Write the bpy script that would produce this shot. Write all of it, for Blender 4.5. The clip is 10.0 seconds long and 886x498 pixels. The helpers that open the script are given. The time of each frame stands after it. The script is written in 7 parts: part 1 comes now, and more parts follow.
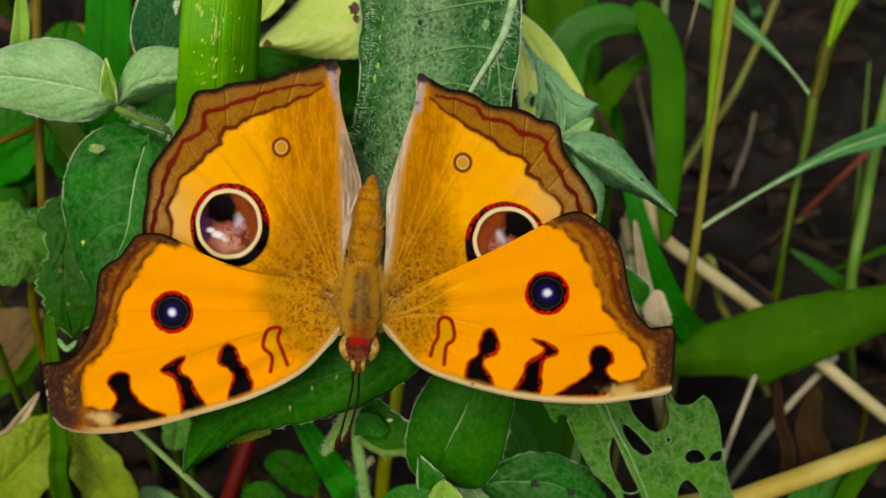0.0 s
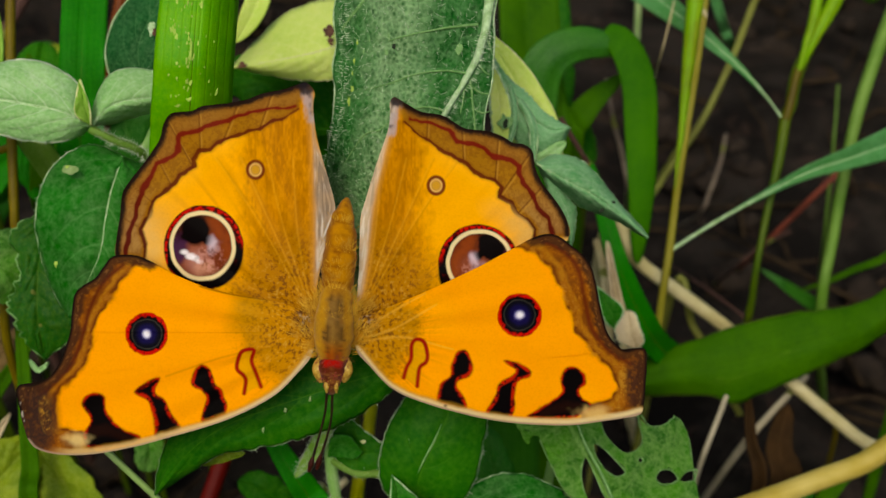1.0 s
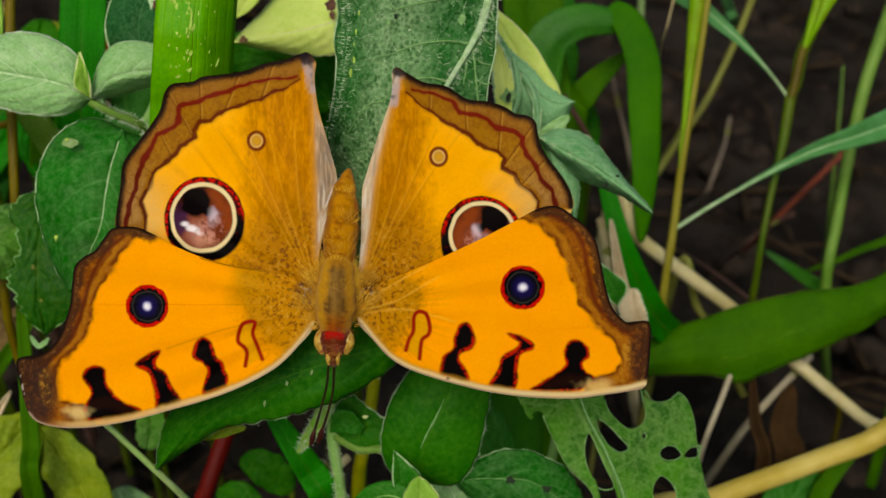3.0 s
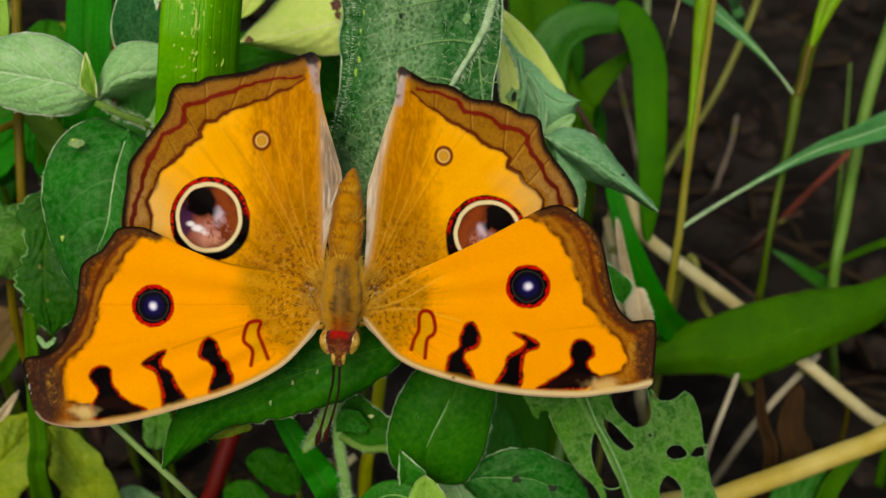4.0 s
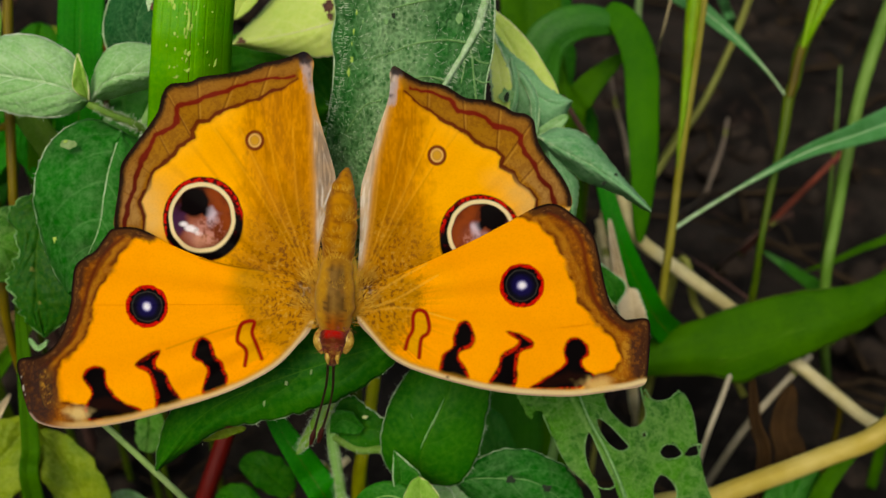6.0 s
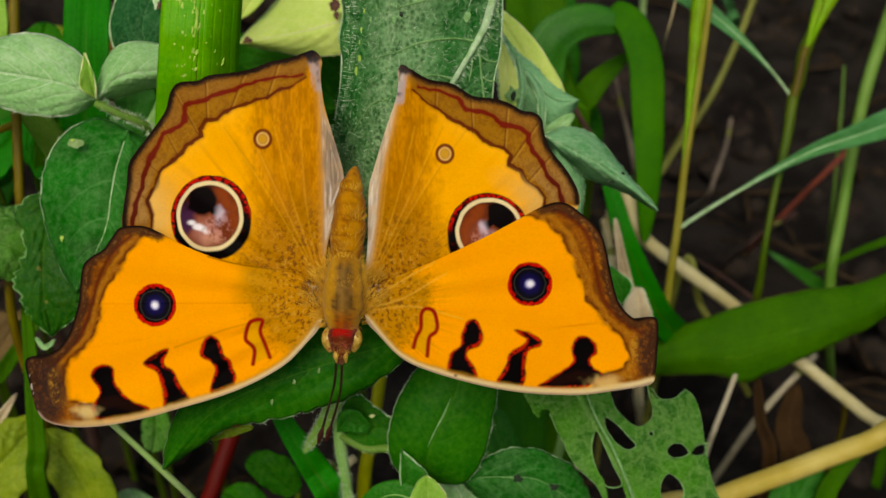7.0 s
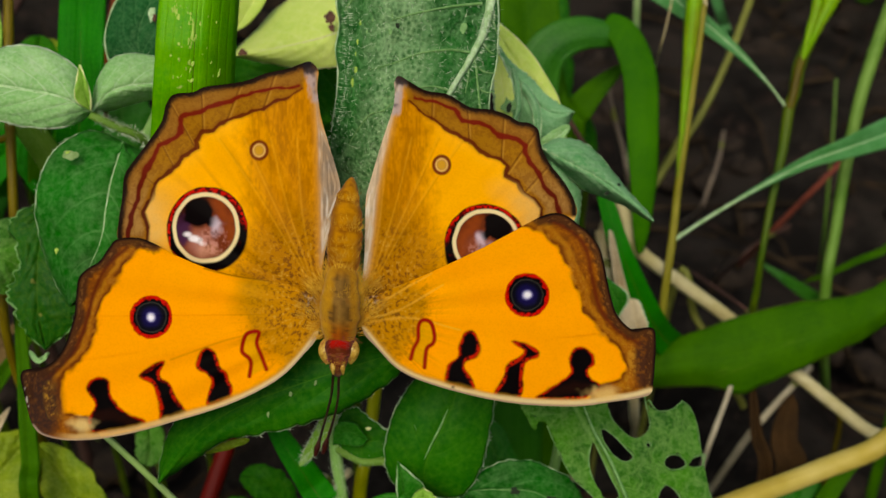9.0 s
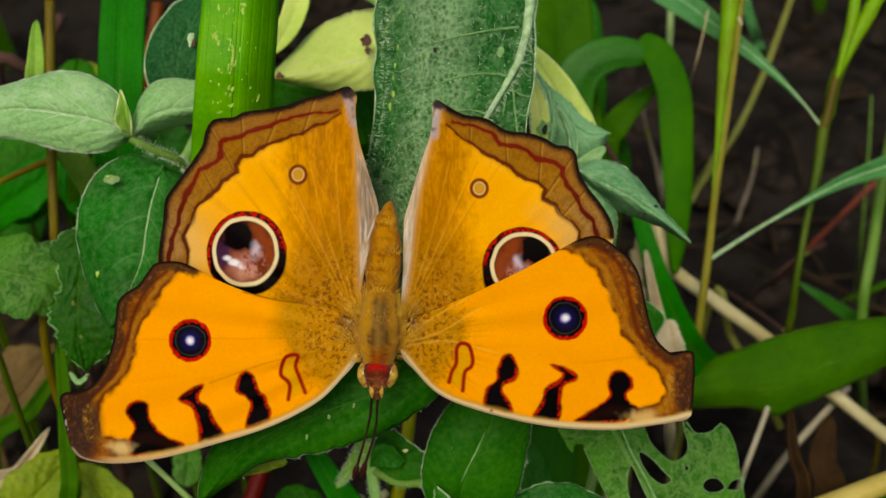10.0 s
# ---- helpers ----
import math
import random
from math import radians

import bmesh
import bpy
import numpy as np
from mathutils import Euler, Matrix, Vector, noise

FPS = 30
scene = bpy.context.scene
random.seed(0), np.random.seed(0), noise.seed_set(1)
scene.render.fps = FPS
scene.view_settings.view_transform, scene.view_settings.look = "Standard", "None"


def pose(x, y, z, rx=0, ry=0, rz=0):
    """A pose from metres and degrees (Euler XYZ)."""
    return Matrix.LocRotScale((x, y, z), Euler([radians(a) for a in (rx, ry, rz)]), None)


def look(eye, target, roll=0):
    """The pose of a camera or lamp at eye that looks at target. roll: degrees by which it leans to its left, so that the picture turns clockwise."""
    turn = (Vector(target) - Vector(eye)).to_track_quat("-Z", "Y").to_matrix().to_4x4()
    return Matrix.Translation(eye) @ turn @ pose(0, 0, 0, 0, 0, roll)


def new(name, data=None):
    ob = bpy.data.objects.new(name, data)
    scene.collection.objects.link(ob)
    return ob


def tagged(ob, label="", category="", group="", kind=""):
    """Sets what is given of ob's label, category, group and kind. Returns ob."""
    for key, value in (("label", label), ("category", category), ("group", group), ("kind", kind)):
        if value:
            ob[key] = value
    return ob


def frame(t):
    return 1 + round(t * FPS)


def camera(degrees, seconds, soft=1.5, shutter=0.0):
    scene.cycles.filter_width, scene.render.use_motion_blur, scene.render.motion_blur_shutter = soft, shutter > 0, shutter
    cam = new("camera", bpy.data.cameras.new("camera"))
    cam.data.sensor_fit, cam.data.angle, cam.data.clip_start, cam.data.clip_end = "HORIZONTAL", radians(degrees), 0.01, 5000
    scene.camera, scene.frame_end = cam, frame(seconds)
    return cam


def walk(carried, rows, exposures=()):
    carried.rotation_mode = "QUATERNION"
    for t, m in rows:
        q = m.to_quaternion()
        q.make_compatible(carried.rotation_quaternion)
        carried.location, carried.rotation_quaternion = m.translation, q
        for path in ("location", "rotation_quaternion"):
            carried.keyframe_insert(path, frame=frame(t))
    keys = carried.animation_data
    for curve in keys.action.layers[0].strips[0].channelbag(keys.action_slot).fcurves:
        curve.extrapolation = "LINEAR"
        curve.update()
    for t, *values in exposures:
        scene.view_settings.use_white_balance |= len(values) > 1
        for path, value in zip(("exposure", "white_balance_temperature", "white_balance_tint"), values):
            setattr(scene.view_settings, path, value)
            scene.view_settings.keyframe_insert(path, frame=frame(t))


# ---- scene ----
cam = camera(45, 10.0)
TILT = 40.0

PATH = [
    (0.0, pose(0.00000, -0.07247, 0.17081, 50.000, 0.000, 0.000)),
    (0.3, pose(-0.00004, -0.07254, 0.17080, 50.142, -0.328, -0.377)),
    (0.5, pose(-0.00017, -0.07252, 0.17092, 50.374, -0.291, -0.258)),
    (0.7, pose(0.00067, -0.07280, 0.17107, 50.557, -0.611, -0.678)),
    (1.0, pose(0.00021, -0.07268, 0.17156, 50.940, -0.890, -0.955)),
    (1.2, pose(0.00056, -0.07281, 0.17126, 50.788, -0.874, -1.026)),
    (1.5, pose(0.00041, -0.07290, 0.17150, 51.049, -1.066, -1.114)),
    (1.8, pose(0.00054, -0.07298, 0.17093, 50.875, -1.158, -1.193)),
    (2.0, pose(0.00056, -0.07289, 0.17108, 50.842, -1.072, -1.078)),
    (2.2, pose(0.00030, -0.07308, 0.17059, 50.461, -0.982, -0.890)),
    (2.5, pose(0.00038, -0.07310, 0.17044, 50.657, -0.884, -0.861)),
    (2.7, pose(0.00014, -0.07309, 0.17016, 50.533, -0.897, -0.866)),
    (3.8, pose(0.00077, -0.07341, 0.16944, 50.364, -0.419, -0.650)),
    (4.0, pose(0.00046, -0.07317, 0.16976, 50.401, -0.463, -0.590)),
    (4.2, pose(0.00027, -0.07300, 0.17013, 50.528, -0.741, -0.904)),
    (4.5, pose(0.00039, -0.07315, 0.17009, 50.632, -0.531, -0.795)),
    (4.7, pose(-0.00002, -0.07321, 0.16982, 50.511, -0.419, -0.679)),
    (5.0, pose(-0.00033, -0.07320, 0.17003, 50.648, -0.364, -0.678)),
    (5.3, pose(-0.00040, -0.07316, 0.16992, 50.962, -0.498, -0.860)),
    (5.5, pose(-0.00040, -0.07327, 0.16982, 51.095, -0.422, -0.850)),
    (5.7, pose(0.00024, -0.07354, 0.16951, 50.930, -0.559, -1.080)),
    (6.8, pose(0.00002, -0.07362, 0.16904, 50.675, -0.619, -1.095)),
    (7.0, pose(-0.00043, -0.07369, 0.16904, 50.820, -0.554, -1.086)),
    (7.2, pose(-0.00047, -0.07376, 0.16882, 50.688, -0.576, -1.015)),
    (7.5, pose(-0.00037, -0.07369, 0.16862, 50.543, -0.596, -1.160)),
    (7.7, pose(-0.00059, -0.07359, 0.16881, 51.052, -0.718, -1.361)),
    (8.0, pose(-0.00078, -0.07368, 0.16922, 51.617, -0.823, -1.604)),
    (8.2, pose(-0.00082, -0.07359, 0.16922, 51.758, -0.863, -1.569)),
    (8.5, pose(-0.00047, -0.07367, 0.16907, 51.633, -0.617, -1.348)),
    (8.7, pose(-0.00064, -0.07345, 0.16907, 51.658, -0.829, -1.492)),
    (9.0, pose(-0.00092, -0.07371, 0.16867, 51.604, -0.735, -1.526)),
    (9.2, pose(-0.00154, -0.07334, 0.16888, 51.776, -0.670, -1.371)),
    (9.5, pose(-0.00122, -0.07335, 0.16947, 51.952, -0.187, -0.794)),
    (9.8, pose(-0.00179, -0.07324, 0.16912, 52.224, 0.047, -0.566)),
    (10.0, pose(-0.00176, -0.07341, 0.16940, 52.397, 0.297, -0.397)),
]
walk(cam, PATH, [(0.0, -0.18, 7600, 0), (10.0, -0.18, 7600, 0)])

cam.data.dof.use_dof, cam.data.dof.focus_distance, cam.data.dof.aperture_fstop = True, 0.0955, 42.0

# ---- light: soft bright overcast from above ----
world = bpy.data.worlds.new("overcast")
scene.world = world
world.use_nodes = True
wn, wl = world.node_tree.nodes, world.node_tree.links
sky = wn.new("ShaderNodeTexSky")
sky.sky_type, sky.sun_disc = "NISHITA", False
sky.sun_elevation, sky.sun_rotation = radians(54), radians(196)
sky.air_density, sky.dust_density = 1.0, 4.0
wl.new(sky.outputs["Color"], wn["Background"].inputs["Color"])
wn["Background"].inputs["Strength"].default_value = 0.11
sun = new("sun", bpy.data.lights.new("sun", "SUN"))
sun.data.energy, sun.data.angle, sun.data.color = 1.6, radians(25), (1.0, 0.96, 0.9)
sun.matrix_world = look((-0.2, -0.70, 1.0), (0, 0, 0.0))

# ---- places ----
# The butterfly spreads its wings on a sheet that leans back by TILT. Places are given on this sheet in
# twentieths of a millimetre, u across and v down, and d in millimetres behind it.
STAND = 94.6
CT, ST = math.cos(radians(TILT)), math.sin(radians(TILT))


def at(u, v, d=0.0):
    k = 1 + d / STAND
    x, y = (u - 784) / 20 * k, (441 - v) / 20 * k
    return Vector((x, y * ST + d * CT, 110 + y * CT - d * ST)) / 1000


def at_np(u, v, d):
    k = 1 + d / STAND
    x, y = (u - 784) / 20 * k, (441 - v) / 20 * k
    return np.stack([x, y * ST + d * CT, 110 + y * CT - d * ST], -1) / 1000


def root(u, v):
    """The place on the ground that lies behind u, v, as u, v, d."""
    y = (441 - v) / 20
    return (u, v, (112 + CT * y) / (ST - CT * y / STAND))


def foot(u, v, d, dx=0.0, dy=0.0):
    """The place on the ground below a point, moved by dx, dy in metres."""
    p = at(u, v, d)
    return Vector((p.x + dx, p.y + dy, -0.002))


# ---- numbers ----
LAT = np.random.RandomState(5).rand(257, 257)


def vnoise(x, y, seed=0):
    x, y = np.asarray(x, float) + seed * 17.3, np.asarray(y, float) + seed * 9.7
    i, j = np.floor(x).astype(int), np.floor(y).astype(int)
    f, g = x - i, y - j
    f, g = f * f * (3 - 2 * f), g * g * (3 - 2 * g)
    i0, j0, i1, j1 = i % 256, j % 256, (i + 1) % 256, (j + 1) % 256
    return (LAT[i0, j0] * (1 - f) + LAT[i1, j0] * f) * (1 - g) + (LAT[i0, j1] * (1 - f) + LAT[i1, j1] * f) * g


def near(u, v, pts):
    """Distance to an open line."""
    best = np.full(u.shape, 1e9)
    for (ax, ay), (bx, by) in zip(pts[:-1], pts[1:]):
        ex, ey = bx - ax, by - ay
        h = np.clip(((u - ax) * ex + (v - ay) * ey) / (ex * ex + ey * ey + 1e-9), 0, 1)
        best = np.minimum(best, (u - ax - h * ex) ** 2 + (v - ay - h * ey) ** 2)
    return np.sqrt(best)


def inside(u, v, pts):
    """Signed distance to a closed line, negative within."""
    d = near(u, v, list(pts) + [pts[0]])
    odd = np.zeros(u.shape, bool)
    for (ax, ay), (bx, by) in zip(pts, list(pts[1:]) + [pts[0]]):
        if ay != by:
            odd ^= ((ay > v) != (by > v)) & (u < (bx - ax) * (v - ay) / (by - ay) + ax)
    return np.where(odd, -d, d)


def soft(d, w=3.0):
    h = np.clip(0.5 - d / w, 0, 1)
    return h * h * (3 - 2 * h)


def ramp(x, a, b):
    h = np.clip((x - a) / (b - a), 0, 1)
    return h * h * (3 - 2 * h)


def lin(r, g, b):
    return np.array([(c / 255 / 12.92 if c <= 10 else ((c / 255 + 0.055) / 1.055) ** 2.4) for c in (r, g, b)])


def curve_pts(pts, n, closed=False):
    """n points evenly along a smooth line through pts (rows of any width)."""
    p = np.array(pts, float)
    if closed:
        q = np.vstack([p[-1:], p, p[:2]])
    else:
        q = np.vstack([2 * p[0] - p[1], p, 2 * p[-1] - p[-2]])
    out = []
    for k in range(len(q) - 3):
        a, b, c, d = q[k:k + 4]
        t = np.linspace(0, 1, 24, endpoint=False)[:, None]
        out.append(0.5 * (2 * b + (c - a) * t + (2 * a - 5 * b + 4 * c - d) * t * t + (3 * b - a - 3 * c + d) * t ** 3))
    out = np.vstack(out + ([out[0][:1]] if closed else [q[-2:-1]]))
    s = np.concatenate([[0], np.cumsum(np.linalg.norm(np.diff(out, axis=0), axis=1))])
    w = np.linspace(0, s[-1], n, endpoint=not closed)
    return np.stack([np.interp(w, s, out[:, k]) for k in range(out.shape[1])], 1)


# ---- building ----
BASE = {}


def thing(name, base, label, category, group="", kind=""):
    """A top-level thing: an empty at its base."""
    ob = tagged(new(name), label, category, group, kind)
    ob.empty_display_size = 0.003
    ob.location = base
    BASE[ob.name] = np.array(base)
    return ob


def mesh_data(name, verts, faces, mat, smooth=True):
    me = bpy.data.meshes.new(name)
    me.from_pydata([tuple(p) for p in verts], [], [tuple(f) for f in faces])
    me.polygons.foreach_set("use_smooth", [smooth] * len(me.polygons))
    me.materials.append(mat)
    me.update()
    return me


def part(name, verts, faces, mat, parent, label="", kind=""):
    """One mesh under a thing or a part; verts are places in the world."""
    base = BASE[parent.name]
    ob = tagged(new(name, mesh_data(name, np.asarray(verts) - base, faces, mat)), label, kind=kind)
    ob.parent = parent
    BASE[ob.name] = base
    return ob


def grid_faces(n, m, wrap=False, off=0):
    f = []
    for i in range(n - 1):
        for j in range(m if wrap else m - 1):
            k = (j + 1) % m
            f.append((off + i * m + j, off + i * m + k, off + (i + 1) * m + k, off + (i + 1) * m + j))
    return f


def tube_mesh(path, radii, sides=9, flat=1.0, lump=0.0, seed=0):
    """Rings along places in the world; radii in metres."""
    p = np.asarray(path)
    tan = np.gradient(p, axis=0)
    tan /= np.linalg.norm(tan, axis=1)[:, None] + 1e-12
    ref = np.array([0.13, -CT, ST])
    a = np.cross(tan, ref)
    a /= np.linalg.norm(a, axis=1)[:, None] + 1e-12
    b = np.cross(a, tan)
    th = np.linspace(0, 2 * np.pi, sides, endpoint=False)
    n = len(p)
    r = np.asarray(radii)[:, None] * np.ones((n, sides))
    if lump:
        r = r * (1 + lump * (vnoise(np.arange(n)[:, None] * (max(13.0, n * 0.18) / n) + 0 * th, th[None] * 1.2 + 5, seed) - 0.5))
    v = p[:, None] + r[..., None] * (np.cos(th)[None, :, None] * a[:, None] + flat * np.sin(th)[None, :, None] * b[:, None])
    f = grid_faces(n, sides, True)
    f.append(tuple(range(sides))[::-1])
    f.append(tuple((n - 1) * sides + k for k in range(sides)))
    return v.reshape(-1, 3), f


def world_pts(pts):
    return [np.array(p) if isinstance(p, Vector) else np.array(at(*p)) for p in pts]


def stem(name, parent, mat, pts, widths, n=110, sides=9, label="", flat=1.0, lump=0.12, seed=0):
    """A stalk through places; widths in millimetres."""
    p = curve_pts(world_pts(pts), n)
    w = np.interp(np.linspace(0, 1, n), np.linspace(0, 1, len(widths)), widths) / 2000
    ob = part(name, *tube_mesh(p, w, sides, flat, lump, seed), mat, parent, label)
    run = np.concatenate([[0], np.cumsum(np.linalg.norm(np.diff(p, axis=0), axis=1))])
    way = np.stack([np.repeat(run, sides), np.tile(np.abs(np.linspace(-1, 1, sides, endpoint=False)), n) * 0.003 + seed * 0.01], 1)
    layer = ob.data.uv_layers.new(name="UVMap")
    idx = np.empty(len(ob.data.loops), int)
    ob.data.loops.foreach_get("vertex_index", idx)
    layer.data.foreach_set("uv", way[idx].ravel())
    return ob


FACE = {}


def lie_on(ob, pts, over=0.12):
    """Puts places (u, v) on the face of a leaf, a little proud of it."""
    g, out = FACE[ob.name], []
    for u, v in pts:
        q = np.hypot(g[:, 0] - u, g[:, 1] - v)
        k = np.argsort(q)[:6]
        w = 1 / (q[k] + 0.5)
        out.append((u, v, float((g[k, 2] * w).sum() / w.sum()) - over))
    return out


def leaf(name, parent, mat, mid, wl, wr, prof=(0.5, 0.6), n=(44, 17), dl=0.0, dr=0.0, cup=0.0, ripple=0.25, wob=0.03,
         label="", thick=0.00022, margin=None, hairs=None, seed=1, rib=None, rib_w=0.32, quilt=0.0, veins=6, slope=0.45, down=0, bias=1.0, rim_r=0.00013, plus=None, minus=None, fray=0.0):
    """A blade along the smooth line mid (u, v, d); wl, wr: half widths to the left and right of its way;
    dl, dr: how far its sides fall back, cup: a fold along the midrib, all in millimetres;
    plus, minus: where given, the smooth lines of the two edges in place of the half widths; fray: how ragged they are."""
    ns, nt = n
    c = curve_pts(mid, ns)
    tan = np.gradient(c[:, :2], axis=0)
    tan /= np.linalg.norm(tan, axis=1)[:, None] + 1e-9
    per = np.stack([tan[:, 1], -tan[:, 0]], 1)
    s = np.linspace(0, 1, ns)
    a, b = prof
    w = np.clip(s, 1e-4, 1) ** a * np.clip(1 - s, 1e-4, 1) ** b
    w /= w.max()
    t = np.linspace(-1, 1, nt)
    S, T = np.meshgrid(s, t, indexing="ij")
    half = np.where(T < 0, wr, wl) * w[:, None]
    half = half * (1 + wob * 2 * (vnoise(S * 14 + seed, np.sign(T) * 3 + 5, seed) - 0.5))
    if plus is not None:
        e1, e0 = curve_pts(plus, ns), curve_pts(minus, ns)
        e1, e0 = ([e[:, k:k + 1] for k in (0, 1)] for e in (e1, e0))
        near_edge = fray * ramp(np.abs(T), 0.5, 1.0) * 2 * (vnoise(S * 55 + seed, np.sign(T) * 7 + 9, seed + 3) - 0.5) * np.sin(np.pi * S) ** 0.3
        w = np.sin(np.pi * np.clip(s, 0.02, 0.98)) ** 0.5
        u = c[:, 0:1] + np.where(T < 0, e0[0] - c[:, 0:1], e1[0] - c[:, 0:1]) * np.abs(T) + per[:, 0:1] * near_edge
        v = c[:, 1:2] + np.where(T < 0, e0[1] - c[:, 1:2], e1[1] - c[:, 1:2]) * np.abs(T) + per[:, 1:2] * near_edge
    else:
        u = c[:, 0:1] + per[:, 0:1] * T * half
        v = c[:, 1:2] + per[:, 1:2] * T * half
    d = c[:, 2:3] + np.where(T < 0, dr, dl) * np.abs(T) ** 1.5 - cup * np.abs(T) ** 0.7 * w[:, None]
    if quilt:
        A = np.abs(T)
        saw = np.abs(((S - slope * A ** 1.3) * veins) % 1.0 - 0.5) * 2
        d = d - quilt * np.sqrt(np.clip(1 - (1 - saw) ** 2, 0, 1)) * np.clip(A * 6, 0, 1) * np.clip((1 - A) * 3, 0, 1)
        d = d + quilt * 0.8 * (vnoise(S * 40 + seed, T * 14 + 20, seed) - 0.5)
    d = d + ripple * 2 * (vnoise(S * 5 + seed, T * 1.6 + 4, seed) - 0.5) * np.abs(T)
    P = at_np(u, v, d).reshape(-1, 3)
    faces = grid_faces(ns, nt)
    ob = part(name, P, faces, mat, parent, label)
    FACE[ob.name] = np.stack([u.ravel(), v.ravel(), d.ravel()], 1)
    me = ob.data
    uv = me.uv_layers.new(name="UVMap")
    idx = np.empty(len(me.loops), int)
    me.loops.foreach_get("vertex_index", idx)
    st = np.stack([S.ravel(), T.ravel() * 0.5 + 0.5], 1)
    uv.data.foreach_set("uv", st[idx].ravel())
    sol = ob.modifiers.new("thickness", "SOLIDIFY")
    sol.thickness, sol.offset = thick, 0.0
    if margin is not None:
        rim = np.concatenate([np.arange(ns) * nt, (np.arange(ns) * nt + nt - 1)[::-1]])
        part("leaf_margin", *tube_mesh(P[rim], np.full(len(rim), rim_r), 5, 1.0, 0.9, seed), margin, ob, "pale thickened leaf margin")
    if down:
        rnd = np.random.RandomState(seed + 70)
        G = P.reshape(ns, nt, 3)
        vs, fs = [], []
        for k in range(down):
            i, j = rnd.randint(1, ns - 2), 1 + int((nt - 3) * rnd.rand() ** bias)
            a = G[i, j] + (G[i + 1, j] - G[i, j]) * rnd.rand() + (G[i, j + 1] - G[i, j]) * rnd.rand() + np.array([0, -CT, ST]) * 0.0001
            g = rnd.randn(3) * 0.0003 + np.array([0, -CT, ST]) * 0.0002
            e = np.cross(g, [0, -CT, ST])
            e = e / (np.linalg.norm(e) + 1e-12) * 0.000022
            m = len(vs)
            vs += [a - e, a + e, a + g]
            fs.append((m, m + 1, m + 2))
        part("leaf_down", vs, fs, M_DOWN, ob, "scattered short white hairs", kind="stuff")
    if rib is not None:
        line = P.reshape(ns, nt, 3)[:, nt // 2] + np.array([0, -CT, ST]) * 0.00006
        part("midrib", *tube_mesh(line, np.interp(s, [0, 1], [rib_w, rib_w * 0.25]) / 2000, 6), rib, ob, "pale midrib")
    if hairs is not None:
        hair_fringe(ob, P.reshape(ns, nt, 3), hairs, seed)
    return ob


def hair_fringe(ob, P, mat, seed):
    rnd = np.random.RandomState(seed)
    ns, nt, _ = P.shape
    vs, fs = [], []
    for side in (0, nt - 1):
        inn = 1 if side == 0 else nt - 2
        for k in range(170):
            x = rnd.rand() * (ns - 2)
            i, f = int(x), x - int(x)
            p = P[i, side] * (1 - f) + P[i + 1, side] * f
            out = P[i, side] - P[i, inn]
            out = out / (np.linalg.norm(out) + 1e-12) + rnd.randn(3) * 0.35
            along = P[i + 1, side] - P[i, side]
            along = along / (np.linalg.norm(along) + 1e-12) * 0.00002
            q = p + out * rnd.uniform(0.0001, 0.00035)
            m = len(vs)
            vs += [p - along, p + along, q + along * 0.3, q - along * 0.3]
            fs.append((m, m + 1, m + 2, m + 3))
    part("leaf_hairs", vs, fs, mat, ob, "fine white hairs along the leaf edge", kind="stuff")


# ---- materials ----
def nodes_of(name):
    m = bpy.data.materials.new(name)
    m.use_nodes = True
    nt = m.node_tree
    return m, nt.nodes, nt.links, nt.nodes["Principled BSDF"]


def noise_tex(N, L, scale, detail=4.0, rough=0.6, vec=None):
    t = N.new("ShaderNodeTexNoise")
    t.inputs["Scale"].default_value, t.inputs["Detail"].default_value, t.inputs["Roughness"].default_value = scale, detail, rough
    if vec is not None:
        L.new(vec, t.inputs["Vector"])
    return t.outputs["Fac"]


def mth(N, L, op, a, b=None, clamp=False):
    m = N.new("ShaderNodeMath")
    m.operation, m.use_clamp = op, clamp
    for k, x in enumerate((a, b)):
        if x is None:
            continue
        if isinstance(x, (int, float)):
            m.inputs[k].default_value = x
        else:
            L.new(x, m.inputs[k])
    return m.outputs[0]


def mixc(N, L, fac, a, b, blend="MIX"):
    m = N.new("ShaderNodeMix")
    m.data_type, m.blend_type = "RGBA", blend
    for sock, x in ((m.inputs[0], fac), (m.inputs[6], a), (m.inputs[7], b)):
        if isinstance(x, (int, float)):
            sock.default_value = x
        elif isinstance(x, (tuple, list, np.ndarray)):
            sock.default_value = (*[float(c) for c in x[:3]], 1.0)
        else:
            L.new(x, sock)
    return m.outputs[2]


def span(N, L, x, lo, hi):
    r = N.new("ShaderNodeMapRange")
    r.inputs[1].default_value, r.inputs[2].default_value = lo, hi
    L.new(x, r.inputs[0])
    return r.outputs[0]


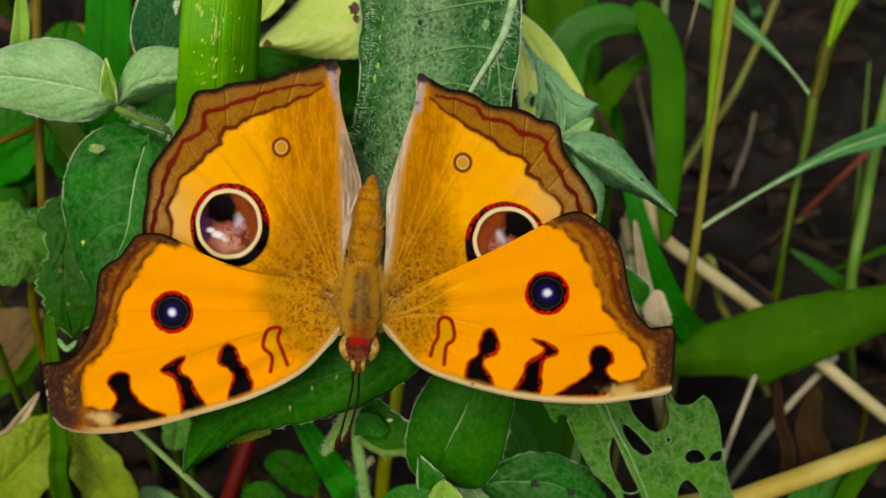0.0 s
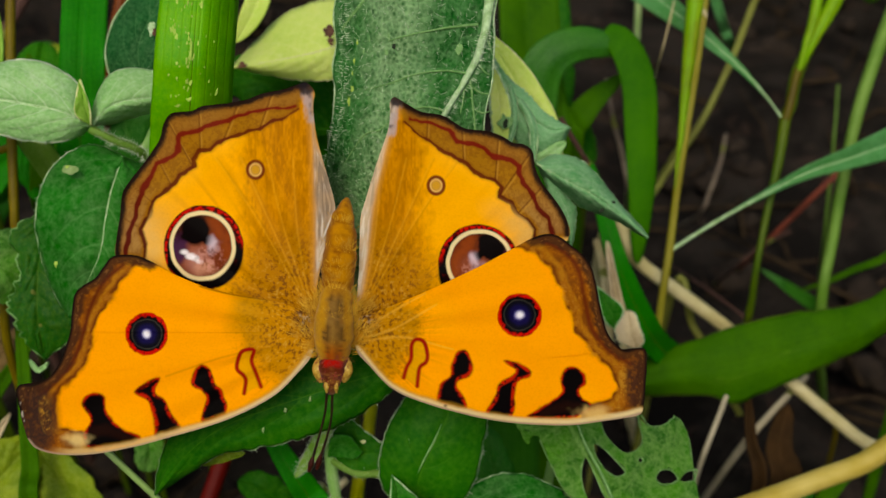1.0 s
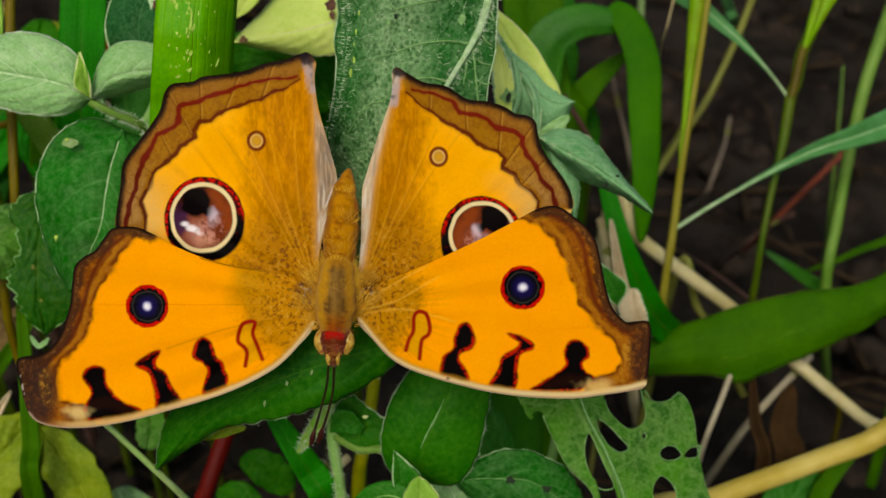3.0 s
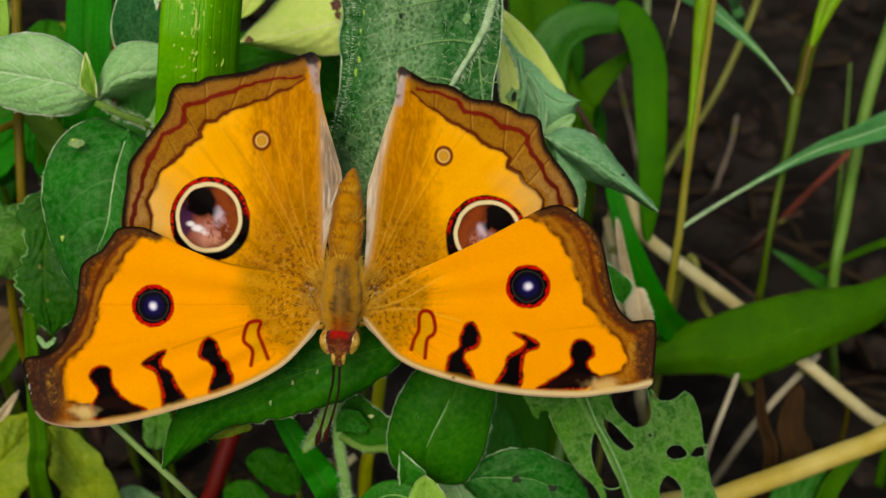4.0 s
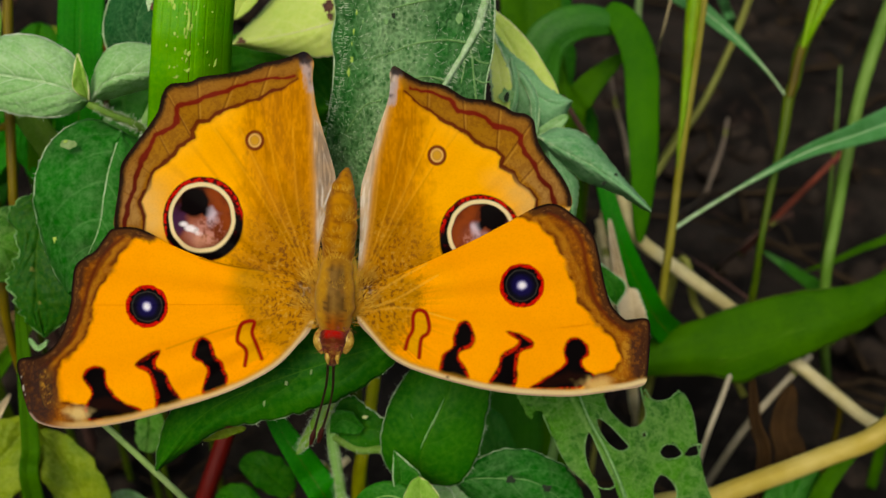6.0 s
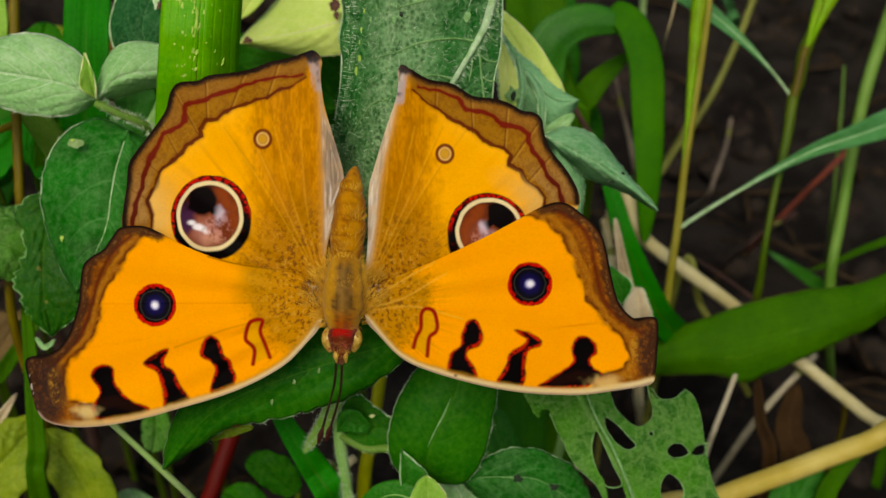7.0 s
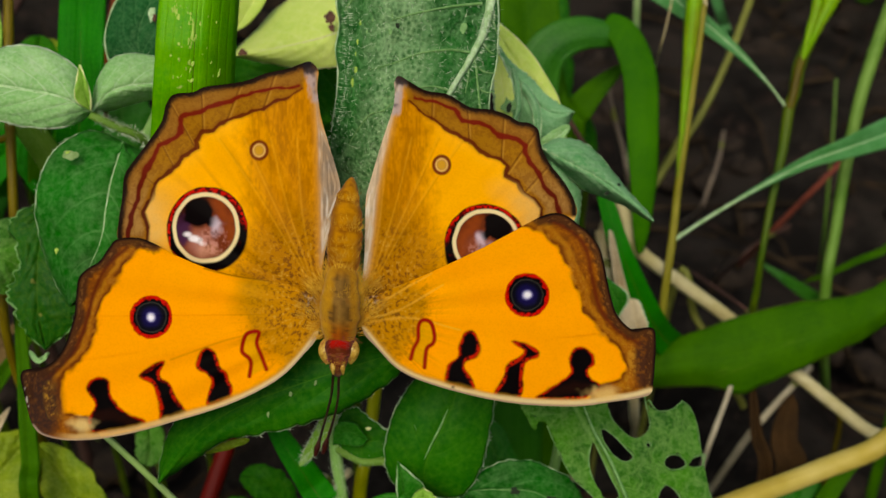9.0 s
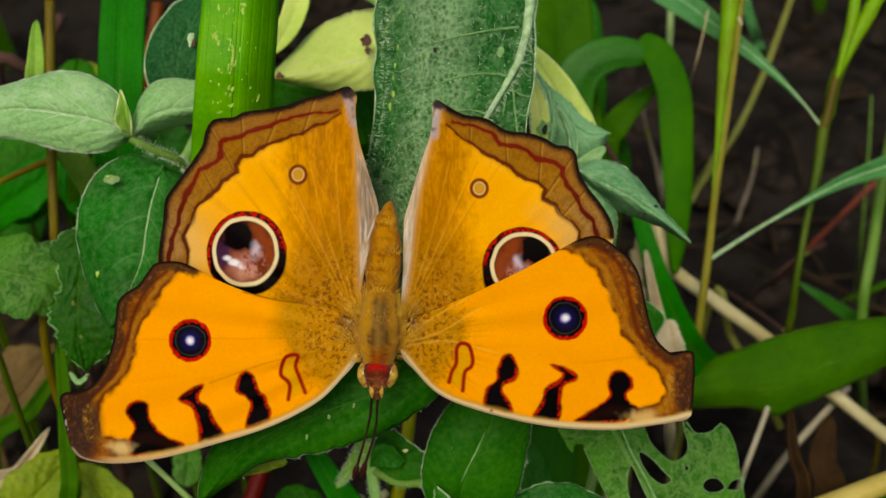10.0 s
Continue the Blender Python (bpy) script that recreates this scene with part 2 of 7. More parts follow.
def finish(N, L, bsdf, colour, height=None, strength=0.3, dist=0.0003, rough=0.5, through_light=0.0, spec=0.4):
    L.new(colour, bsdf.inputs["Base Color"])
    if isinstance(rough, (int, float)):
        bsdf.inputs["Roughness"].default_value = rough
    else:
        L.new(rough, bsdf.inputs["Roughness"])
    bsdf.inputs["Specular IOR Level"].default_value = spec
    if height is not None:
        b = N.new("ShaderNodeBump")
        b.inputs["Strength"].default_value, b.inputs["Distance"].default_value = strength, dist
        L.new(height, b.inputs["Height"])
        L.new(b.outputs[0], bsdf.inputs["Normal"])
    if through_light:
        tr, mx = N.new("ShaderNodeBsdfTranslucent"), N.new("ShaderNodeMixShader")
        L.new(colour, tr.inputs["Color"])
        mx.inputs[0].default_value = through_light
        L.new(bsdf.outputs[0], mx.inputs[1])
        L.new(tr.outputs[0], mx.inputs[2])
        out = [n for n in N if n.type == "OUTPUT_MATERIAL"][0]
        L.new(mx.outputs[0], out.inputs["Surface"])


def rich(c, k=1.45):
    """A purer shade of a colour."""
    y = 0.25 * c[0] + 0.65 * c[1] + 0.1 * c[2]
    return np.clip(y + (np.asarray(c) - y) * k, 0.0015, 1)


def leaf_material(name, base, vein, deep, veins=9.0, slope=0.35, rib=0.03, vein_on=0.6, rough=0.45, spots=None, spot_at=0.72,
                  spot_scale=420.0, fuzz=0.0, bumps=0.35, fine=2600.0, lines=0.0, spec=0.2, sat=1.4, net=0.0, band=None):
    """Leaf: base colour, vein colour, deeper colour of patches; lines: parallel veins of a grass blade."""
    base, vein, deep = rich(base, sat), rich(vein, 0.5 + 0.5 * sat), rich(deep, sat)
    m, N, L, bsdf = nodes_of(name)
    tc = N.new("ShaderNodeTexCoord")
    sep = N.new("ShaderNodeSeparateXYZ")
    L.new(tc.outputs["UV"], sep.inputs[0])
    s, t = sep.outputs[0], sep.outputs[1]
    a = mth(N, L, "MULTIPLY", mth(N, L, "ABSOLUTE", mth(N, L, "SUBTRACT", t, 0.5)), 2.0)
    obj = tc.outputs["Object"]
    big, small = noise_tex(N, L, 160, 5, 0.6, obj), noise_tex(N, L, fine, 5, 0.7, obj)
    col = mixc(N, L, span(N, L, big, 0.35, 0.65), base, deep)
    col = mixc(N, L, mth(N, L, "MULTIPLY", span(N, L, small, 0.4, 0.75), 0.35), col, vein)
    mid = mth(N, L, "SUBTRACT", 1.0, span(N, L, a, rib * 0.4, rib * 1.3))
    if lines:
        wave = mth(N, L, "ABSOLUTE", mth(N, L, "SINE", mth(N, L, "MULTIPLY", t, lines * math.pi)))
        side = mth(N, L, "SUBTRACT", 1.0, span(N, L, wave, 0.0, 0.5))
    else:
        warp = mth(N, L, "MULTIPLY", mth(N, L, "SUBTRACT", big, 0.5), 0.12)
        ph = mth(N, L, "SUBTRACT", mth(N, L, "ADD", s, warp), mth(N, L, "MULTIPLY", mth(N, L, "POWER", a, 1.3), slope))
        saw = mth(N, L, "ABSOLUTE", mth(N, L, "SUBTRACT", mth(N, L, "FRACT", mth(N, L, "MULTIPLY", ph, veins)), 0.5))
        side = mth(N, L, "MULTIPLY", mth(N, L, "SUBTRACT", 1.0, span(N, L, saw, 0.015, 0.06)), mth(N, L, "SUBTRACT", 1.05, a))
    # a pale band put into the colour; on two leaves it imitates sheen
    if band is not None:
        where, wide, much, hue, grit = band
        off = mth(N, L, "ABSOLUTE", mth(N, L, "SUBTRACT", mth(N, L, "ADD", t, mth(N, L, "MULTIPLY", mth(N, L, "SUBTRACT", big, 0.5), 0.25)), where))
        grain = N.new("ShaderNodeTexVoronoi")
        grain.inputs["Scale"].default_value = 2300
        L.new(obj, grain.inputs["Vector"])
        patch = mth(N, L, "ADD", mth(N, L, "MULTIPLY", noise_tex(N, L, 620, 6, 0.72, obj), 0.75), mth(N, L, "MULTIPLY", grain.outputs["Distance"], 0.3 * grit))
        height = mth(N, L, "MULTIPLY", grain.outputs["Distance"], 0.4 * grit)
        pale_band = mth(N, L, "MULTIPLY", mth(N, L, "SUBTRACT", 1.0, span(N, L, off, wide * 0.35, wide)), span(N, L, patch, 0.36, 0.64), clamp=True)
        col = mixc(N, L, mth(N, L, "MULTIPLY", pale_band, much), col, rich(hue, 1.0))
    both = mth(N, L, "MAXIMUM", mid, mth(N, L, "MULTIPLY", side, 0.55), clamp=True)
    col = mixc(N, L, mth(N, L, "MULTIPLY", both, vein_on), col, vein)
    relief = mth(N, L, "SUBTRACT", mth(N, L, "MULTIPLY", small, 0.6), mth(N, L, "MULTIPLY", both, 0.5))
    height = relief if band is None else mth(N, L, "SUBTRACT", relief, height)
    if fuzz:
        vo = N.new("ShaderNodeTexVoronoi")
        vo.inputs["Scale"].default_value = 1500
        L.new(obj, vo.inputs["Vector"])
        dots = mth(N, L, "SUBTRACT", 1.0, span(N, L, vo.outputs["Distance"], 0.1, 0.4))
        col = mixc(N, L, mth(N, L, "MULTIPLY", dots, fuzz), col, vein)
        height = mth(N, L, "ADD", height, mth(N, L, "MULTIPLY", dots, 0.6))
    if net:
        cells = N.new("ShaderNodeTexVoronoi")
        cells.feature = "DISTANCE_TO_EDGE"
        cells.inputs["Scale"].default_value = 480
        bent = N.new("ShaderNodeVectorMath")
        bent.operation = "MULTIPLY_ADD"
        wob = N.new("ShaderNodeTexNoise")
        wob.inputs["Scale"].default_value = 900
        L.new(obj, wob.inputs["Vector"])
        L.new(wob.outputs["Color"], bent.inputs[0])
        bent.inputs[1].default_value = (0.0026, 0.0026, 0.0026)
        L.new(obj, bent.inputs[2])
        L.new(bent.outputs[0], cells.inputs["Vector"])
        web = mth(N, L, "SUBTRACT", 1.0, span(N, L, cells.outputs["Distance"], 0.0, 0.22))
        patchy = mth(N, L, "MULTIPLY", web, span(N, L, big, 0.3, 0.6))
        col = mixc(N, L, mth(N, L, "MULTIPLY", patchy, net), col, vein)
        height = mth(N, L, "SUBTRACT", height, mth(N, L, "MULTIPLY", web, 0.35))
    if spots is not None:
        sp = noise_tex(N, L, spot_scale, 3, 0.5, obj)
        col = mixc(N, L, span(N, L, sp, spot_at, spot_at + 0.05), col, spots)
    finish(N, L, bsdf, col, height, bumps, 0.0004, rough, 0.22, spec)
    return m


def stalk_material(name, base, second, dark, rough=0.5, streak=900.0, through_light=0.1):
    base, second, dark = rich(base, 1.25), rich(second, 1.25), rich(dark, 1.25)
    m, N, L, bsdf = nodes_of(name)
    tc = N.new("ShaderNodeTexCoord")
    obj = tc.outputs["Object"]
    mp = N.new("ShaderNodeMapping")
    mp.inputs["Scale"].default_value = (0.06, 1.6, 1.0)
    L.new(tc.outputs["UV"], mp.inputs["Vector"])
    fibre, big = noise_tex(N, L, streak, 5, 0.65, mp.outputs[0]), noise_tex(N, L, 130, 4, 0.6, obj)
    col = mixc(N, L, span(N, L, big, 0.38, 0.62), base, second)
    col = mixc(N, L, mth(N, L, "MULTIPLY", span(N, L, fibre, 0.5, 0.75), 0.6), col, dark)
    finish(N, L, bsdf, col, fibre, 0.4, 0.0003, rough, through_light, 0.25)
    return m


def painted_material(name, rough=0.5, sheen=0.0, scale=5200.0, amount=0.12):
    """Scales of a wing or fur: the colour is the mesh's own attribute, with fine grain over it."""
    m, N, L, bsdf = nodes_of(name)
    at_node = N.new("ShaderNodeAttribute")
    at_node.attribute_name = "scales"
    obj = N.new("ShaderNodeTexCoord").outputs["Object"]
    grain = noise_tex(N, L, scale, 3, 0.7, obj)
    broad = noise_tex(N, L, 330, 4, 0.6, obj)
    dark = mixc(N, L, 1.0, at_node.outputs["Color"], (0.72, 0.66, 0.6), "MULTIPLY")
    col = mixc(N, L, mth(N, L, "MULTIPLY", span(N, L, grain, 0.45, 0.7), amount * 2), at_node.outputs["Color"], dark)
    col = mixc(N, L, mth(N, L, "MULTIPLY", span(N, L, broad, 0.5, 0.72), amount), col, dark)
    finish(N, L, bsdf, col, grain, 0.12, 0.0001, rough, 0.05, 0.03)
    bsdf.inputs["Sheen Weight"].default_value = sheen
    return m


def plain_material(name, base, second, rough=0.5, scale=1500.0, spec=0.4):
    m, N, L, bsdf = nodes_of(name)
    obj = N.new("ShaderNodeTexCoord").outputs["Object"]
    n = noise_tex(N, L, scale, 4, 0.6, obj)
    finish(N, L, bsdf, mixc(N, L, span(N, L, n, 0.35, 0.65), base, second), n, 0.2, 0.0002, rough, 0.0, spec)
    return m


M_WING = painted_material("wing_scales")
M_FUR = painted_material("body_fur", 0.75, 0.1, 3500.0, 0.3)

# ---- ground ----
def soil_material():
    m, N, L, bsdf = nodes_of("soil")
    obj = N.new("ShaderNodeTexCoord").outputs["Object"]
    big, mid, fine = noise_tex(N, L, 45, 5, 0.6, obj), noise_tex(N, L, 130, 6, 0.65, obj), noise_tex(N, L, 900, 4, 0.7, obj)
    col = mixc(N, L, span(N, L, big, 0.42, 0.58), (0.012, 0.010, 0.0095), (0.036, 0.029, 0.026))
    col = mixc(N, L, span(N, L, mid, 0.55, 0.75), col, (0.070, 0.042, 0.034))
    col = mixc(N, L, mth(N, L, "MULTIPLY", span(N, L, fine, 0.5, 0.7), 0.5), col, (0.006, 0.005, 0.005))
    finish(N, L, bsdf, col, mth(N, L, "ADD", mid, mth(N, L, "MULTIPLY", fine, 0.4)), 0.9, 0.004, 0.95, 0.0, 0.05)
    return m


def build_ground():
    n = 150
    e = np.linspace(-1, 1, n)
    e = np.sign(e) * (np.abs(e) ** 4 * 60 + np.abs(e) * 0.5)
    X, Y = np.meshgrid(e, e + 0.15, indexing="ij")
    near_f = np.exp(-(X ** 2 + (Y - 0.15) ** 2) / 0.6)
    Z = (vnoise(X * 25 + 40, Y * 25 + 40, 1) - 0.6) * 0.02 * near_f + (vnoise(X * 90 + 40, Y * 90 + 40, 2) - 0.6) * 0.006 * near_f
    me = mesh_data("ground", np.stack([X, Y, Z], -1).reshape(-1, 3), grid_faces(n, n), soil_material())
    tagged(new("ground", me), "dark brown crumbly soil with plant litter", "ground", kind="structure")


build_ground()


def build_litter():
    """Bits of dead stalk and crumbs of earth on the soil."""
    mat = plain_material("dead_litter", lin(70, 56, 42), lin(30, 24, 20), 0.85, 160, 0.05)
    rnd = np.random.RandomState(21)
    vs, fs = [], []
    for k in range(190):
        x, y, a = rnd.uniform(-0.12, 0.16), rnd.uniform(0.03, 0.34), rnd.uniform(0, math.pi)
        ln, r, lift = rnd.uniform(0.008, 0.035), rnd.uniform(0.0002, 0.0008), rnd.uniform(0.0, 0.5)
        c, d = np.array([x, y, 0.003]), np.array([math.cos(a), math.sin(a), lift * rnd.randn() * 0.4]) * ln
        path = np.array([c - d, c - d * 0.3 + rnd.randn(3) * ln * 0.08, c + d * 0.4 + rnd.randn(3) * ln * 0.08, c + d])
        v, f = tube_mesh(path, np.array([r, r, r, r * 0.6]), 5)
        fs += [tuple(i + len(vs) for i in q) for q in f]
        vs += list(v)
    tagged(new("plant_litter", mesh_data("plant_litter", vs, fs, mat)), "brown bits of dead stalk on the soil", "litter", kind="stuff")
    crumb = plain_material("earth_crumb", (0.036, 0.026, 0.021), (0.016, 0.012, 0.011), 0.9, 300, 0.1)
    vs, fs = [], []
    for k in range(380):
        x, y, r = rnd.uniform(-0.12, 0.16), rnd.uniform(0.03, 0.34), rnd.uniform(0.0015, 0.006)
        path = np.array([[x, y, -r * 0.4], [x, y, 0.1 * r], [x + rnd.randn() * r * 0.2, y, 0.6 * r], [x, y, 0.95 * r]])
        v, f = tube_mesh(path, np.array([0.7, 1.0, 0.8, 0.25]) * r, 7, 1.0, 0.6, k)
        fs += [tuple(i + len(vs) for i in q) for q in f]
        vs += list(v)
    tagged(new("earth_crumbs", mesh_data("earth_crumbs", vs, fs, crumb)), "dark crumbs of earth on the ground", "soil", kind="stuff")


build_litter()


# ---- butterfly ----
def away(u, v):
    """How far the spread wings fall back towards their tips."""
    x = np.abs(u - 640) / 560
    return 3.0 * x ** 1.4 - 0.9 * np.exp(-(x / 0.12) ** 2)


ORANGE, AMBER, OCHRE = lin(255, 160, 8), lin(252, 172, 18), lin(188, 126, 12)
BROWN, UMBER, EDGE = lin(160, 100, 34), lin(112, 58, 20), lin(44, 26, 18)
LINE, RED, BLACK = lin(78, 14, 4), lin(196, 10, 6), lin(4, 1, 2)
CREAM, TAN, GREY = lin(236, 214, 164), lin(190, 150, 84), lin(186, 168, 152)


class Paint:
    """The colours of a wing, laid over one another as soft masks."""

    def __init__(self, u, v, ground):
        self.u, self.v = u, v
        self.c = np.ones((len(u), 3)) * ground

    def lay(self, colour, mask):
        self.c += (colour - self.c) * np.clip(mask, 0, 1)[:, None]

    def line(self, colour, pts, width, blur=3.0, strength=1.0):
        self.lay(colour, soft(near(self.u, self.v, curve_pts(pts, len(pts) * 5)) - width / 2, blur) * strength)

    def zigzag(self, colour, pts, width, blur=3.0, strength=1.0):
        self.lay(colour, soft(near(self.u, self.v, pts) - width / 2, blur) * strength)

    def bar(self, pts, rim=5.0):
        """A black bar with a red rim of uneven width."""
        d = inside(self.u, self.v, curve_pts(pts, len(pts) * 5, True))
        d = d + (vnoise(self.u * 0.09, self.v * 0.09, 3) - 0.5) * 3
        speck = vnoise(self.u * 0.2, self.v * 0.2, 35)
        self.lay(LINE, soft(d - 1, 6) * 0.6)
        self.lay(RED * 0.85, soft(d + 2 * (speck - 0.5), 3.5) * 0.95)
        self.lay(lin(40, 4, 4), soft(d, 4) * ramp(speck, 0.5, 0.7) * 0.8)
        self.lay(BLACK, soft(d + rim * (0.25 + 1.0 * vnoise(self.u * 0.05, self.v * 0.05, 6)), 5))

    def small_eye(self, x, y, r):
        u, v = self.u, self.v
        q = np.hypot(u - x, v - y) + (vnoise(u * 0.12, v * 0.12, 4) - 0.5) * 2.4
        self.lay(RED, soft(q - r, 3))
        self.lay(BLACK, soft(q - r + 6 + 5 * (vnoise(u * 0.16, v * 0.16, 9) - 0.5), 3))
        self.lay(BLACK, soft(q - r, 3) * ramp(vnoise(u * 0.3, v * 0.3, 19), 0.55, 0.75) * 0.45)
        self.lay(lin(70, 66, 62), soft(np.abs(q - r * 0.7) - 0.8, 3) * 0.7)
        self.lay(lin(10, 8, 20), soft(q - r * 0.66, 3))
        self.lay(lin(18, 12, 66), soft(q - r * 0.46, r * 0.26))
        self.lay(lin(96, 86, 176), soft(q - r * 0.22, r * 0.2))
        self.lay(lin(245, 242, 255), soft(q - r * 0.16, r * 0.2))

    def dot(self, x, y, r):
        q = np.hypot(self.u - x, (self.v - y) * 0.93)
        self.lay(lin(120, 52, 14), soft(q - r, 3))
        self.lay(lin(226, 176, 96), soft(q - r + 5.5, 3))
        self.lay(lin(206, 150, 40), soft(q - r * 0.45, 4))
        self.lay(lin(160, 106, 30), soft(np.abs(q - r * 0.45) - 0.6, 3) * 0.7)

    def great_eye(self, x, y, rx, ry, px, py, side):
        """The large eyespot: red-black rim, cream ring, chestnut disc with a dark pupil and lilac bloom."""
        u, v = self.u, self.v
        wob = (vnoise(u * 0.06, v * 0.06, 8) - 0.5) * 0.03
        q = np.hypot((u - x) / rx, (v - y) / ry) + wob
        o = np.hypot((u - x - 2 * side) / rx, (v - y - 3.5) / ry) + wob
        self.lay(lin(60, 8, 6), soft((o - 1.2) * rx, 3))
        self.lay(RED, soft((o - 1.175) * rx + 3 * (vnoise(u * 0.2, v * 0.2, 12) - 0.5), 3))
        self.lay(BLACK, soft(np.hypot(u - x - 10 * side, v - y - 14) - rx * 1.06, 5) * ramp(v, y - 30, y + 10))
        self.lay(BLACK, soft((o - 1.075) * rx - 5 * ramp(v, y - 10, y + 45) + 6 * (vnoise(u * 0.15, v * 0.15, 7) - 0.5), 3))
        self.lay(RED * 0.8, soft((o - 1.13) * rx, 3) * ramp(vnoise(u * 0.07, v * 0.07, 2), 0.4, 0.6) * ramp(v, y + 40, y - 10) * 0.35)
        self.lay(BLACK, soft((o - 1.2) * rx, 3) * ramp(vnoise(u * 0.22, v * 0.22, 33) + 0.25 * ramp(v, y - 20, y + 50), 0.5, 0.72) * 0.85)
        self.lay(CREAM, soft((q - 1.0) * rx, 3))
        self.lay(lin(112, 46, 20), soft((q - 0.875) * rx, 3))
        self.lay(lin(80, 30, 14), soft(np.abs(q - 0.86) * rx - 1, 4) * 0.7)
        self.lay(lin(166, 92, 66), soft((np.hypot((u - x + 8) / rx, (v - y - 18) / ry) - 0.5) * rx, 34) * 0.55)
        self.lay(lin(196, 142, 136), soft(np.hypot(u - x + 8 * side, v - y - 28) - 18, 30) * 0.45)
        disc = soft((q - 0.87) * rx, 3)
        self.lay(lin(46, 22, 66), soft(np.hypot((u - x + 40 * side) * 1.1, (v - y - 2) * 0.7) - 19 + 10 * (vnoise(u * 0.1, v * 0.1, 25) - 0.5), 16) * 0.85 * disc)
        rag = 5 * (vnoise(u * 0.12, v * 0.12, 26) - 0.5)
        blob = np.minimum(np.hypot(u - px + 2 * side, (v - py) * 1.0) - 25, near(u, v, [(px, py), (px + 21 * side, py + 17)]) - 9) + rag
        self.lay(lin(40, 14, 10), soft(np.hypot((u - px + 8 * side) * 0.75, (v - py + 10) * 0.9) - 25 + 2 * rag, 22) * 0.9 * disc)
        self.lay(lin(150, 66, 20), soft(near(u, v, [(x + 16 * side, y - 42), (x + 40 * side, y - 14), (x + 44 * side, y + 16)]) - 9 + 2 * rag, 16) * 0.6 * disc)
        self.lay(lin(8, 3, 4), soft(blob, 7) * disc)
        bloom = (vnoise(u * 0.08, v * 0.08, 21) - 0.5) * 14
        self.lay(lin(226, 206, 228), soft(near(u, v, [(px + 22 * side, py + 34), (px + 34 * side, py + 18)]) - 5 + bloom, 16) * 0.7)
        for du, dv, r in ((-31, 12, 3.5), (-21, 19, 6), (-13, 22, 5), (-5, 28, 3)):
            self.lay(lin(248, 240, 250), soft(np.hypot((u - x - du * side) * 0.8, (v - y - dv) * 1.3) - r + 0.5 * bloom, 7) * 0.85)
        self.lay(lin(214, 150, 120), soft(np.hypot((u - x - 4 * side) * 0.7, v - y - 42) - 10 + bloom, 16) * 0.5 * disc)
        dust = vnoise(u * 0.3, v * 0.3, 61) * 0.5 + vnoise(u * 0.14, v * 0.14, 62) * 0.5
        lee = soft(np.hypot(u - x - 12 * side, v - y - 22) - 24, 24) * disc * ramp(blob, 0, 8)
        self.lay(lin(206, 142, 132), lee * ramp(dust, 0.45, 0.7) * 0.6)
        self.lay(lin(96, 36, 16), lee * ramp(1 - dust, 0.52, 0.75) * 0.5)

    def rays(self, x, y, count, lo, hi, dark, strength, seed):
        """Veins that fan out from the wing's root."""
        ang = np.arctan2(self.v - y, self.u - x)
        r = np.hypot(self.u - x, self.v - y)
        n = vnoise(ang * count, r * 0.004 + 3, seed) * 0.65 + vnoise(ang * count * 2.7, r * 0.01 + 9, seed + 1) * 0.35
        self.lay(dark, ramp(n, 0.45, 0.8) * strength * ramp(r, hi, lo))

    def freckles(self, x, y, reach, seed, strength=0.8):
        r = np.hypot(self.u - x, self.v - y)
        n = vnoise(self.u * 0.2, self.v * 0.2, seed) * 0.55 + vnoise(self.u * 0.48, self.v * 0.48, seed + 2) * 0.45
        self.lay(lin(104, 60, 22), ramp(n, 0.56, 0.68) * strength * ramp(r, reach * 1.1, reach * 0.3))
        self.lay(lin(230, 190, 90), ramp(1 - n, 0.64, 0.8) * 0.35 * ramp(r, reach, reach * 0.25))


def wing(name, parent, outline, centre, paint, lift, label, drop=0.0):
    nb, nr = 520, 150
    b = curve_pts(outline, nb, True)
    k = np.arange(nb)
    r = (np.linspace(0.0003, 1, nr) ** 0.8)[:, None]
    u = centre[0] + r * (b[:, 0] - centre[0])
    v = centre[1] + r * (b[:, 1] - centre[1])
    root = np.array([640, 550])
    ang = np.arctan2(v - root[1], u - root[0])
    rad = np.hypot(u - root[0], v - root[1])
    rib = (vnoise(ang * 9, 0 * ang + 2.5, 5) - 0.5) * 0.35 * ramp(rad, 60, 200)
    d = away(u, v) + lift + drop * np.abs(u - 640) / 400 + rib + 0.5 * (vnoise(u * 0.01, v * 0.01, 6) - 0.5)
    rows_back = np.linspace(0, nr - 1, 12).astype(int)
    top = at_np(u, v, d).reshape(-1, 3)
    back = at_np(u[rows_back], v[rows_back], d[rows_back] + np.where(rows_back == nr - 1, 0.1, 0.45)[:, None]).reshape(-1, 3)
    f = grid_faces(nr, nb, True)
    f = [q[::-1] for q in f]
    o = nr * nb
    f += grid_faces(12, nb, True, o)
    f += [((nr - 1) * nb + i, (nr - 1) * nb + (i + 1) % nb, o + 11 * nb + (i + 1) % nb, o + 11 * nb + i) for i in range(nb)]
    f.append(tuple(range(nb)))
    ob = part(name, np.vstack([top, back]), f, M_WING, parent, label)
    col = np.vstack([paint(u.ravel(), v.ravel()), np.ones((12 * nb, 3)) * lin(150, 110, 60)])
    at_layer = ob.data.attributes.new("scales", "FLOAT_COLOR", "POINT")
    at_layer.data.foreach_set("color", np.hstack([np.clip(col, 0, 1), np.ones((len(col), 1))]).ravel())
    return ob


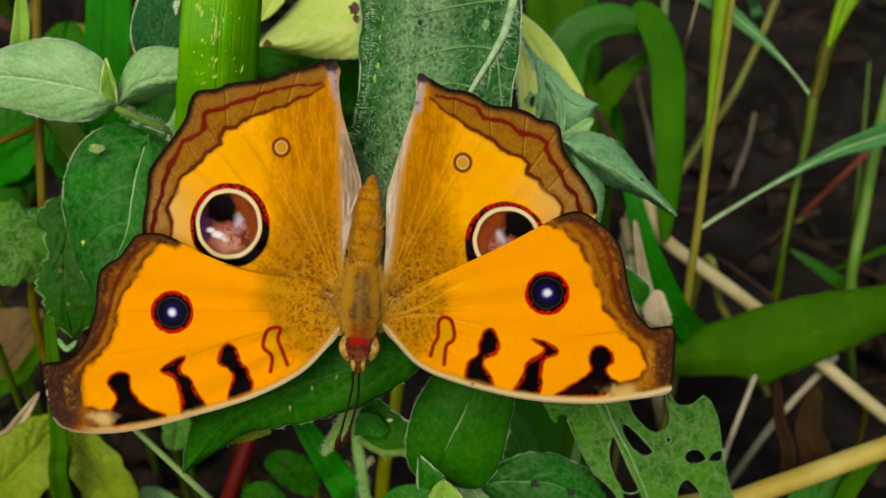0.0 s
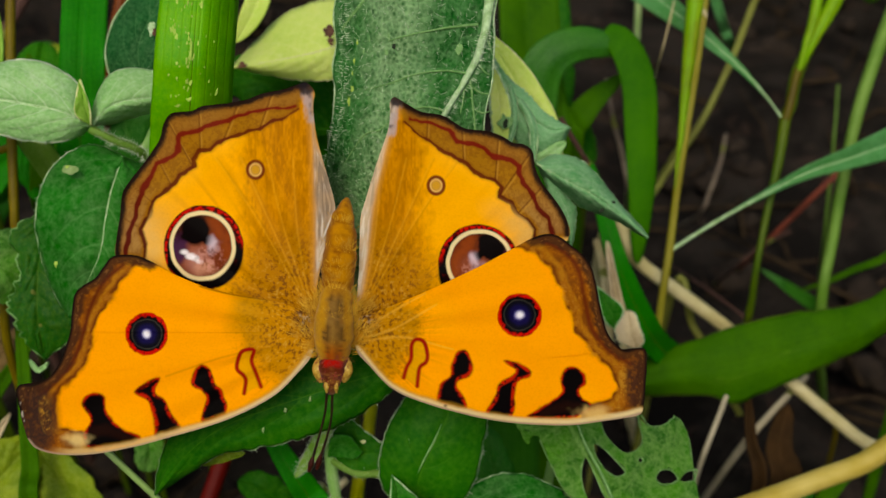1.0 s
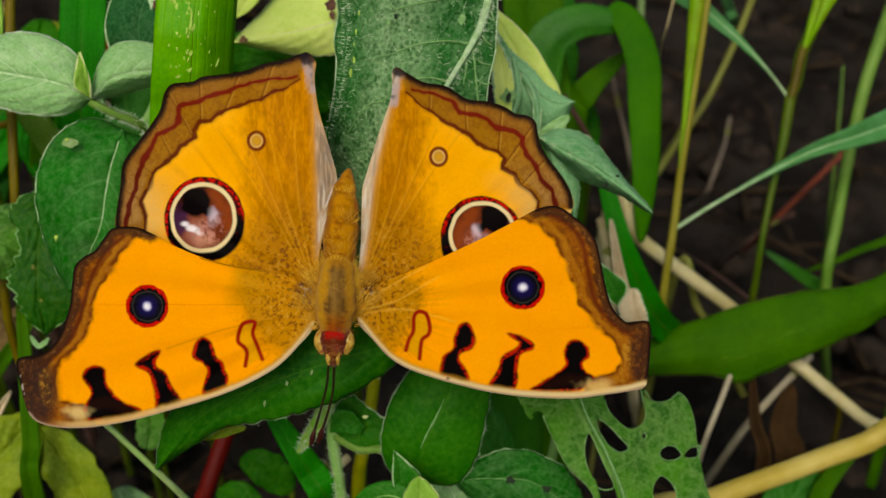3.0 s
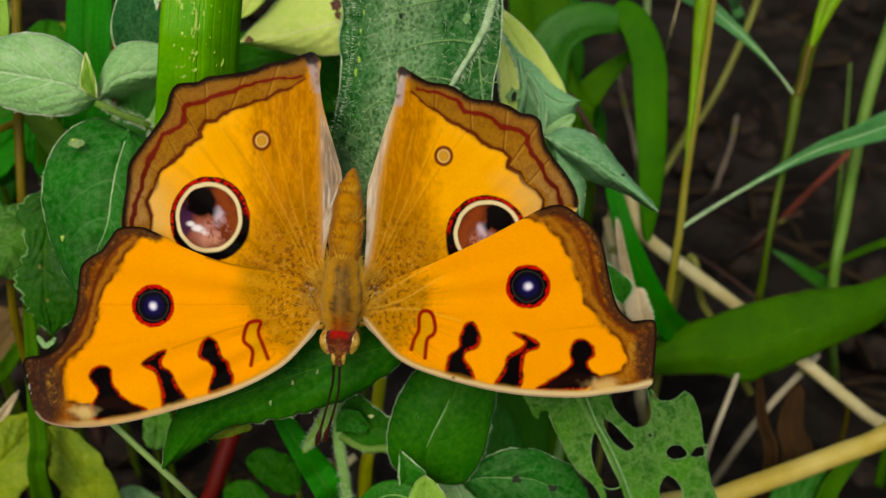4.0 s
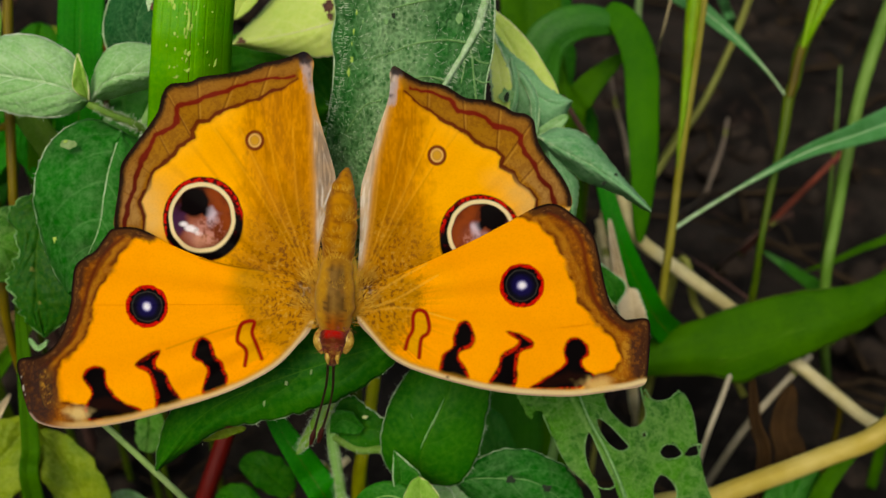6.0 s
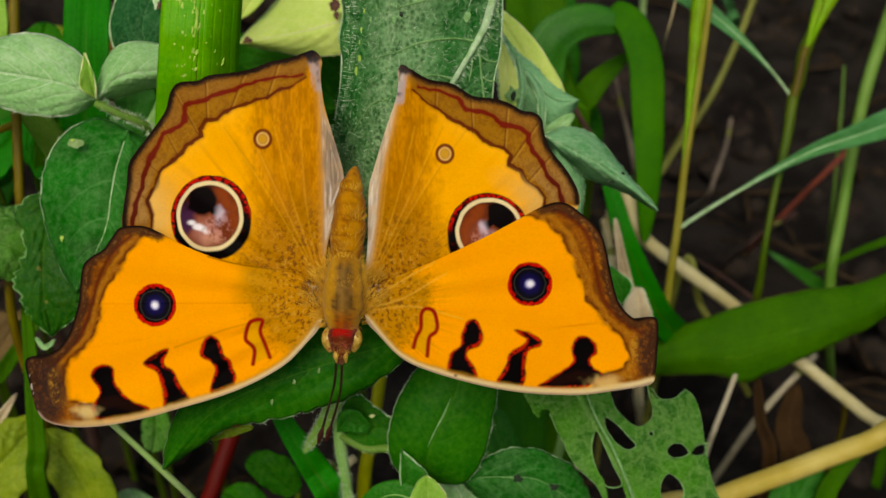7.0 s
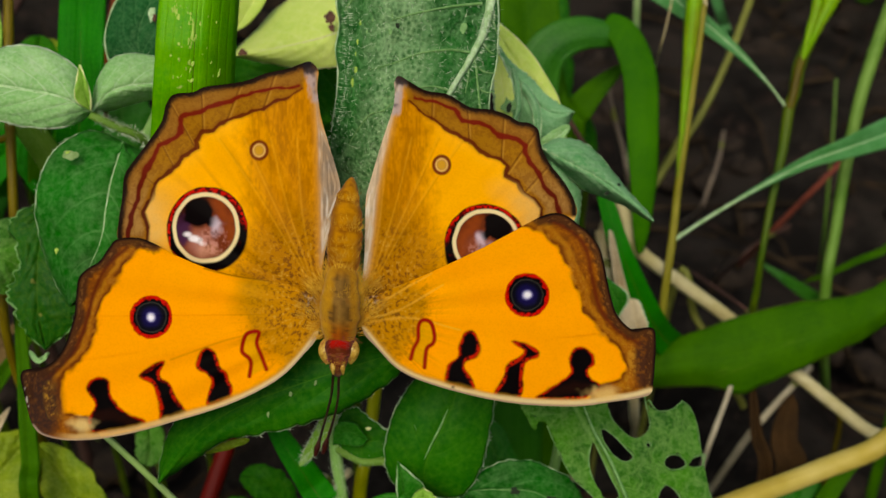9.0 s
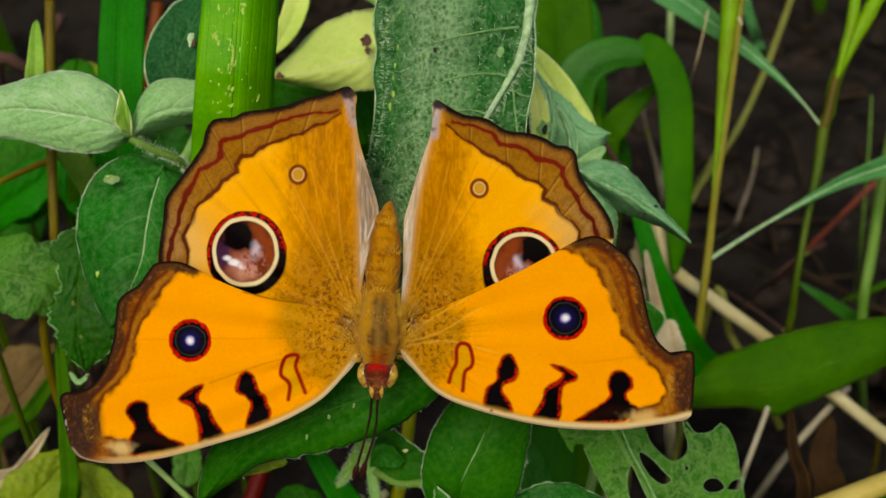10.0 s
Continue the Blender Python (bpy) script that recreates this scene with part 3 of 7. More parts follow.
FORE_L = [(600, 588), (572, 624), (540, 656), (500, 681), (450, 704), (400, 721), (350, 735), (300, 749), (250, 760), (200, 767), (150, 767), (112, 758),
          (95, 742), (86, 718), (79, 688), (72, 656), (80, 643), (104, 642), (132, 628), (151, 602), (160, 576), (168, 548), (171, 512), (176, 482),
          (192, 466), (212, 454), (228, 432), (244, 415), (282, 413), (312, 424), (348, 444), (400, 466), (450, 480), (520, 492), (570, 506), (604, 528)]
FORE_R = [(678, 580), (702, 610), (732, 642), (762, 661), (805, 677), (850, 690), (900, 702), (950, 710), (1000, 714), (1060, 715), (1110, 709),
          (1152, 703), (1184, 695), (1191, 672), (1194, 640), (1196, 608), (1194, 582), (1180, 577), (1158, 582), (1140, 570), (1126, 551), (1118, 526),
          (1111, 494), (1105, 462), (1097, 434), (1080, 410), (1060, 394), (1040, 379), (1018, 374), (992, 381), (962, 397), (925, 417), (880, 440),
          (820, 468), (760, 494), (710, 514), (676, 530)]
HIND_L = [(588, 105), (602, 122), (600, 150), (605, 195), (616, 238), (630, 285), (640, 328), (633, 365), (618, 420), (608, 470), (606, 540), (560, 560),
          (450, 540), (350, 500), (275, 450), (252, 415), (253, 385), (259, 345), (263, 305), (276, 282), (296, 256), (312, 234), (328, 208), (336, 178),
          (350, 161), (384, 157), (404, 148), (445, 143), (478, 137), (510, 125), (548, 117), (570, 109)]
HIND_R = [(744, 130), (764, 141), (792, 156), (828, 162), (850, 174), (872, 186), (908, 190), (936, 199), (956, 211), (976, 214), (991, 226), (995, 248),
          (1000, 266), (1012, 288), (1028, 308), (1042, 328), (1054, 352), (1057, 378), (1030, 410), (930, 480), (800, 540), (710, 565), (676, 540),
          (678, 490), (682, 440), (683, 390), (685, 345), (694, 312), (706, 272), (718, 234), (733, 190), (737, 160), (736, 142)]


def paint_fore_l(u, v):
    p = Paint(u, v, ORANGE)
    p.lay(lin(255, 176, 14), ramp(vnoise(u * 0.012, v * 0.012, 2), 0.4, 0.8) * 0.25)
    zone = [(330, 434), (296, 428), (268, 448), (248, 478), (230, 508), (216, 526), (207, 568), (196, 612), (166, 640), (148, 660), (143, 690), (147, 712),
            (168, 722), (200, 730), (260, 780), (640, 780), (640, 430)]
    p.rays(600, 552, 16, 60, 190, OCHRE, 0.9, 3)
    p.lay(OCHRE, soft(np.hypot(u - 596, (v - 545) * 1.2) - 116 - 40 * vnoise(u * 0.03, v * 0.03, 3), 55) * 0.95)
    p.lay(lin(206, 150, 24), soft(np.hypot(u - 480, v - 502) - 20, 90) * 0.5)
    p.freckles(600, 540, 150, 4)
    p.lay(lin(74, 44, 40), soft(np.hypot(u - 594, (v - 524) * 0.8) - 22, 26) * ramp(vnoise(u * 0.22, v * 0.22, 61), 0.42, 0.6) * 0.9)
    p.lay(lin(214, 190, 160), soft(np.hypot(u - 594, (v - 524) * 0.8) - 16, 22) * ramp(vnoise(u * 0.3, v * 0.3, 62), 0.6, 0.75) * 0.7)
    # shading along the forewing's upper edge, painted in as a dark line
    p.line(lin(104, 60, 14), [(400, 468), (450, 481), (520, 492)], 3, 4, 0.7)
    p.line(lin(150, 90, 18), [(590, 572), (520, 578), (440, 594), (340, 628)], 2.5, 5, 0.35)
    d = inside(u, v, curve_pts(zone, 120, True)) + (vnoise(u * 0.07, v * 0.07, 1) - 0.5) * 8
    n = vnoise(u * 0.05, v * 0.05, 5) * 0.6 + vnoise(u * 0.13, v * 0.13, 6) * 0.4
    p.lay(lin(142, 78, 12), soft(-d, 12))
    grit = vnoise(u * 0.2, v * 0.2, 14) * 0.5 + vnoise(u * 0.45, v * 0.45, 15) * 0.5
    p.lay(lin(96, 48, 16), soft(-d, 14) * ramp(n * 0.6 + grit * 0.4, 0.4, 0.64) * 0.6)
    p.lay(lin(190, 128, 44), soft(-d - 6, 14) * ramp(1 - (n * 0.5 + grit * 0.5), 0.58, 0.72) * 0.4)
    p.lay(lin(182, 120, 26), soft(np.abs(d - 13 + 6 * (n - 0.5)) - 5, 7) * ramp(grit * 0.5 + n * 0.5, 0.3, 0.6) * 0.7)
    p.lay(lin(88, 32, 8), soft(np.abs(d - 2.5 + 5 * (n - 0.5)) - 2.2, 4) * ramp(n, 0.25, 0.5) * 0.8)
    p.line(lin(84, 26, 10), [(262, 430), (226, 462), (202, 512), (190, 560), (172, 604), (142, 640), (108, 668)], 7, 8, 0.9)
    p.lay(lin(56, 36, 30), soft(np.hypot((u - 90) * 0.9, (v - 705) * 0.7) - 50, 26) * (0.8 + 0.2 * ramp(grit, 0.35, 0.6)))
    p.lay(lin(184, 132, 46), soft(near(u, v, [(122, 672), (122, 698), (130, 722)]) - 7, 10) * ramp(n * 0.5 + grit * 0.5, 0.42, 0.6) * 0.85)
    e = near(u, v, curve_pts(FORE_L[14:30], 110))
    p.lay(lin(58, 32, 20), soft(e - 9 - 9 * n - 5 * grit, 9) * 0.85)
    p.lay(lin(172, 120, 60), soft(np.abs(e - 9) - 2.5, 4) * ramp(grit, 0.52, 0.68) * 0.3)
    p.lay(lin(26, 16, 12), soft(e - 4, 5))
    p.lay(lin(196, 190, 180), soft(near(u, v, [(81, 676), (84, 700), (90, 726)]) - 1.5, 3) * ramp(vnoise(u * 0.2, v * 0.2, 71), 0.5, 0.62) * 0.8)
    p.bar([(192, 682), (196, 666), (212, 657), (228, 664), (231, 684), (240, 700), (262, 722), (296, 738), (250, 752), (203, 752), (194, 732), (206, 704)], 4)
    p.lay(lin(30, 8, 4), soft(near(u, v, [(208, 726), (236, 724), (276, 738)]) - 9 + 8 * (n - 0.5), 12) * 0.8)
    p.bar([(284, 656), (300, 642), (328, 631), (320, 648), (322, 660), (336, 668), (346, 690), (366, 722), (326, 740), (318, 700), (312, 676), (298, 664)], 6)
    p.bar([(384, 640), (390, 622), (402, 607), (418, 616), (426, 642), (440, 656), (448, 690), (420, 706), (402, 704), (412, 668), (404, 654), (390, 648)], 6)
    p.lay(lin(214, 156, 12), soft(inside(u, v, [(468, 590), (495, 584), (496, 610), (508, 644), (480, 658), (482, 630), (466, 612)]), 8) * 0.7)
    p.line(lin(150, 18, 8), [(479, 658), (482, 636), (478, 626), (466, 614), (470, 592), (478, 582), (496, 581), (492, 600), (500, 622), (509, 646)], 7, 3.5)
    p.small_eye(305, 553, 38)
    c = near(u, v, curve_pts(FORE_L[0:13], 110))
    far_out = ramp(u, 560, 250)
    tip = ramp(u, 125, 185)
    p.lay(lin(196, 140, 40), soft(c - 15 + 5 * n, 10) * 0.75 * tip)
    p.lay(lin(232, 204, 138), soft(np.hypot((u - 182) * 0.6, v - 742) - 12 + 12 * (n - 0.5), 16) * 0.7)
    p.lay(CREAM * 0.85, soft(c - 7 - 4 * far_out + 3 * (n - 0.5), 7) * (0.75 + 0.25 * n) * (1 - 0.5 * far_out) * tip)
    p.lay(lin(170, 146, 128), soft(c - 3, 4) * 0.8)
    return p.c


def paint_fore_r(u, v):
    p = Paint(u, v, ORANGE)
    p.lay(lin(255, 176, 14), ramp(vnoise(u * 0.012, v * 0.012, 4), 0.4, 0.8) * 0.25)
    p.rays(680, 552, 16, 60, 190, OCHRE, 0.9, 7)
    p.lay(OCHRE, soft(np.hypot(u - 684, (v - 545) * 1.2) - 94 - 40 * vnoise(u * 0.03, v * 0.03, 3), 55) * 0.95)
    p.freckles(682, 540, 140, 8)
    p.lay(lin(74, 44, 40), soft(np.hypot(u - 690, (v - 518) * 0.8) - 22, 26) * ramp(vnoise(u * 0.22, v * 0.22, 63), 0.42, 0.6) * 0.9)
    p.lay(lin(214, 190, 160), soft(np.hypot(u - 690, (v - 518) * 0.8) - 16, 22) * ramp(vnoise(u * 0.3, v * 0.3, 64), 0.6, 0.75) * 0.7)
    for q in ([(684, 560), (740, 545), (820, 500)], [(684, 566), (760, 558), (850, 580)], [(684, 556), (730, 520), (800, 480)]):
        p.line(lin(236, 176, 60), q, 3, 5, 0.6)
    zone = [(960, 398), (990, 404), (1012, 426), (1032, 446), (1050, 490), (1062, 520), (1070, 550), (1086, 572), (1102, 592), (1118, 606), (1136, 622),
            (1141, 646), (1134, 666), (1112, 676), (1080, 684), (1040, 760), (640, 760), (640, 420), (900, 400)]
    d = inside(u, v, curve_pts(zone, 120, True)) + (vnoise(u * 0.07, v * 0.07, 1) - 0.5) * 8
    n = vnoise(u * 0.05, v * 0.05, 5) * 0.6 + vnoise(u * 0.13, v * 0.13, 6) * 0.4
    p.lay(lin(146, 82, 12), soft(-d, 12))
    grit = vnoise(u * 0.2, v * 0.2, 14) * 0.5 + vnoise(u * 0.45, v * 0.45, 15) * 0.5
    p.lay(lin(98, 50, 14), soft(-d, 14) * ramp(n * 0.6 + grit * 0.4, 0.4, 0.64) * 0.6)
    p.lay(lin(190, 128, 44), soft(-d - 6, 14) * ramp(1 - (n * 0.5 + grit * 0.5), 0.58, 0.72) * 0.4)
    p.lay(lin(182, 120, 26), soft(np.abs(d - 13 + 6 * (n - 0.5)) - 5, 7) * ramp(grit * 0.5 + n * 0.5, 0.3, 0.6) * 0.7)
    p.lay(lin(88, 32, 8), soft(np.abs(d - 2.5 + 5 * (n - 0.5)) - 2.2, 4) * ramp(n, 0.25, 0.5) * 0.8)
    p.line(lin(92, 28, 10), [(1010, 386), (1050, 408), (1074, 440), (1084, 490), (1096, 540), (1118, 572), (1144, 594), (1168, 606)], 8, 9, 0.85)
    p.lay(lin(70, 40, 26), soft(np.hypot((u - 1178) * 1.2, (v - 640) * 0.6) - 28, 20) * (0.65 + 0.35 * ramp(grit, 0.35, 0.6)))
    p.lay(lin(184, 128, 40), soft(near(u, v, [(1152, 610), (1154, 650), (1146, 680)]) - 6, 10) * ramp(n * 0.5 + grit * 0.5, 0.42, 0.6) * 0.85)
    e = near(u, v, curve_pts(FORE_R[12:30], 110))
    p.lay(lin(60, 33, 20), soft(e - 9 - 9 * n - 5 * grit, 9) * 0.85)
    p.lay(lin(172, 120, 60), soft(np.abs(e - 9) - 2.5, 4) * ramp(grit, 0.52, 0.68) * 0.3)
    p.lay(lin(26, 16, 12), soft(e - 4, 5))
    p.bar([(1042, 632), (1048, 616), (1066, 612), (1084, 624), (1086, 640), (1074, 652), (1080, 668), (1096, 682), (1060, 702), (984, 700), (1018, 678), (1044, 656)], 4)
    p.lay(lin(30, 8, 4), soft(near(u, v, [(1010, 692), (1050, 680), (1078, 684)]) - 9 + 8 * (n - 0.5), 12) * 0.8)
    p.bar([(940, 600), (964, 604), (988, 618), (984, 630), (966, 636), (960, 660), (952, 704), (910, 696), (926, 660), (930, 642), (950, 630), (962, 616)], 6)
    p.bar([(848, 604), (858, 586), (872, 581), (884, 606), (880, 626), (860, 636), (858, 648), (874, 686), (824, 678), (826, 652), (830, 638), (846, 628)], 6)
    p.lay(lin(214, 156, 12), soft(inside(u, v, [(776, 566), (800, 568), (802, 602), (788, 616), (786, 642), (764, 630), (772, 596)]), 8) * 0.7)
    p.line(lin(150, 18, 8), [(762, 630), (767, 612), (775, 596), (776, 572), (784, 562), (798, 567), (804, 590), (801, 603), (790, 613), (786, 645)], 7, 3.5)
    p.small_eye(968, 519, 39)
    c = near(u, v, curve_pts(FORE_R[0:13], 110))
    far_out = ramp(u, 720, 1000)
    p.lay(lin(196, 140, 40), soft(c - 15 + 5 * n, 10) * 0.75)
    p.lay(CREAM * 0.85, soft(c - 7 - 4 * far_out + 3 * (n - 0.5), 7) * (0.75 + 0.25 * n))
    p.lay(lin(226, 188, 116), soft(np.hypot((u - 1100) * 0.55, v - 694) - 11 + 22 * (n - 0.5), 24) * 0.7)
    p.lay(lin(60, 40, 30), soft(np.hypot(u - 836, v - 680) - 3, 3) * 0.7)
    p.lay(lin(150, 120, 108), soft(c - 3, 4) * 0.8)
    return p.c


def paint_hind(u, v, side, edge, outer, inner, eye, pupil, dot, fold, tip):
    p = Paint(u, v, AMBER)
    n = vnoise(u * 0.05, v * 0.05, 5) * 0.6 + vnoise(u * 0.13, v * 0.13, 6) * 0.4
    x0 = 604 if side < 0 else 680
    p.lay(lin(255, 196, 50), soft(near(u, v, inner) - 14, 50) * 0.35)
    dull = ramp(np.abs(u - x0) + (v - 330) * 0.06 + 50 * (n - 0.5), 150, 66)
    p.lay(lin(196, 124, 8), dull * 0.95)
    comb = vnoise((u - x0) * 0.22 + (v - 545) * 0.01, v * 0.012, 17) * 0.6 + vnoise((u - x0) * 0.5, v * 0.03, 18) * 0.4
    p.lay(lin(160, 98, 6), dull * ramp(comb, 0.45, 0.7) * 0.28)
    mott = vnoise(u * 0.15, v * 0.035, 41) * 0.55 + vnoise(u * 0.34, v * 0.14, 42) * 0.45
    p.lay(lin(146, 88, 6), dull * ramp(mott, 0.48, 0.72) * 0.42)
    p.lay(lin(236, 160, 30), dull * ramp(1 - mott, 0.55, 0.75) * 0.3)
    p.rays(x0, 545, 20, 120, 460, lin(190, 120, 8), 0.6, 3 + side)
    p.lay(lin(172, 112, 8), soft(np.hypot((u - x0) * 0.95, v - 505) - 118 - 55 * n, 90) * 0.9)
    p.freckles(x0, 535, 210, 6 + side)
    for k in range(4):
        a = [(x0 + side * 4, 520), (x0 + side * (30 + 24 * k), 380 - 10 * k), (x0 + side * (40 + 46 * k), 240)]
        p.line(lin(232, 168, 46), a, 2.2, 5, 0.4)
        p.line(lin(150, 92, 10), [(b[0] + 4, b[1]) for b in a], 1.8, 4, 0.25)
    # margin: bands between wavy lines, crossed by veins
    rim = near(u, v, edge)
    beyond = inside(u, v, list(inner) + list(edge[::-1]))
    p.lay(lin(158, 106, 20), soft(beyond, 6))
    p.lay(lin(148, 100, 38), soft(inside(u, v, list(outer) + list(edge[::-1])), 8) * 0.75)
    low = ramp(v, 270, 370)
    p.lay(lin(168, 126, 72), soft(beyond + 8, 10) * low * 0.75)
    grit = vnoise(u * 0.22, v * 0.22, 14) * 0.5 + vnoise(u * 0.5, v * 0.5, 15) * 0.5
    p.lay(lin(112, 64, 14), soft(beyond, 6) * ramp(grit * 0.6 + n * 0.4, 0.42, 0.66) * 0.42)
    p.lay(lin(104, 60, 20), soft(rim - 12 + 8 * (grit - 0.5), 10) * 0.5)
    for k in range(2, len(inner) - 2, 2):
        a, b = np.array(inner[k]), np.array(edge[min(len(edge) - 1, int(k * (len(edge) - 1) / (len(inner) - 1)))])
        p.zigzag(lin(206, 150, 60), [tuple(a + 3), tuple(b + 3)], 2.0, 3, 0.5)
        p.zigzag(lin(92, 48, 12), [tuple(a), tuple(b)], 2.0, 2.5, 0.8)
    jit = (vnoise(u * 0.1, v * 0.1, 11) - 0.5) * 2.5
    uw = u + 6 * (vnoise(u * 0.05, v * 0.05, 31) - 0.5) + 2.5 * (vnoise(u * 0.13, v * 0.13, 36) - 0.5)
    vw = v + 6 * (vnoise(u * 0.05, v * 0.05, 32) - 0.5) + 2.5 * (vnoise(u * 0.13, v * 0.13, 37) - 0.5)
    slim = 1 - 0.45 * ramp(np.hypot(u - tip[0], v - tip[1]), 170, 40)
    for run, half, hue in ((inner, 3.6, lin(96, 32, 8)), (outer, 4.2, lin(114, 20, 10))):
        away_from = near(uw, vw, run)
        p.lay(lin(120, 56, 10), soft(away_from - half * slim - 3, 7) * 0.3)
        p.lay(hue, soft(away_from - half * slim + 0.6 * jit, 3.0) * 0.95)
        p.lay(lin(60, 14, 6), soft(away_from - half * slim + jit, 3.5) * ramp(v, 240, 360) * 0.6)
    p.lay(lin(64, 36, 20), soft(rim - 10 + 5 * (grit - 0.5), 6) * 0.8)
    p.lay(lin(30, 18, 12), soft(rim - 6.5 + jit + 4 * (grit - 0.5), 4))
    p.lay(lin(226, 176, 96), soft(beyond - 34, 50) * soft(-beyond + 2, 6) * ramp(v, 300, 372) * (0.55 + 0.45 * n))
    p.great_eye(*eye, *pupil, -side)
    p.dot(*dot, 17)
    q = inside(u, v, curve_pts(fold, 80, True))
    p.lay(lin(214, 150, 60), soft(q - 4, 16) * 0.7)
    p.lay(lin(168, 150, 134) if side < 0 else lin(214, 194, 172), soft(q + 4, 14) * (0.7 + 0.3 * n))
    p.lay(lin(120, 100, 88), soft(q + 2, 10) * ramp(comb * 0.5 + n * 0.5, 0.38, 0.7) * (0.5 if side < 0 else 0.25))
    silk = vnoise(q * 0.22 + 20, v * 0.02, 51) * 0.6 + vnoise(q * 0.5 + 20, v * 0.05, 52) * 0.4
    p.lay(lin(232, 224, 214), soft(q + 5, 10) * ramp(silk, 0.5, 0.72) * 0.6)
    p.lay(lin(104, 92, 80), soft(q + 5, 10) * ramp(1 - silk, 0.55, 0.75) * (0.5 if side < 0 else 0.3))
    p.lay(lin(170, 160, 172), soft(near(u, v, [(tip[0], tip[1] + 12), (tip[0] + 5 * -side, tip[1] + 40), (tip[0] + 8 * -side, tip[1] + 60)]) - 6 + 12 * (mott - 0.5), 10) * 0.75)
    p.lay(lin(30, 26, 32), soft(np.hypot(u - tip[0], v - tip[1]) - 14 + 8 * (mott - 0.5), 8) * 0.9)
    p.lay(lin(36, 32, 40), soft(near(u, v, [(tip[0] - 2, tip[1] + 4), (tip[0] + 9 * -side, tip[1] + 24), (tip[0] + 8 * -side, tip[1] + 46)]) - 4 + 8 * (mott - 0.5), 8) * ramp(n, 0.25, 0.6) * 0.7)
    return p.c


IN_L = [(574, 152), (542, 170), (505, 188), (470, 197), (440, 211), (416, 226), (400, 228), (385, 246), (388, 258), (364, 272), (350, 290), (328, 306),
        (316, 320), (308, 346), (298, 368), (306, 394), (303, 420)]
OUT_L = [(568, 146), (540, 150), (500, 156), (460, 168), (422, 178), (396, 192), (364, 200), (360, 230), (344, 243), (324, 254), (312, 278), (299, 298),
         (292, 318), (286, 346), (275, 370), (270, 414)]
IN_R = [(762, 172), (780, 190), (802, 206), (832, 226), (868, 250), (890, 264), (924, 280), (936, 292), (932, 306), (956, 319), (966, 336), (984, 350),
        (995, 366), (992, 384)]
OUT_R = [(772, 166), (792, 173), (822, 181), (842, 192), (860, 208), (886, 212), (906, 220), (921, 238), (950, 243), (967, 252), (970, 274), (985, 295),
         (995, 312), (1002, 331), (1020, 346), (1026, 376)]


def paint_hind_l(u, v):
    fold = [(594, 120), (602, 118), (606, 200), (622, 240), (645, 300), (650, 340), (626, 400), (606, 470), (602, 450), (602, 380), (600, 300), (598, 230), (594, 170)]
    edge = curve_pts(HIND_L[15:] + HIND_L[:1], 60)[::-1]
    return paint_hind(u, v, -1, edge, OUT_L, IN_L, (405, 396, 58.5, 62.5), (394, 370), (498, 261), fold, (588, 112))


def paint_hind_r(u, v):
    fold = [(734, 130), (752, 150), (738, 195), (728, 240), (716, 290), (706, 350), (700, 410), (690, 480), (676, 500), (670, 400), (678, 330), (700, 260), (722, 200)]
    edge = curve_pts(HIND_R[:18], 60)
    return paint_hind(u, v, 1, edge, OUT_R, IN_R, (897, 426, 60, 60), (916, 396), (819, 288), fold, (746, 134))


def tinted(ob, fn):
    me = ob.data
    co = np.empty(len(me.vertices) * 3)
    me.vertices.foreach_get("co", co)
    col = fn(co.reshape(-1, 3))
    layer = me.attributes.new("scales", "FLOAT_COLOR", "POINT")
    layer.data.foreach_set("color", np.hstack([np.clip(col, 0, 1), np.ones((len(col), 1))]).ravel())


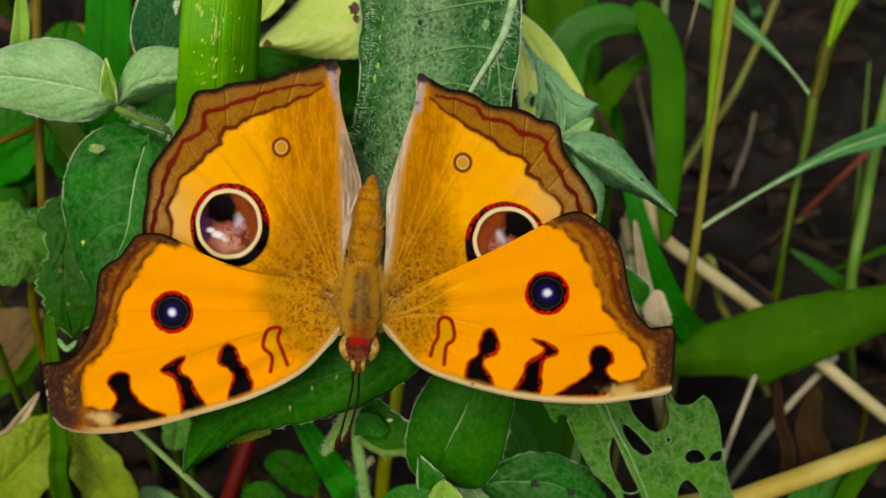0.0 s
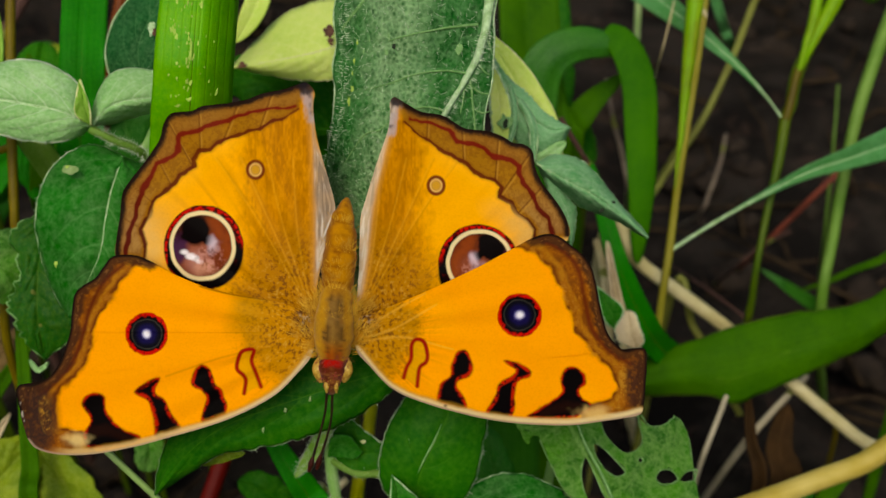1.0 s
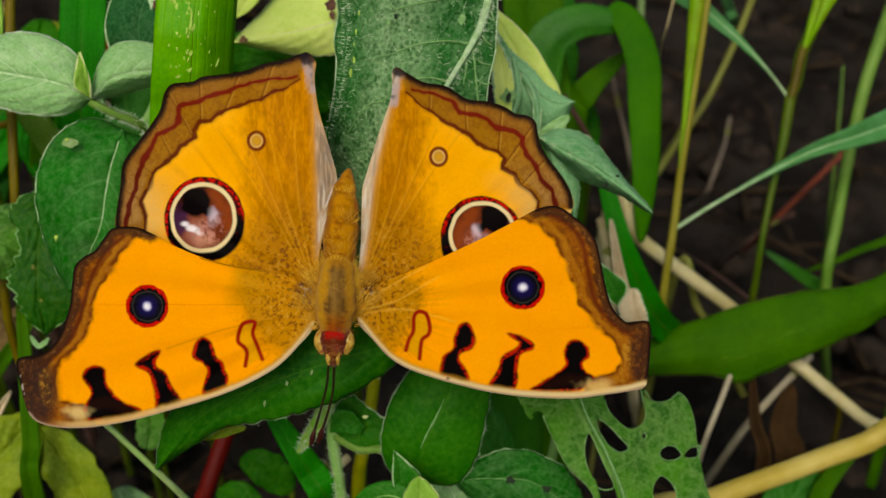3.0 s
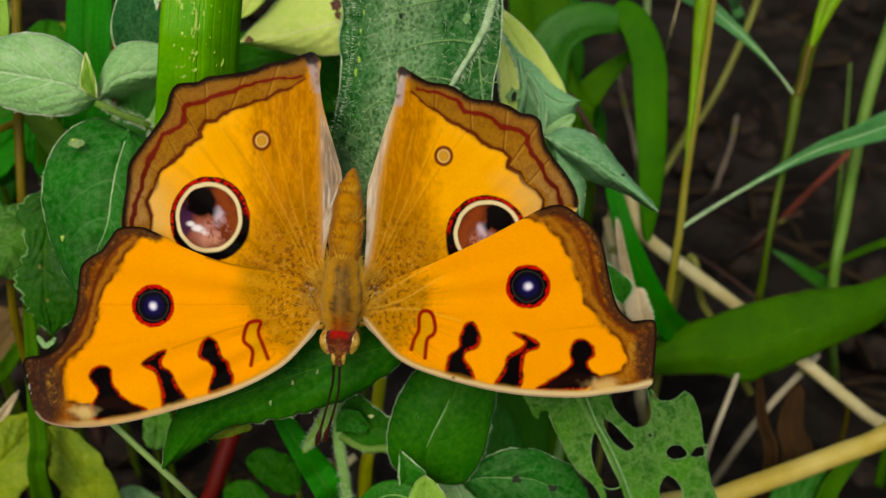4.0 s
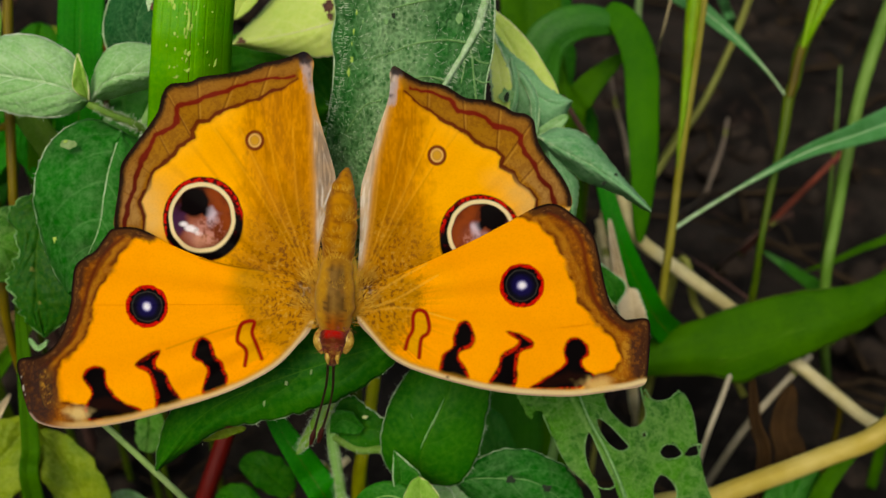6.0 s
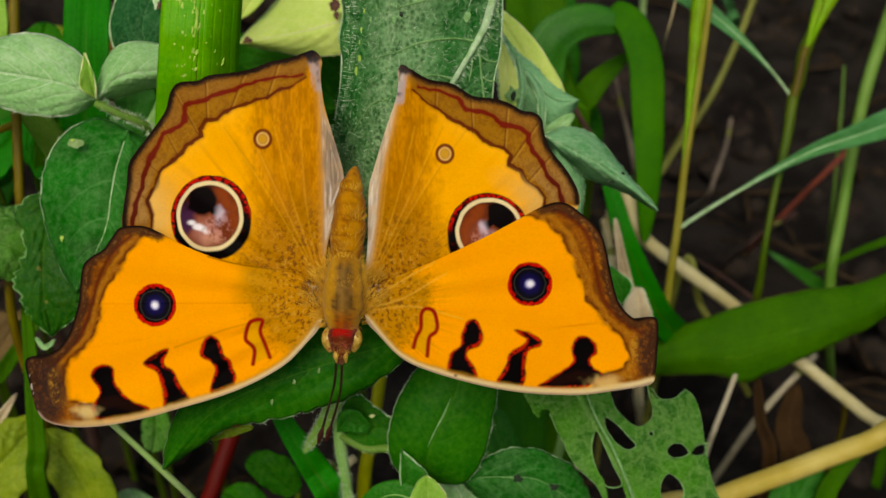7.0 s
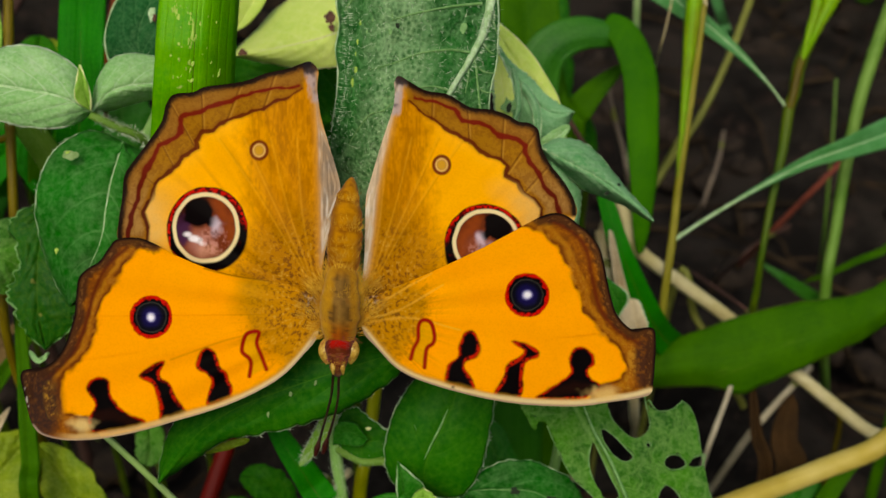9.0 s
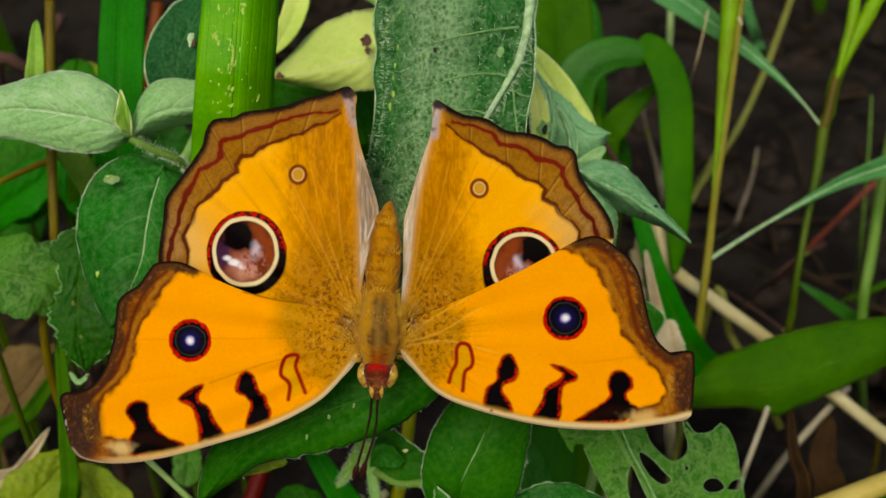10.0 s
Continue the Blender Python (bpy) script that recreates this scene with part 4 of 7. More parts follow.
def body_loft(name, parent, rings, label, base_col, band_col, bands, sides=26, n=70, seed=0, flank=None, collar=None, stripes=None):
    """A rounded body: rings of u, v, d and half width in twentieths of a millimetre."""
    r = curve_pts(rings, n)
    path = at_np(r[:, 0], r[:, 1], r[:, 2])
    verts, faces = tube_mesh(path, np.maximum(r[:, 3], 0.5) / 20000, sides, 0.9, 0.2, seed)
    ob = part(name, verts, faces, M_FUR, parent, label)
    s = np.repeat(np.linspace(0, 1, n), sides)
    lateral = np.tile(np.cos(np.linspace(0, 2 * np.pi, sides, endpoint=False)), n)

    def fn(co):
        k = vnoise(co[:, 0] * 1500 + 50, co[:, 1] * 1500 + 50, seed) * 0.5 + vnoise(s * 40, co[:, 0] * 2500 + 50, seed + 1) * 0.5
        b = (0.5 + 0.5 * np.cos(s * bands * 2 * np.pi)) ** 4 if bands else 0 * s
        col = base_col + (band_col - base_col) * np.clip(b * 0.35 + ramp(k, 0.5, 0.75) * 0.6, 0, 1)[:, None]
        if stripes is not None:
            w = np.abs(lateral - 0.04) + 0.35 * (k - 0.5)
            col += (lin(128, 98, 50) - col) * (ramp(w, 0.62, 0.4) * ramp(s, 0.2, 0.36) * ramp(s, 0.86, 0.66) * 0.8)[:, None]
            col += (lin(160, 58, 8) - col) * (ramp(w, 0.7, 0.45) * ramp(s, 0.7, 0.9) * 0.7)[:, None]
            col += (stripes - col) * (ramp(np.abs(w - 0.26) + 0.3 * (k - 0.5), 0.17, 0.05) * ramp(s, 0.16, 0.34) * 0.75)[:, None]
        if flank is not None:
            col += (flank - col) * (ramp(np.abs(lateral) + 0.4 * (k - 0.5), 0.5, 0.75) * 0.85)[:, None]
        if collar is not None:
            col += (collar - col) * (ramp(np.abs(s - 0.25) + 0.06 * (k - 0.5), 0.075, 0.03) * ramp(np.abs(lateral), 0.8, 0.6))[:, None]
        return col

    tinted(ob, fn)
    return ob


def fur(name, parent, spots, length, count, mat, label, seed):
    """Fine hairs that lie along the body; spots: rows of u, v, d, half width, and the way they point."""
    rnd = np.random.RandomState(seed)
    vs, fs = [], []
    for k in range(count):
        u, v, d, w, du, dv = spots[rnd.randint(len(spots))]
        x = rnd.uniform(-1, 1)
        u0, v0 = u + x * w, v + rnd.uniform(-14, 14)
        d0 = d - math.sqrt(max(0, 1 - x * x)) * w / 20
        a = np.array(at(u0, v0, d0))
        ln = length * rnd.uniform(0.5, 1.2)
        b = np.array(at(u0 + (du + x * 0.6 + rnd.randn() * 0.4) * ln * 20, v0 + (dv + rnd.randn() * 0.2) * ln * 20, d0 - rnd.uniform(0.0, 0.5) * ln))
        side = np.cross(b - a, [0, -CT, ST])
        side = side / (np.linalg.norm(side) + 1e-12) * 0.00002
        m = len(vs)
        vs += [a - side, a + side, b + side * 0.2, b - side * 0.2]
        fs.append((m, m + 1, m + 2, m + 3))
    return part(name, vs, fs, mat, parent, label, kind="stuff")


M_EYE = plain_material("compound_eye", lin(214, 178, 84), lin(170, 126, 44), 0.25, 2500)
M_HORN = plain_material("antenna_horn", lin(30, 18, 12), lin(52, 30, 18), 0.45)
M_CLUB = plain_material("antenna_club", lin(74, 20, 14), lin(44, 14, 10), 0.4)
M_HAIR = plain_material("golden_hair", lin(216, 168, 54), lin(168, 116, 34), 0.6, 900, 0.1)
M_HAIR_BROWN = plain_material("brown_hair", lin(132, 82, 24), lin(70, 38, 14), 0.7, 900, 0.1)
M_HAIR_RED = plain_material("russet_hair", lin(150, 34, 14), lin(100, 24, 12), 0.6)


MOVING = {}


def build_butterfly():
    b = thing("butterfly", at(640, 560, 1.0), "orange butterfly with eyespots resting with wings spread on leaf", "butterfly")
    wing("hindwing", b, HIND_L, (430, 330), paint_hind_l, 0.75, "amber hindwing with a large ringed eyespot", 1.1)
    wing("hindwing", b, HIND_R, (850, 350), paint_hind_r, 0.75, "amber hindwing with its eyespot half covered")
    MOVING["forewing"] = wing("forewing", b, FORE_L, (370, 600), paint_fore_l, 0.0, "orange forewing with black bars and brown edge")
    wing("forewing", b, FORE_R, (930, 605), paint_fore_r, 0.0, "orange forewing with black bars and brown edge")
    body_loft("abdomen", b, [(661, 311, 0.6, 4), (658, 326, 0.2, 13), (653, 352, -0.4, 21), (650, 392, -0.9, 28), (647, 432, -1.1, 29), (645, 458, -1.0, 27), (643, 485, -1.0, 24)],
              "ochre banded abdomen", lin(188, 126, 14), lin(136, 78, 12), 7, seed=1, flank=lin(150, 92, 12))
    body_loft("thorax", b, [(645, 454, -0.6, 6), (644, 468, -1.1, 18), (642, 486, -1.5, 27), (640, 514, -1.8, 32), (638, 546, -1.9, 34), (637, 578, -1.6, 30), (636, 598, -1.3, 24)],
              "furry brown and ochre thorax", lin(168, 114, 22), lin(122, 72, 18), 0, seed=2, flank=lin(192, 140, 30), stripes=lin(78, 48, 18))
    body_loft("head", b, [(637, 588, -1.1, 24), (636, 606, -1.6, 24), (635, 628, -1.5, 18), (634, 646, -1.0, 13), (633, 657, -0.6, 6)],
              "russet head", lin(98, 36, 14), lin(150, 96, 46), 0, seed=3, n=40, collar=lin(172, 16, 8))
    for x, nm in ((613, -1), (659, 1)):
        r = [(x, 594, -0.9, 3), (x, 601, -1.1, 9), (x + nm, 615, -1.3, 12), (x - 1 * nm, 628, -1.1, 9), (x - 3 * nm, 638, -1.0, 3)]
        c = curve_pts(r, 20)
        part("compound_eye", *tube_mesh(at_np(c[:, 0], c[:, 1], c[:, 2]), c[:, 3] / 20000, 14), M_EYE, b, "pale ochre compound eye")
    for x in (624, 641):
        stem("palp", b, M_EYE, [(x + 2, 634, -1.7), (x + 1, 646, -1.8), (x + 2, 657, -1.5)], [0.4, 0.45, 0.15], 10, 7)
    for p0, p1, p2 in (((626, 654, -0.8), (621, 700, 1.0), (596, 790, 3.5)), ((636, 655, -0.8), (632, 712, 1.0), (610, 786, 3.5))):
        a = stem("antenna", b, M_HORN, [p0, p1, p2], [0.26, 0.2, 0.3], 30, 7, "thin dark brown antenna")
        q0, q1 = np.array(p2), np.array(p1)
        w = (q0 - q1) / np.linalg.norm((q0 - q1)[:2])
        stem("club", a, M_CLUB, [tuple(q0 - w * 22), tuple(q0 - w * 6), tuple(q0 + w * 6)], [0.25, 0.6, 0.3], 12, 8, "dark red antenna club")
    fur("body_hairs", b, [(612, 560, -1.1, 8, -0.3, -1), (609, 530, -1.1, 8, -0.2, -1), (612, 500, -0.9, 9, 0, -1), (620, 474, -0.9, 9, 0.2, -1), (666, 560, -1.1, 8, 0.3, -1), (668, 530, -1.1, 8, 0.2, -1), (666, 500, -0.9, 9, 0, -1),
                          (660, 474, -0.9, 9, -0.2, -1), (638, 484, -1.2, 22, 0, -1), (642, 470, -1.1, 22, 0, -1), (637, 560, -1.8, 26, 0, -1), (638, 525, -1.7, 28, 0, -1), (646, 440, -1.1, 26, 0, -1), (650, 400, -0.9, 25, 0, -1), (653, 360, -0.5, 18, 0, -1)], 0.65, 1500, M_HAIR, "golden hairs along the thorax and abdomen", 5)
    fur("flank_hairs", b, [(612, 570, -0.8, 6, -0.35, -1), (609, 540, -0.8, 6, -0.3, -1), (611, 510, -0.8, 6, 0.1, -1), (622, 486, -0.9, 7, 0.5, -1), (663, 570, -0.8, 6, 0.35, -1), (669, 540, -0.8, 6, 0.3, -1), (668, 510, -0.8, 6, 0, -1), (660, 486, -0.9, 7, -0.4, -1)],
        1.5, 520, M_HAIR, "long golden hairs along the flanks of the thorax", 12)
    fur("neck_hairs", b, [(618, 606, -1.2, 6, -0.3, 0.7), (655, 606, -1.2, 6, 0.3, 0.7), (636, 632, -1.6, 16, 0, 0.8)], 0.35, 90, M_HAIR, "pale hairs about the head", 13)
    fur("body_hairs", b, [(637, 565, -1.9, 16, 0, -1), (638, 535, -1.9, 16, 0, -1), (639, 512, -1.6, 14, 0, -1)], 0.9, 160, M_HAIR_BROWN, "brown hairs down the middle of the thorax", 7)
    fur("root_hairs", b, [(592, 545, 0.1, 22, -0.7, -0.7), (690, 545, 0.1, 22, 0.7, -0.7), (598, 505, 0.2, 16, -0.5, -0.9), (688, 505, 0.2, 16, 0.5, -0.9), (604, 580, 0.0, 10, -0.9, -0.2), (676, 575, 0.0, 10, 0.9, -0.2)], 0.8, 700, M_HAIR,
        "long golden hairs at the wing roots", 8)
    fur("root_hairs", b, [(586, 526, 0.2, 16, -0.5, -0.6), (694, 520, 0.2, 16, 0.5, -0.6)], 0.5, 160, M_HAIR_BROWN, "dark hairs at the wing roots", 9)
    fur("collar_hairs", b, [(635, 598, -1.4, 28, 0, 0.5), (633, 620, -1.4, 22, 0, 0.6)], 0.6, 130, M_HAIR_RED, "russet collar hairs", 6)


build_butterfly()

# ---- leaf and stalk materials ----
# the band paints in down and the sky light caught on the ridge
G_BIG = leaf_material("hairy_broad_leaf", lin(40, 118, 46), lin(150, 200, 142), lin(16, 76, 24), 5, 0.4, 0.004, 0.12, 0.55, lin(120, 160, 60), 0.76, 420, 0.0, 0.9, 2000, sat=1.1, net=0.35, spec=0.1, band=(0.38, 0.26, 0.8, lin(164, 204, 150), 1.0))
G_DARK = leaf_material("dark_leaf", lin(52, 108, 6), lin(100, 150, 56), lin(34, 88, 4), 6, 0.45, 0.02, 0.25, 0.5, lin(150, 170, 80), 0.8, 420, 0.0, 0.25, 1500, sat=1.25, spec=0.1)
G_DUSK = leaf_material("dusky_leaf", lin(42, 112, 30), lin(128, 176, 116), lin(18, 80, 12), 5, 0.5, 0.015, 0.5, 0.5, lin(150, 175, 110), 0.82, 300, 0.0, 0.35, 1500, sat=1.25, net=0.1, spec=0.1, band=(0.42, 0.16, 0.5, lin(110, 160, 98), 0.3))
G_TEAL = leaf_material("dark_teal_leaf", lin(28, 96, 46), lin(110, 160, 110), lin(14, 72, 32), 5, 0.5, 0.015, 0.5, 0.5, None, bumps=0.35, sat=1.1, net=0.1, spec=0.1)
# the band paints the sheen of light into the upper half
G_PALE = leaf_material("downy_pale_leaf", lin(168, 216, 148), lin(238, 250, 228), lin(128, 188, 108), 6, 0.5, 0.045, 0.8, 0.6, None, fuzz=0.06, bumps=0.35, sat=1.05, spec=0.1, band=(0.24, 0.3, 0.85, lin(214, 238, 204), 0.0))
G_MID = leaf_material("green_leaf", lin(52, 116, 26), lin(120, 172, 90), lin(38, 100, 20), 7, 0.4, 0.025, 0.4, 0.42, None, fuzz=0.05, sat=1.25)
G_BLUE = leaf_material("blue_green_leaf", lin(132, 196, 138), lin(206, 234, 202), lin(88, 160, 96), 6, 0.5, 0.03, 0.6, 0.5, lin(40, 90, 40), 0.8, 700, sat=1.0, spec=0.1, net=0.15)
G_YEL = leaf_material("yellowing_leaf", lin(232, 246, 140), lin(246, 252, 196), lin(206, 234, 106), 7, 0.5, 0.03, 0.5, 0.5, lin(104, 70, 50), 0.78, 240, sat=1.0)
G_LIME = leaf_material("young_lime_leaf", lin(150, 198, 76), lin(200, 226, 130), lin(118, 178, 48), 5, 0.5, 0.03, 0.4, 0.5, sat=1.0)
G_BLOTCH = leaf_material("blotched_leaf", lin(36, 96, 16), lin(110, 140, 50), lin(24, 78, 12), 6, 0.4, 0.02, 0.3, 0.5, lin(140, 140, 70), 0.68, 420, sat=1.2)
G_OLD = leaf_material("old_yellow_green_leaf", lin(150, 168, 56), lin(188, 198, 100), lin(96, 128, 24), 5, 0.4, 0.02, 0.3, 0.5, lin(50, 44, 14), 0.66, 200, sat=1.1)
G_BLADE = leaf_material("grass_blade", lin(122, 188, 24), lin(150, 206, 54), lin(88, 164, 20), rib=0.02, vein_on=0.12, rough=0.4, spots=lin(200, 214, 120), spot_at=0.7, spot_scale=620, lines=9, sat=1.15)
G_BLADE_DK = leaf_material("dark_grass_blade", lin(66, 112, 2), lin(90, 134, 20), lin(46, 92, 2), rib=0.02, vein_on=0.2, rough=0.55, lines=12, sat=1.1, spec=0.06)
G_BLADE_BL = leaf_material("bluish_grass_blade", lin(84, 148, 90), lin(150, 200, 150), lin(52, 122, 52), rib=0.05, vein_on=0.5, rough=0.42, lines=7, sat=1.1)
G_BLADE_MID = leaf_material("mid_green_grass_blade", lin(64, 122, 2), lin(86, 140, 20), lin(46, 104, 2), rib=0.02, vein_on=0.2, rough=0.55, lines=12, sat=1.1, spec=0.08)
G_ARCH = leaf_material("arched_grass_blade", lin(54, 118, 20), lin(104, 164, 80), lin(32, 96, 8), rib=0.02, vein_on=0.25, rough=0.42, lines=9, sat=1.1, spec=0.3)
G_EATEN = leaf_material("eaten_leaf", lin(76, 142, 38), lin(160, 202, 120), lin(30, 94, 10), 8, 0.4, 0.02, 0.3, 0.55, lin(40, 84, 26), 0.72, 700, 0.0, 0.7, sat=1.1, net=0.3)
G_DRY = leaf_material("dry_leaf", lin(222, 204, 170), lin(240, 228, 204), lin(172, 148, 112), 8, 0.3, 0.03, 0.3, 0.7, lines=10, sat=1.0)
G_VIVID = leaf_material("vivid_grass_blade", lin(34, 130, 8), lin(70, 160, 40), lin(18, 104, 4), rib=0.02, vein_on=0.2, rough=0.5, lines=10, sat=1.1, spec=0.1)
G_BROWN = leaf_material("brown_dead_leaf", lin(70, 48, 26), lin(96, 70, 42), lin(40, 28, 16), 8, 0.3, 0.03, 0.3, 0.8, lines=10, sat=1.0, spec=0.1)
G_TAN = leaf_material("tan_dead_leaf", lin(124, 100, 62), lin(160, 136, 96), lin(78, 60, 34), 8, 0.3, 0.03, 0.3, 0.8, lines=10, sat=1.0, spec=0.1)
G_STREAK = plain_material("pale_streak", lin(74, 118, 12), lin(60, 104, 8), 0.7, 1500, 0.1)
S_GREEN = stalk_material("green_stalk", lin(84, 100, 10), lin(66, 90, 8), lin(60, 66, 10))
S_LIME = stalk_material("lime_stalk", lin(128, 172, 20), lin(112, 136, 28), lin(182, 150, 90))
S_YEL = stalk_material("yellow_stalk", lin(206, 206, 44), lin(178, 176, 34), lin(140, 130, 26))
S_BRONZE = stalk_material("bronze_stalk", lin(122, 110, 20), lin(104, 90, 16), lin(76, 62, 14))
S_OLIVE = stalk_material("olive_stalk", lin(138, 142, 88), lin(112, 114, 66), lin(84, 78, 48))
S_PALE = stalk_material("pale_stalk", lin(180, 202, 150), lin(154, 182, 122), lin(122, 148, 96))
S_STRAW = stalk_material("straw", lin(206, 190, 130), lin(186, 168, 102), lin(150, 128, 76), 0.45)
S_HAY = stalk_material("pale_hay", lin(216, 208, 178), lin(190, 180, 142), lin(146, 136, 98), 0.5)
S_STRAW_PALE = stalk_material("bleached_straw", lin(222, 212, 184), lin(198, 184, 150), lin(150, 130, 100), 0.55)
S_SHEATH = stalk_material("brownish_sheath", lin(146, 142, 78), lin(128, 122, 58), lin(164, 150, 104))
S_FADED = stalk_material("faded_green_stalk", lin(122, 152, 88), lin(98, 132, 66), lin(86, 112, 60))
S_GREY_STRAW = stalk_material("grey_straw", lin(196, 188, 172), lin(166, 158, 142), lin(122, 112, 98), 0.6)
S_ASH = stalk_material("ash_grey_straw", lin(142, 130, 120), lin(116, 104, 96), lin(84, 74, 70), 0.7)
S_RED = stalk_material("red_stalk", lin(112, 30, 8), lin(88, 22, 6), lin(56, 16, 8))
S_TWIG = stalk_material("brown_twig", lin(90, 66, 62), lin(70, 52, 48), lin(46, 36, 34), 0.8)
S_ROSY = stalk_material("rosy_twig", lin(150, 84, 72), lin(122, 70, 62), lin(80, 54, 50), 0.8)
S_RUST = stalk_material("rust_stalk", lin(128, 70, 26), lin(104, 54, 20), lin(76, 42, 18))
S_UMBER = stalk_material("umber_stalk", lin(92, 84, 26), lin(78, 66, 26), lin(62, 54, 24))
S_DOWNY = stalk_material("downy_stalk", lin(150, 186, 124), lin(122, 164, 98), lin(188, 212, 170))
M_RIM = plain_material("pale_leaf_rim", lin(190, 218, 178), lin(140, 178, 122), 0.6)
M_YRIM = plain_material("cream_leaf_rim", lin(228, 232, 180), lin(206, 214, 140), 0.6)
M_SCAB = plain_material("brown_scab", lin(110, 72, 56), lin(70, 42, 34), 0.8)
M_FLECK = plain_material("pale_fleck", lin(176, 208, 92), lin(140, 176, 64), 0.7)
M_PATCH = plain_material("bleached_patch", lin(138, 164, 108), lin(104, 140, 74), 0.7)
M_VEIN = plain_material("leaf_vein", lin(128, 172, 108), lin(96, 146, 78), 0.6)
# dark colour of one leaf spot and of discs that stand in for holes
M_HOLE = plain_material("dark_hole_spot", lin(30, 50, 24), lin(16, 28, 14), 0.8)
M_DOWN = plain_material("white_down", lin(206, 220, 196), lin(170, 190, 160), 0.7)


def bristles(parent, pts, count, length, width, seed, name="bristles"):
    """Short white bristles that stand off a stalk."""
    rnd = np.random.RandomState(seed)
    p = curve_pts(world_pts(pts), 80)
    vs, fs = [], []
    for k in range(count):
        i = rnd.randint(0, 79)
        o = rnd.randn(3)
        t = p[i + 1] - p[i]
        o -= t * (o @ t) / (t @ t)
        o /= np.linalg.norm(o)
        a = p[i] + o * width / 2000 * 0.8
        b = a + o * length / 1000 * rnd.uniform(0.5, 1.1)
        s = np.cross(b - a, [0.2, -CT, ST])
        s = s / (np.linalg.norm(s) + 1e-12) * 0.00003
        m = len(vs)
        vs += [a - s, a + s, b]
        fs.append((m, m + 1, m + 2))
    part(name, vs, fs, M_DOWN, parent, "short white bristles", kind="stuff")


def blot(parent, mat, u, v, d, ru, rv, seed, name="leaf_spot"):
    """A small irregular disc on a leaf: a scab, a fleck, a dark hole."""
    th = np.linspace(0, 2 * np.pi, 18, endpoint=False)
    k = 1 + 0.5 * (vnoise(np.cos(th) * 1.7 + 9, np.sin(th) * 1.7 + 9, seed) - 0.5) * 2
    P = [at_np(u + ru * k * f * np.cos(th), v + rv * k * f * np.sin(th), d - e + 0 * th) for f, e in ((1.0, 0.0), (0.8, 0.04), (0.3, 0.05))]
    fs = grid_faces(3, 18, True) + [tuple(36 + i for i in range(18))]
    part(name, np.vstack(P), fs, mat, parent)


# ---- broad-leaved weed under the butterfly ----
def build_broad_weed():
    w = thing("broad_leaved_weed", foot(700, 600, 26), "green broad-leaved weed with hairy leaves under the butterfly", "weed")
    stem("stem", w, S_DOWNY, [foot(700, 600, 26), (660, 1100, 28), (648, 890, 23), (632, 770, 20), (640, 640, 20), (660, 560, 20), (700, 300, 22), (790, 60, 20), (880, -120, 20)], [3, 2.2, 1.1, 1.0, 1.1, 1.3, 1.5, 1.5, 1.3], 110,
         label="pale downy stem")
    # bias crowds the hairs on the left half, which light makes paler
    big = leaf("leaf", w, G_BIG, [(800, -210, 4), (788, -60, 2.4), (784, 60, 2.2), (772, 180, 3.0), (740, 300, 5), (690, 470, 9)], 138, 146, (0.1, 0.25), (110, 45), dl=2.0, dr=5.0, cup=0.2, ripple=1.0, wob=0.03,
               label="large hairy deep green leaf with pale veins", down=2600, bias=1.5, hairs=M_DOWN, margin=M_RIM, quilt=0.10, veins=7, seed=3)
    for pts, wd in (([(915, -60), (911, -20), (905, 14), (892, 60), (876, 90), (858, 120), (840, 150), (815, 190)], [1.2, 1.0, 0.85, 0.7, 0.6, 0.5, 0.4]),
                    ([(877, 92), (882, 115), (884, 140), (890, 200)], [0.4, 0.3, 0.3]), ([(893, 0), (860, 3), (826, 8), (776, 18), (733, 30)], [0.45, 0.35, 0.3, 0.25, 0.15]),
                    ([(875, 88), (850, 84), (826, 83), (780, 90), (740, 105), (693, 118)], [0.4, 0.3, 0.25, 0.25, 0.2, 0.12]), ([(690, -42), (668, -14), (650, 12)], [0.5, 0.4, 0.3]),
                    ([(836, 156), (800, 148), (760, 160), (716, 190)], [0.3, 0.25, 0.2, 0.12]), ([(720, 190), (690, 200), (655, 250)], [0.3, 0.2, 0.12]),
                    ([(893, 70), (905, 84), (914, 90)], [0.25, 0.2]), ([(882, 112), (898, 122), (914, 124)], [0.25, 0.2]), ([(884, 150), (900, 158), (914, 156)], [0.25, 0.2]),
                    ([(868, 100), (868, 130), (862, 160)], [0.22, 0.15]), ([(904, 20), (914, 34), (918, 50)], [0.25, 0.2])):
        line = lie_on(big, [tuple(q) for q in curve_pts(pts, 14)], 0.16)
        main = len(pts) == 8
        stem("vein", big, M_RIM if main else M_VEIN, line, wd if main else [0.75 * x for x in wd], 40, 6, "pale raised vein", lump=0.5, seed=len(pts))
        if wd[0] > 0.35:
            bristles(big, line, 110 if main else 24, 0.45 if main else 0.25, wd[0], 60 + len(pts), "vein_hairs")
    for k, (mat, u, v, r) in enumerate(((M_HOLE, 745, 40, 5), (M_VEIN, 731, 50, 6), (M_VEIN, 856, 44, 9), (M_FLECK, 679, 33, 4), (M_FLECK, 673, 66, 4), (M_FLECK, 670, 88, 3), (M_FLECK, 671, 116, 5), (M_VEIN, 735, 22, 4),
                                        (M_VEIN, 690, 50, 3), (M_FLECK, 664, 140, 4), (M_VEIN, 700, 28, 3))):
        blot(big, mat, *lie_on(big, [(u, v)], 0.13)[0], r * (0.7 if r < 5 else 1.0), r * (1.4 if r < 5 else 1.0), 40 + k)
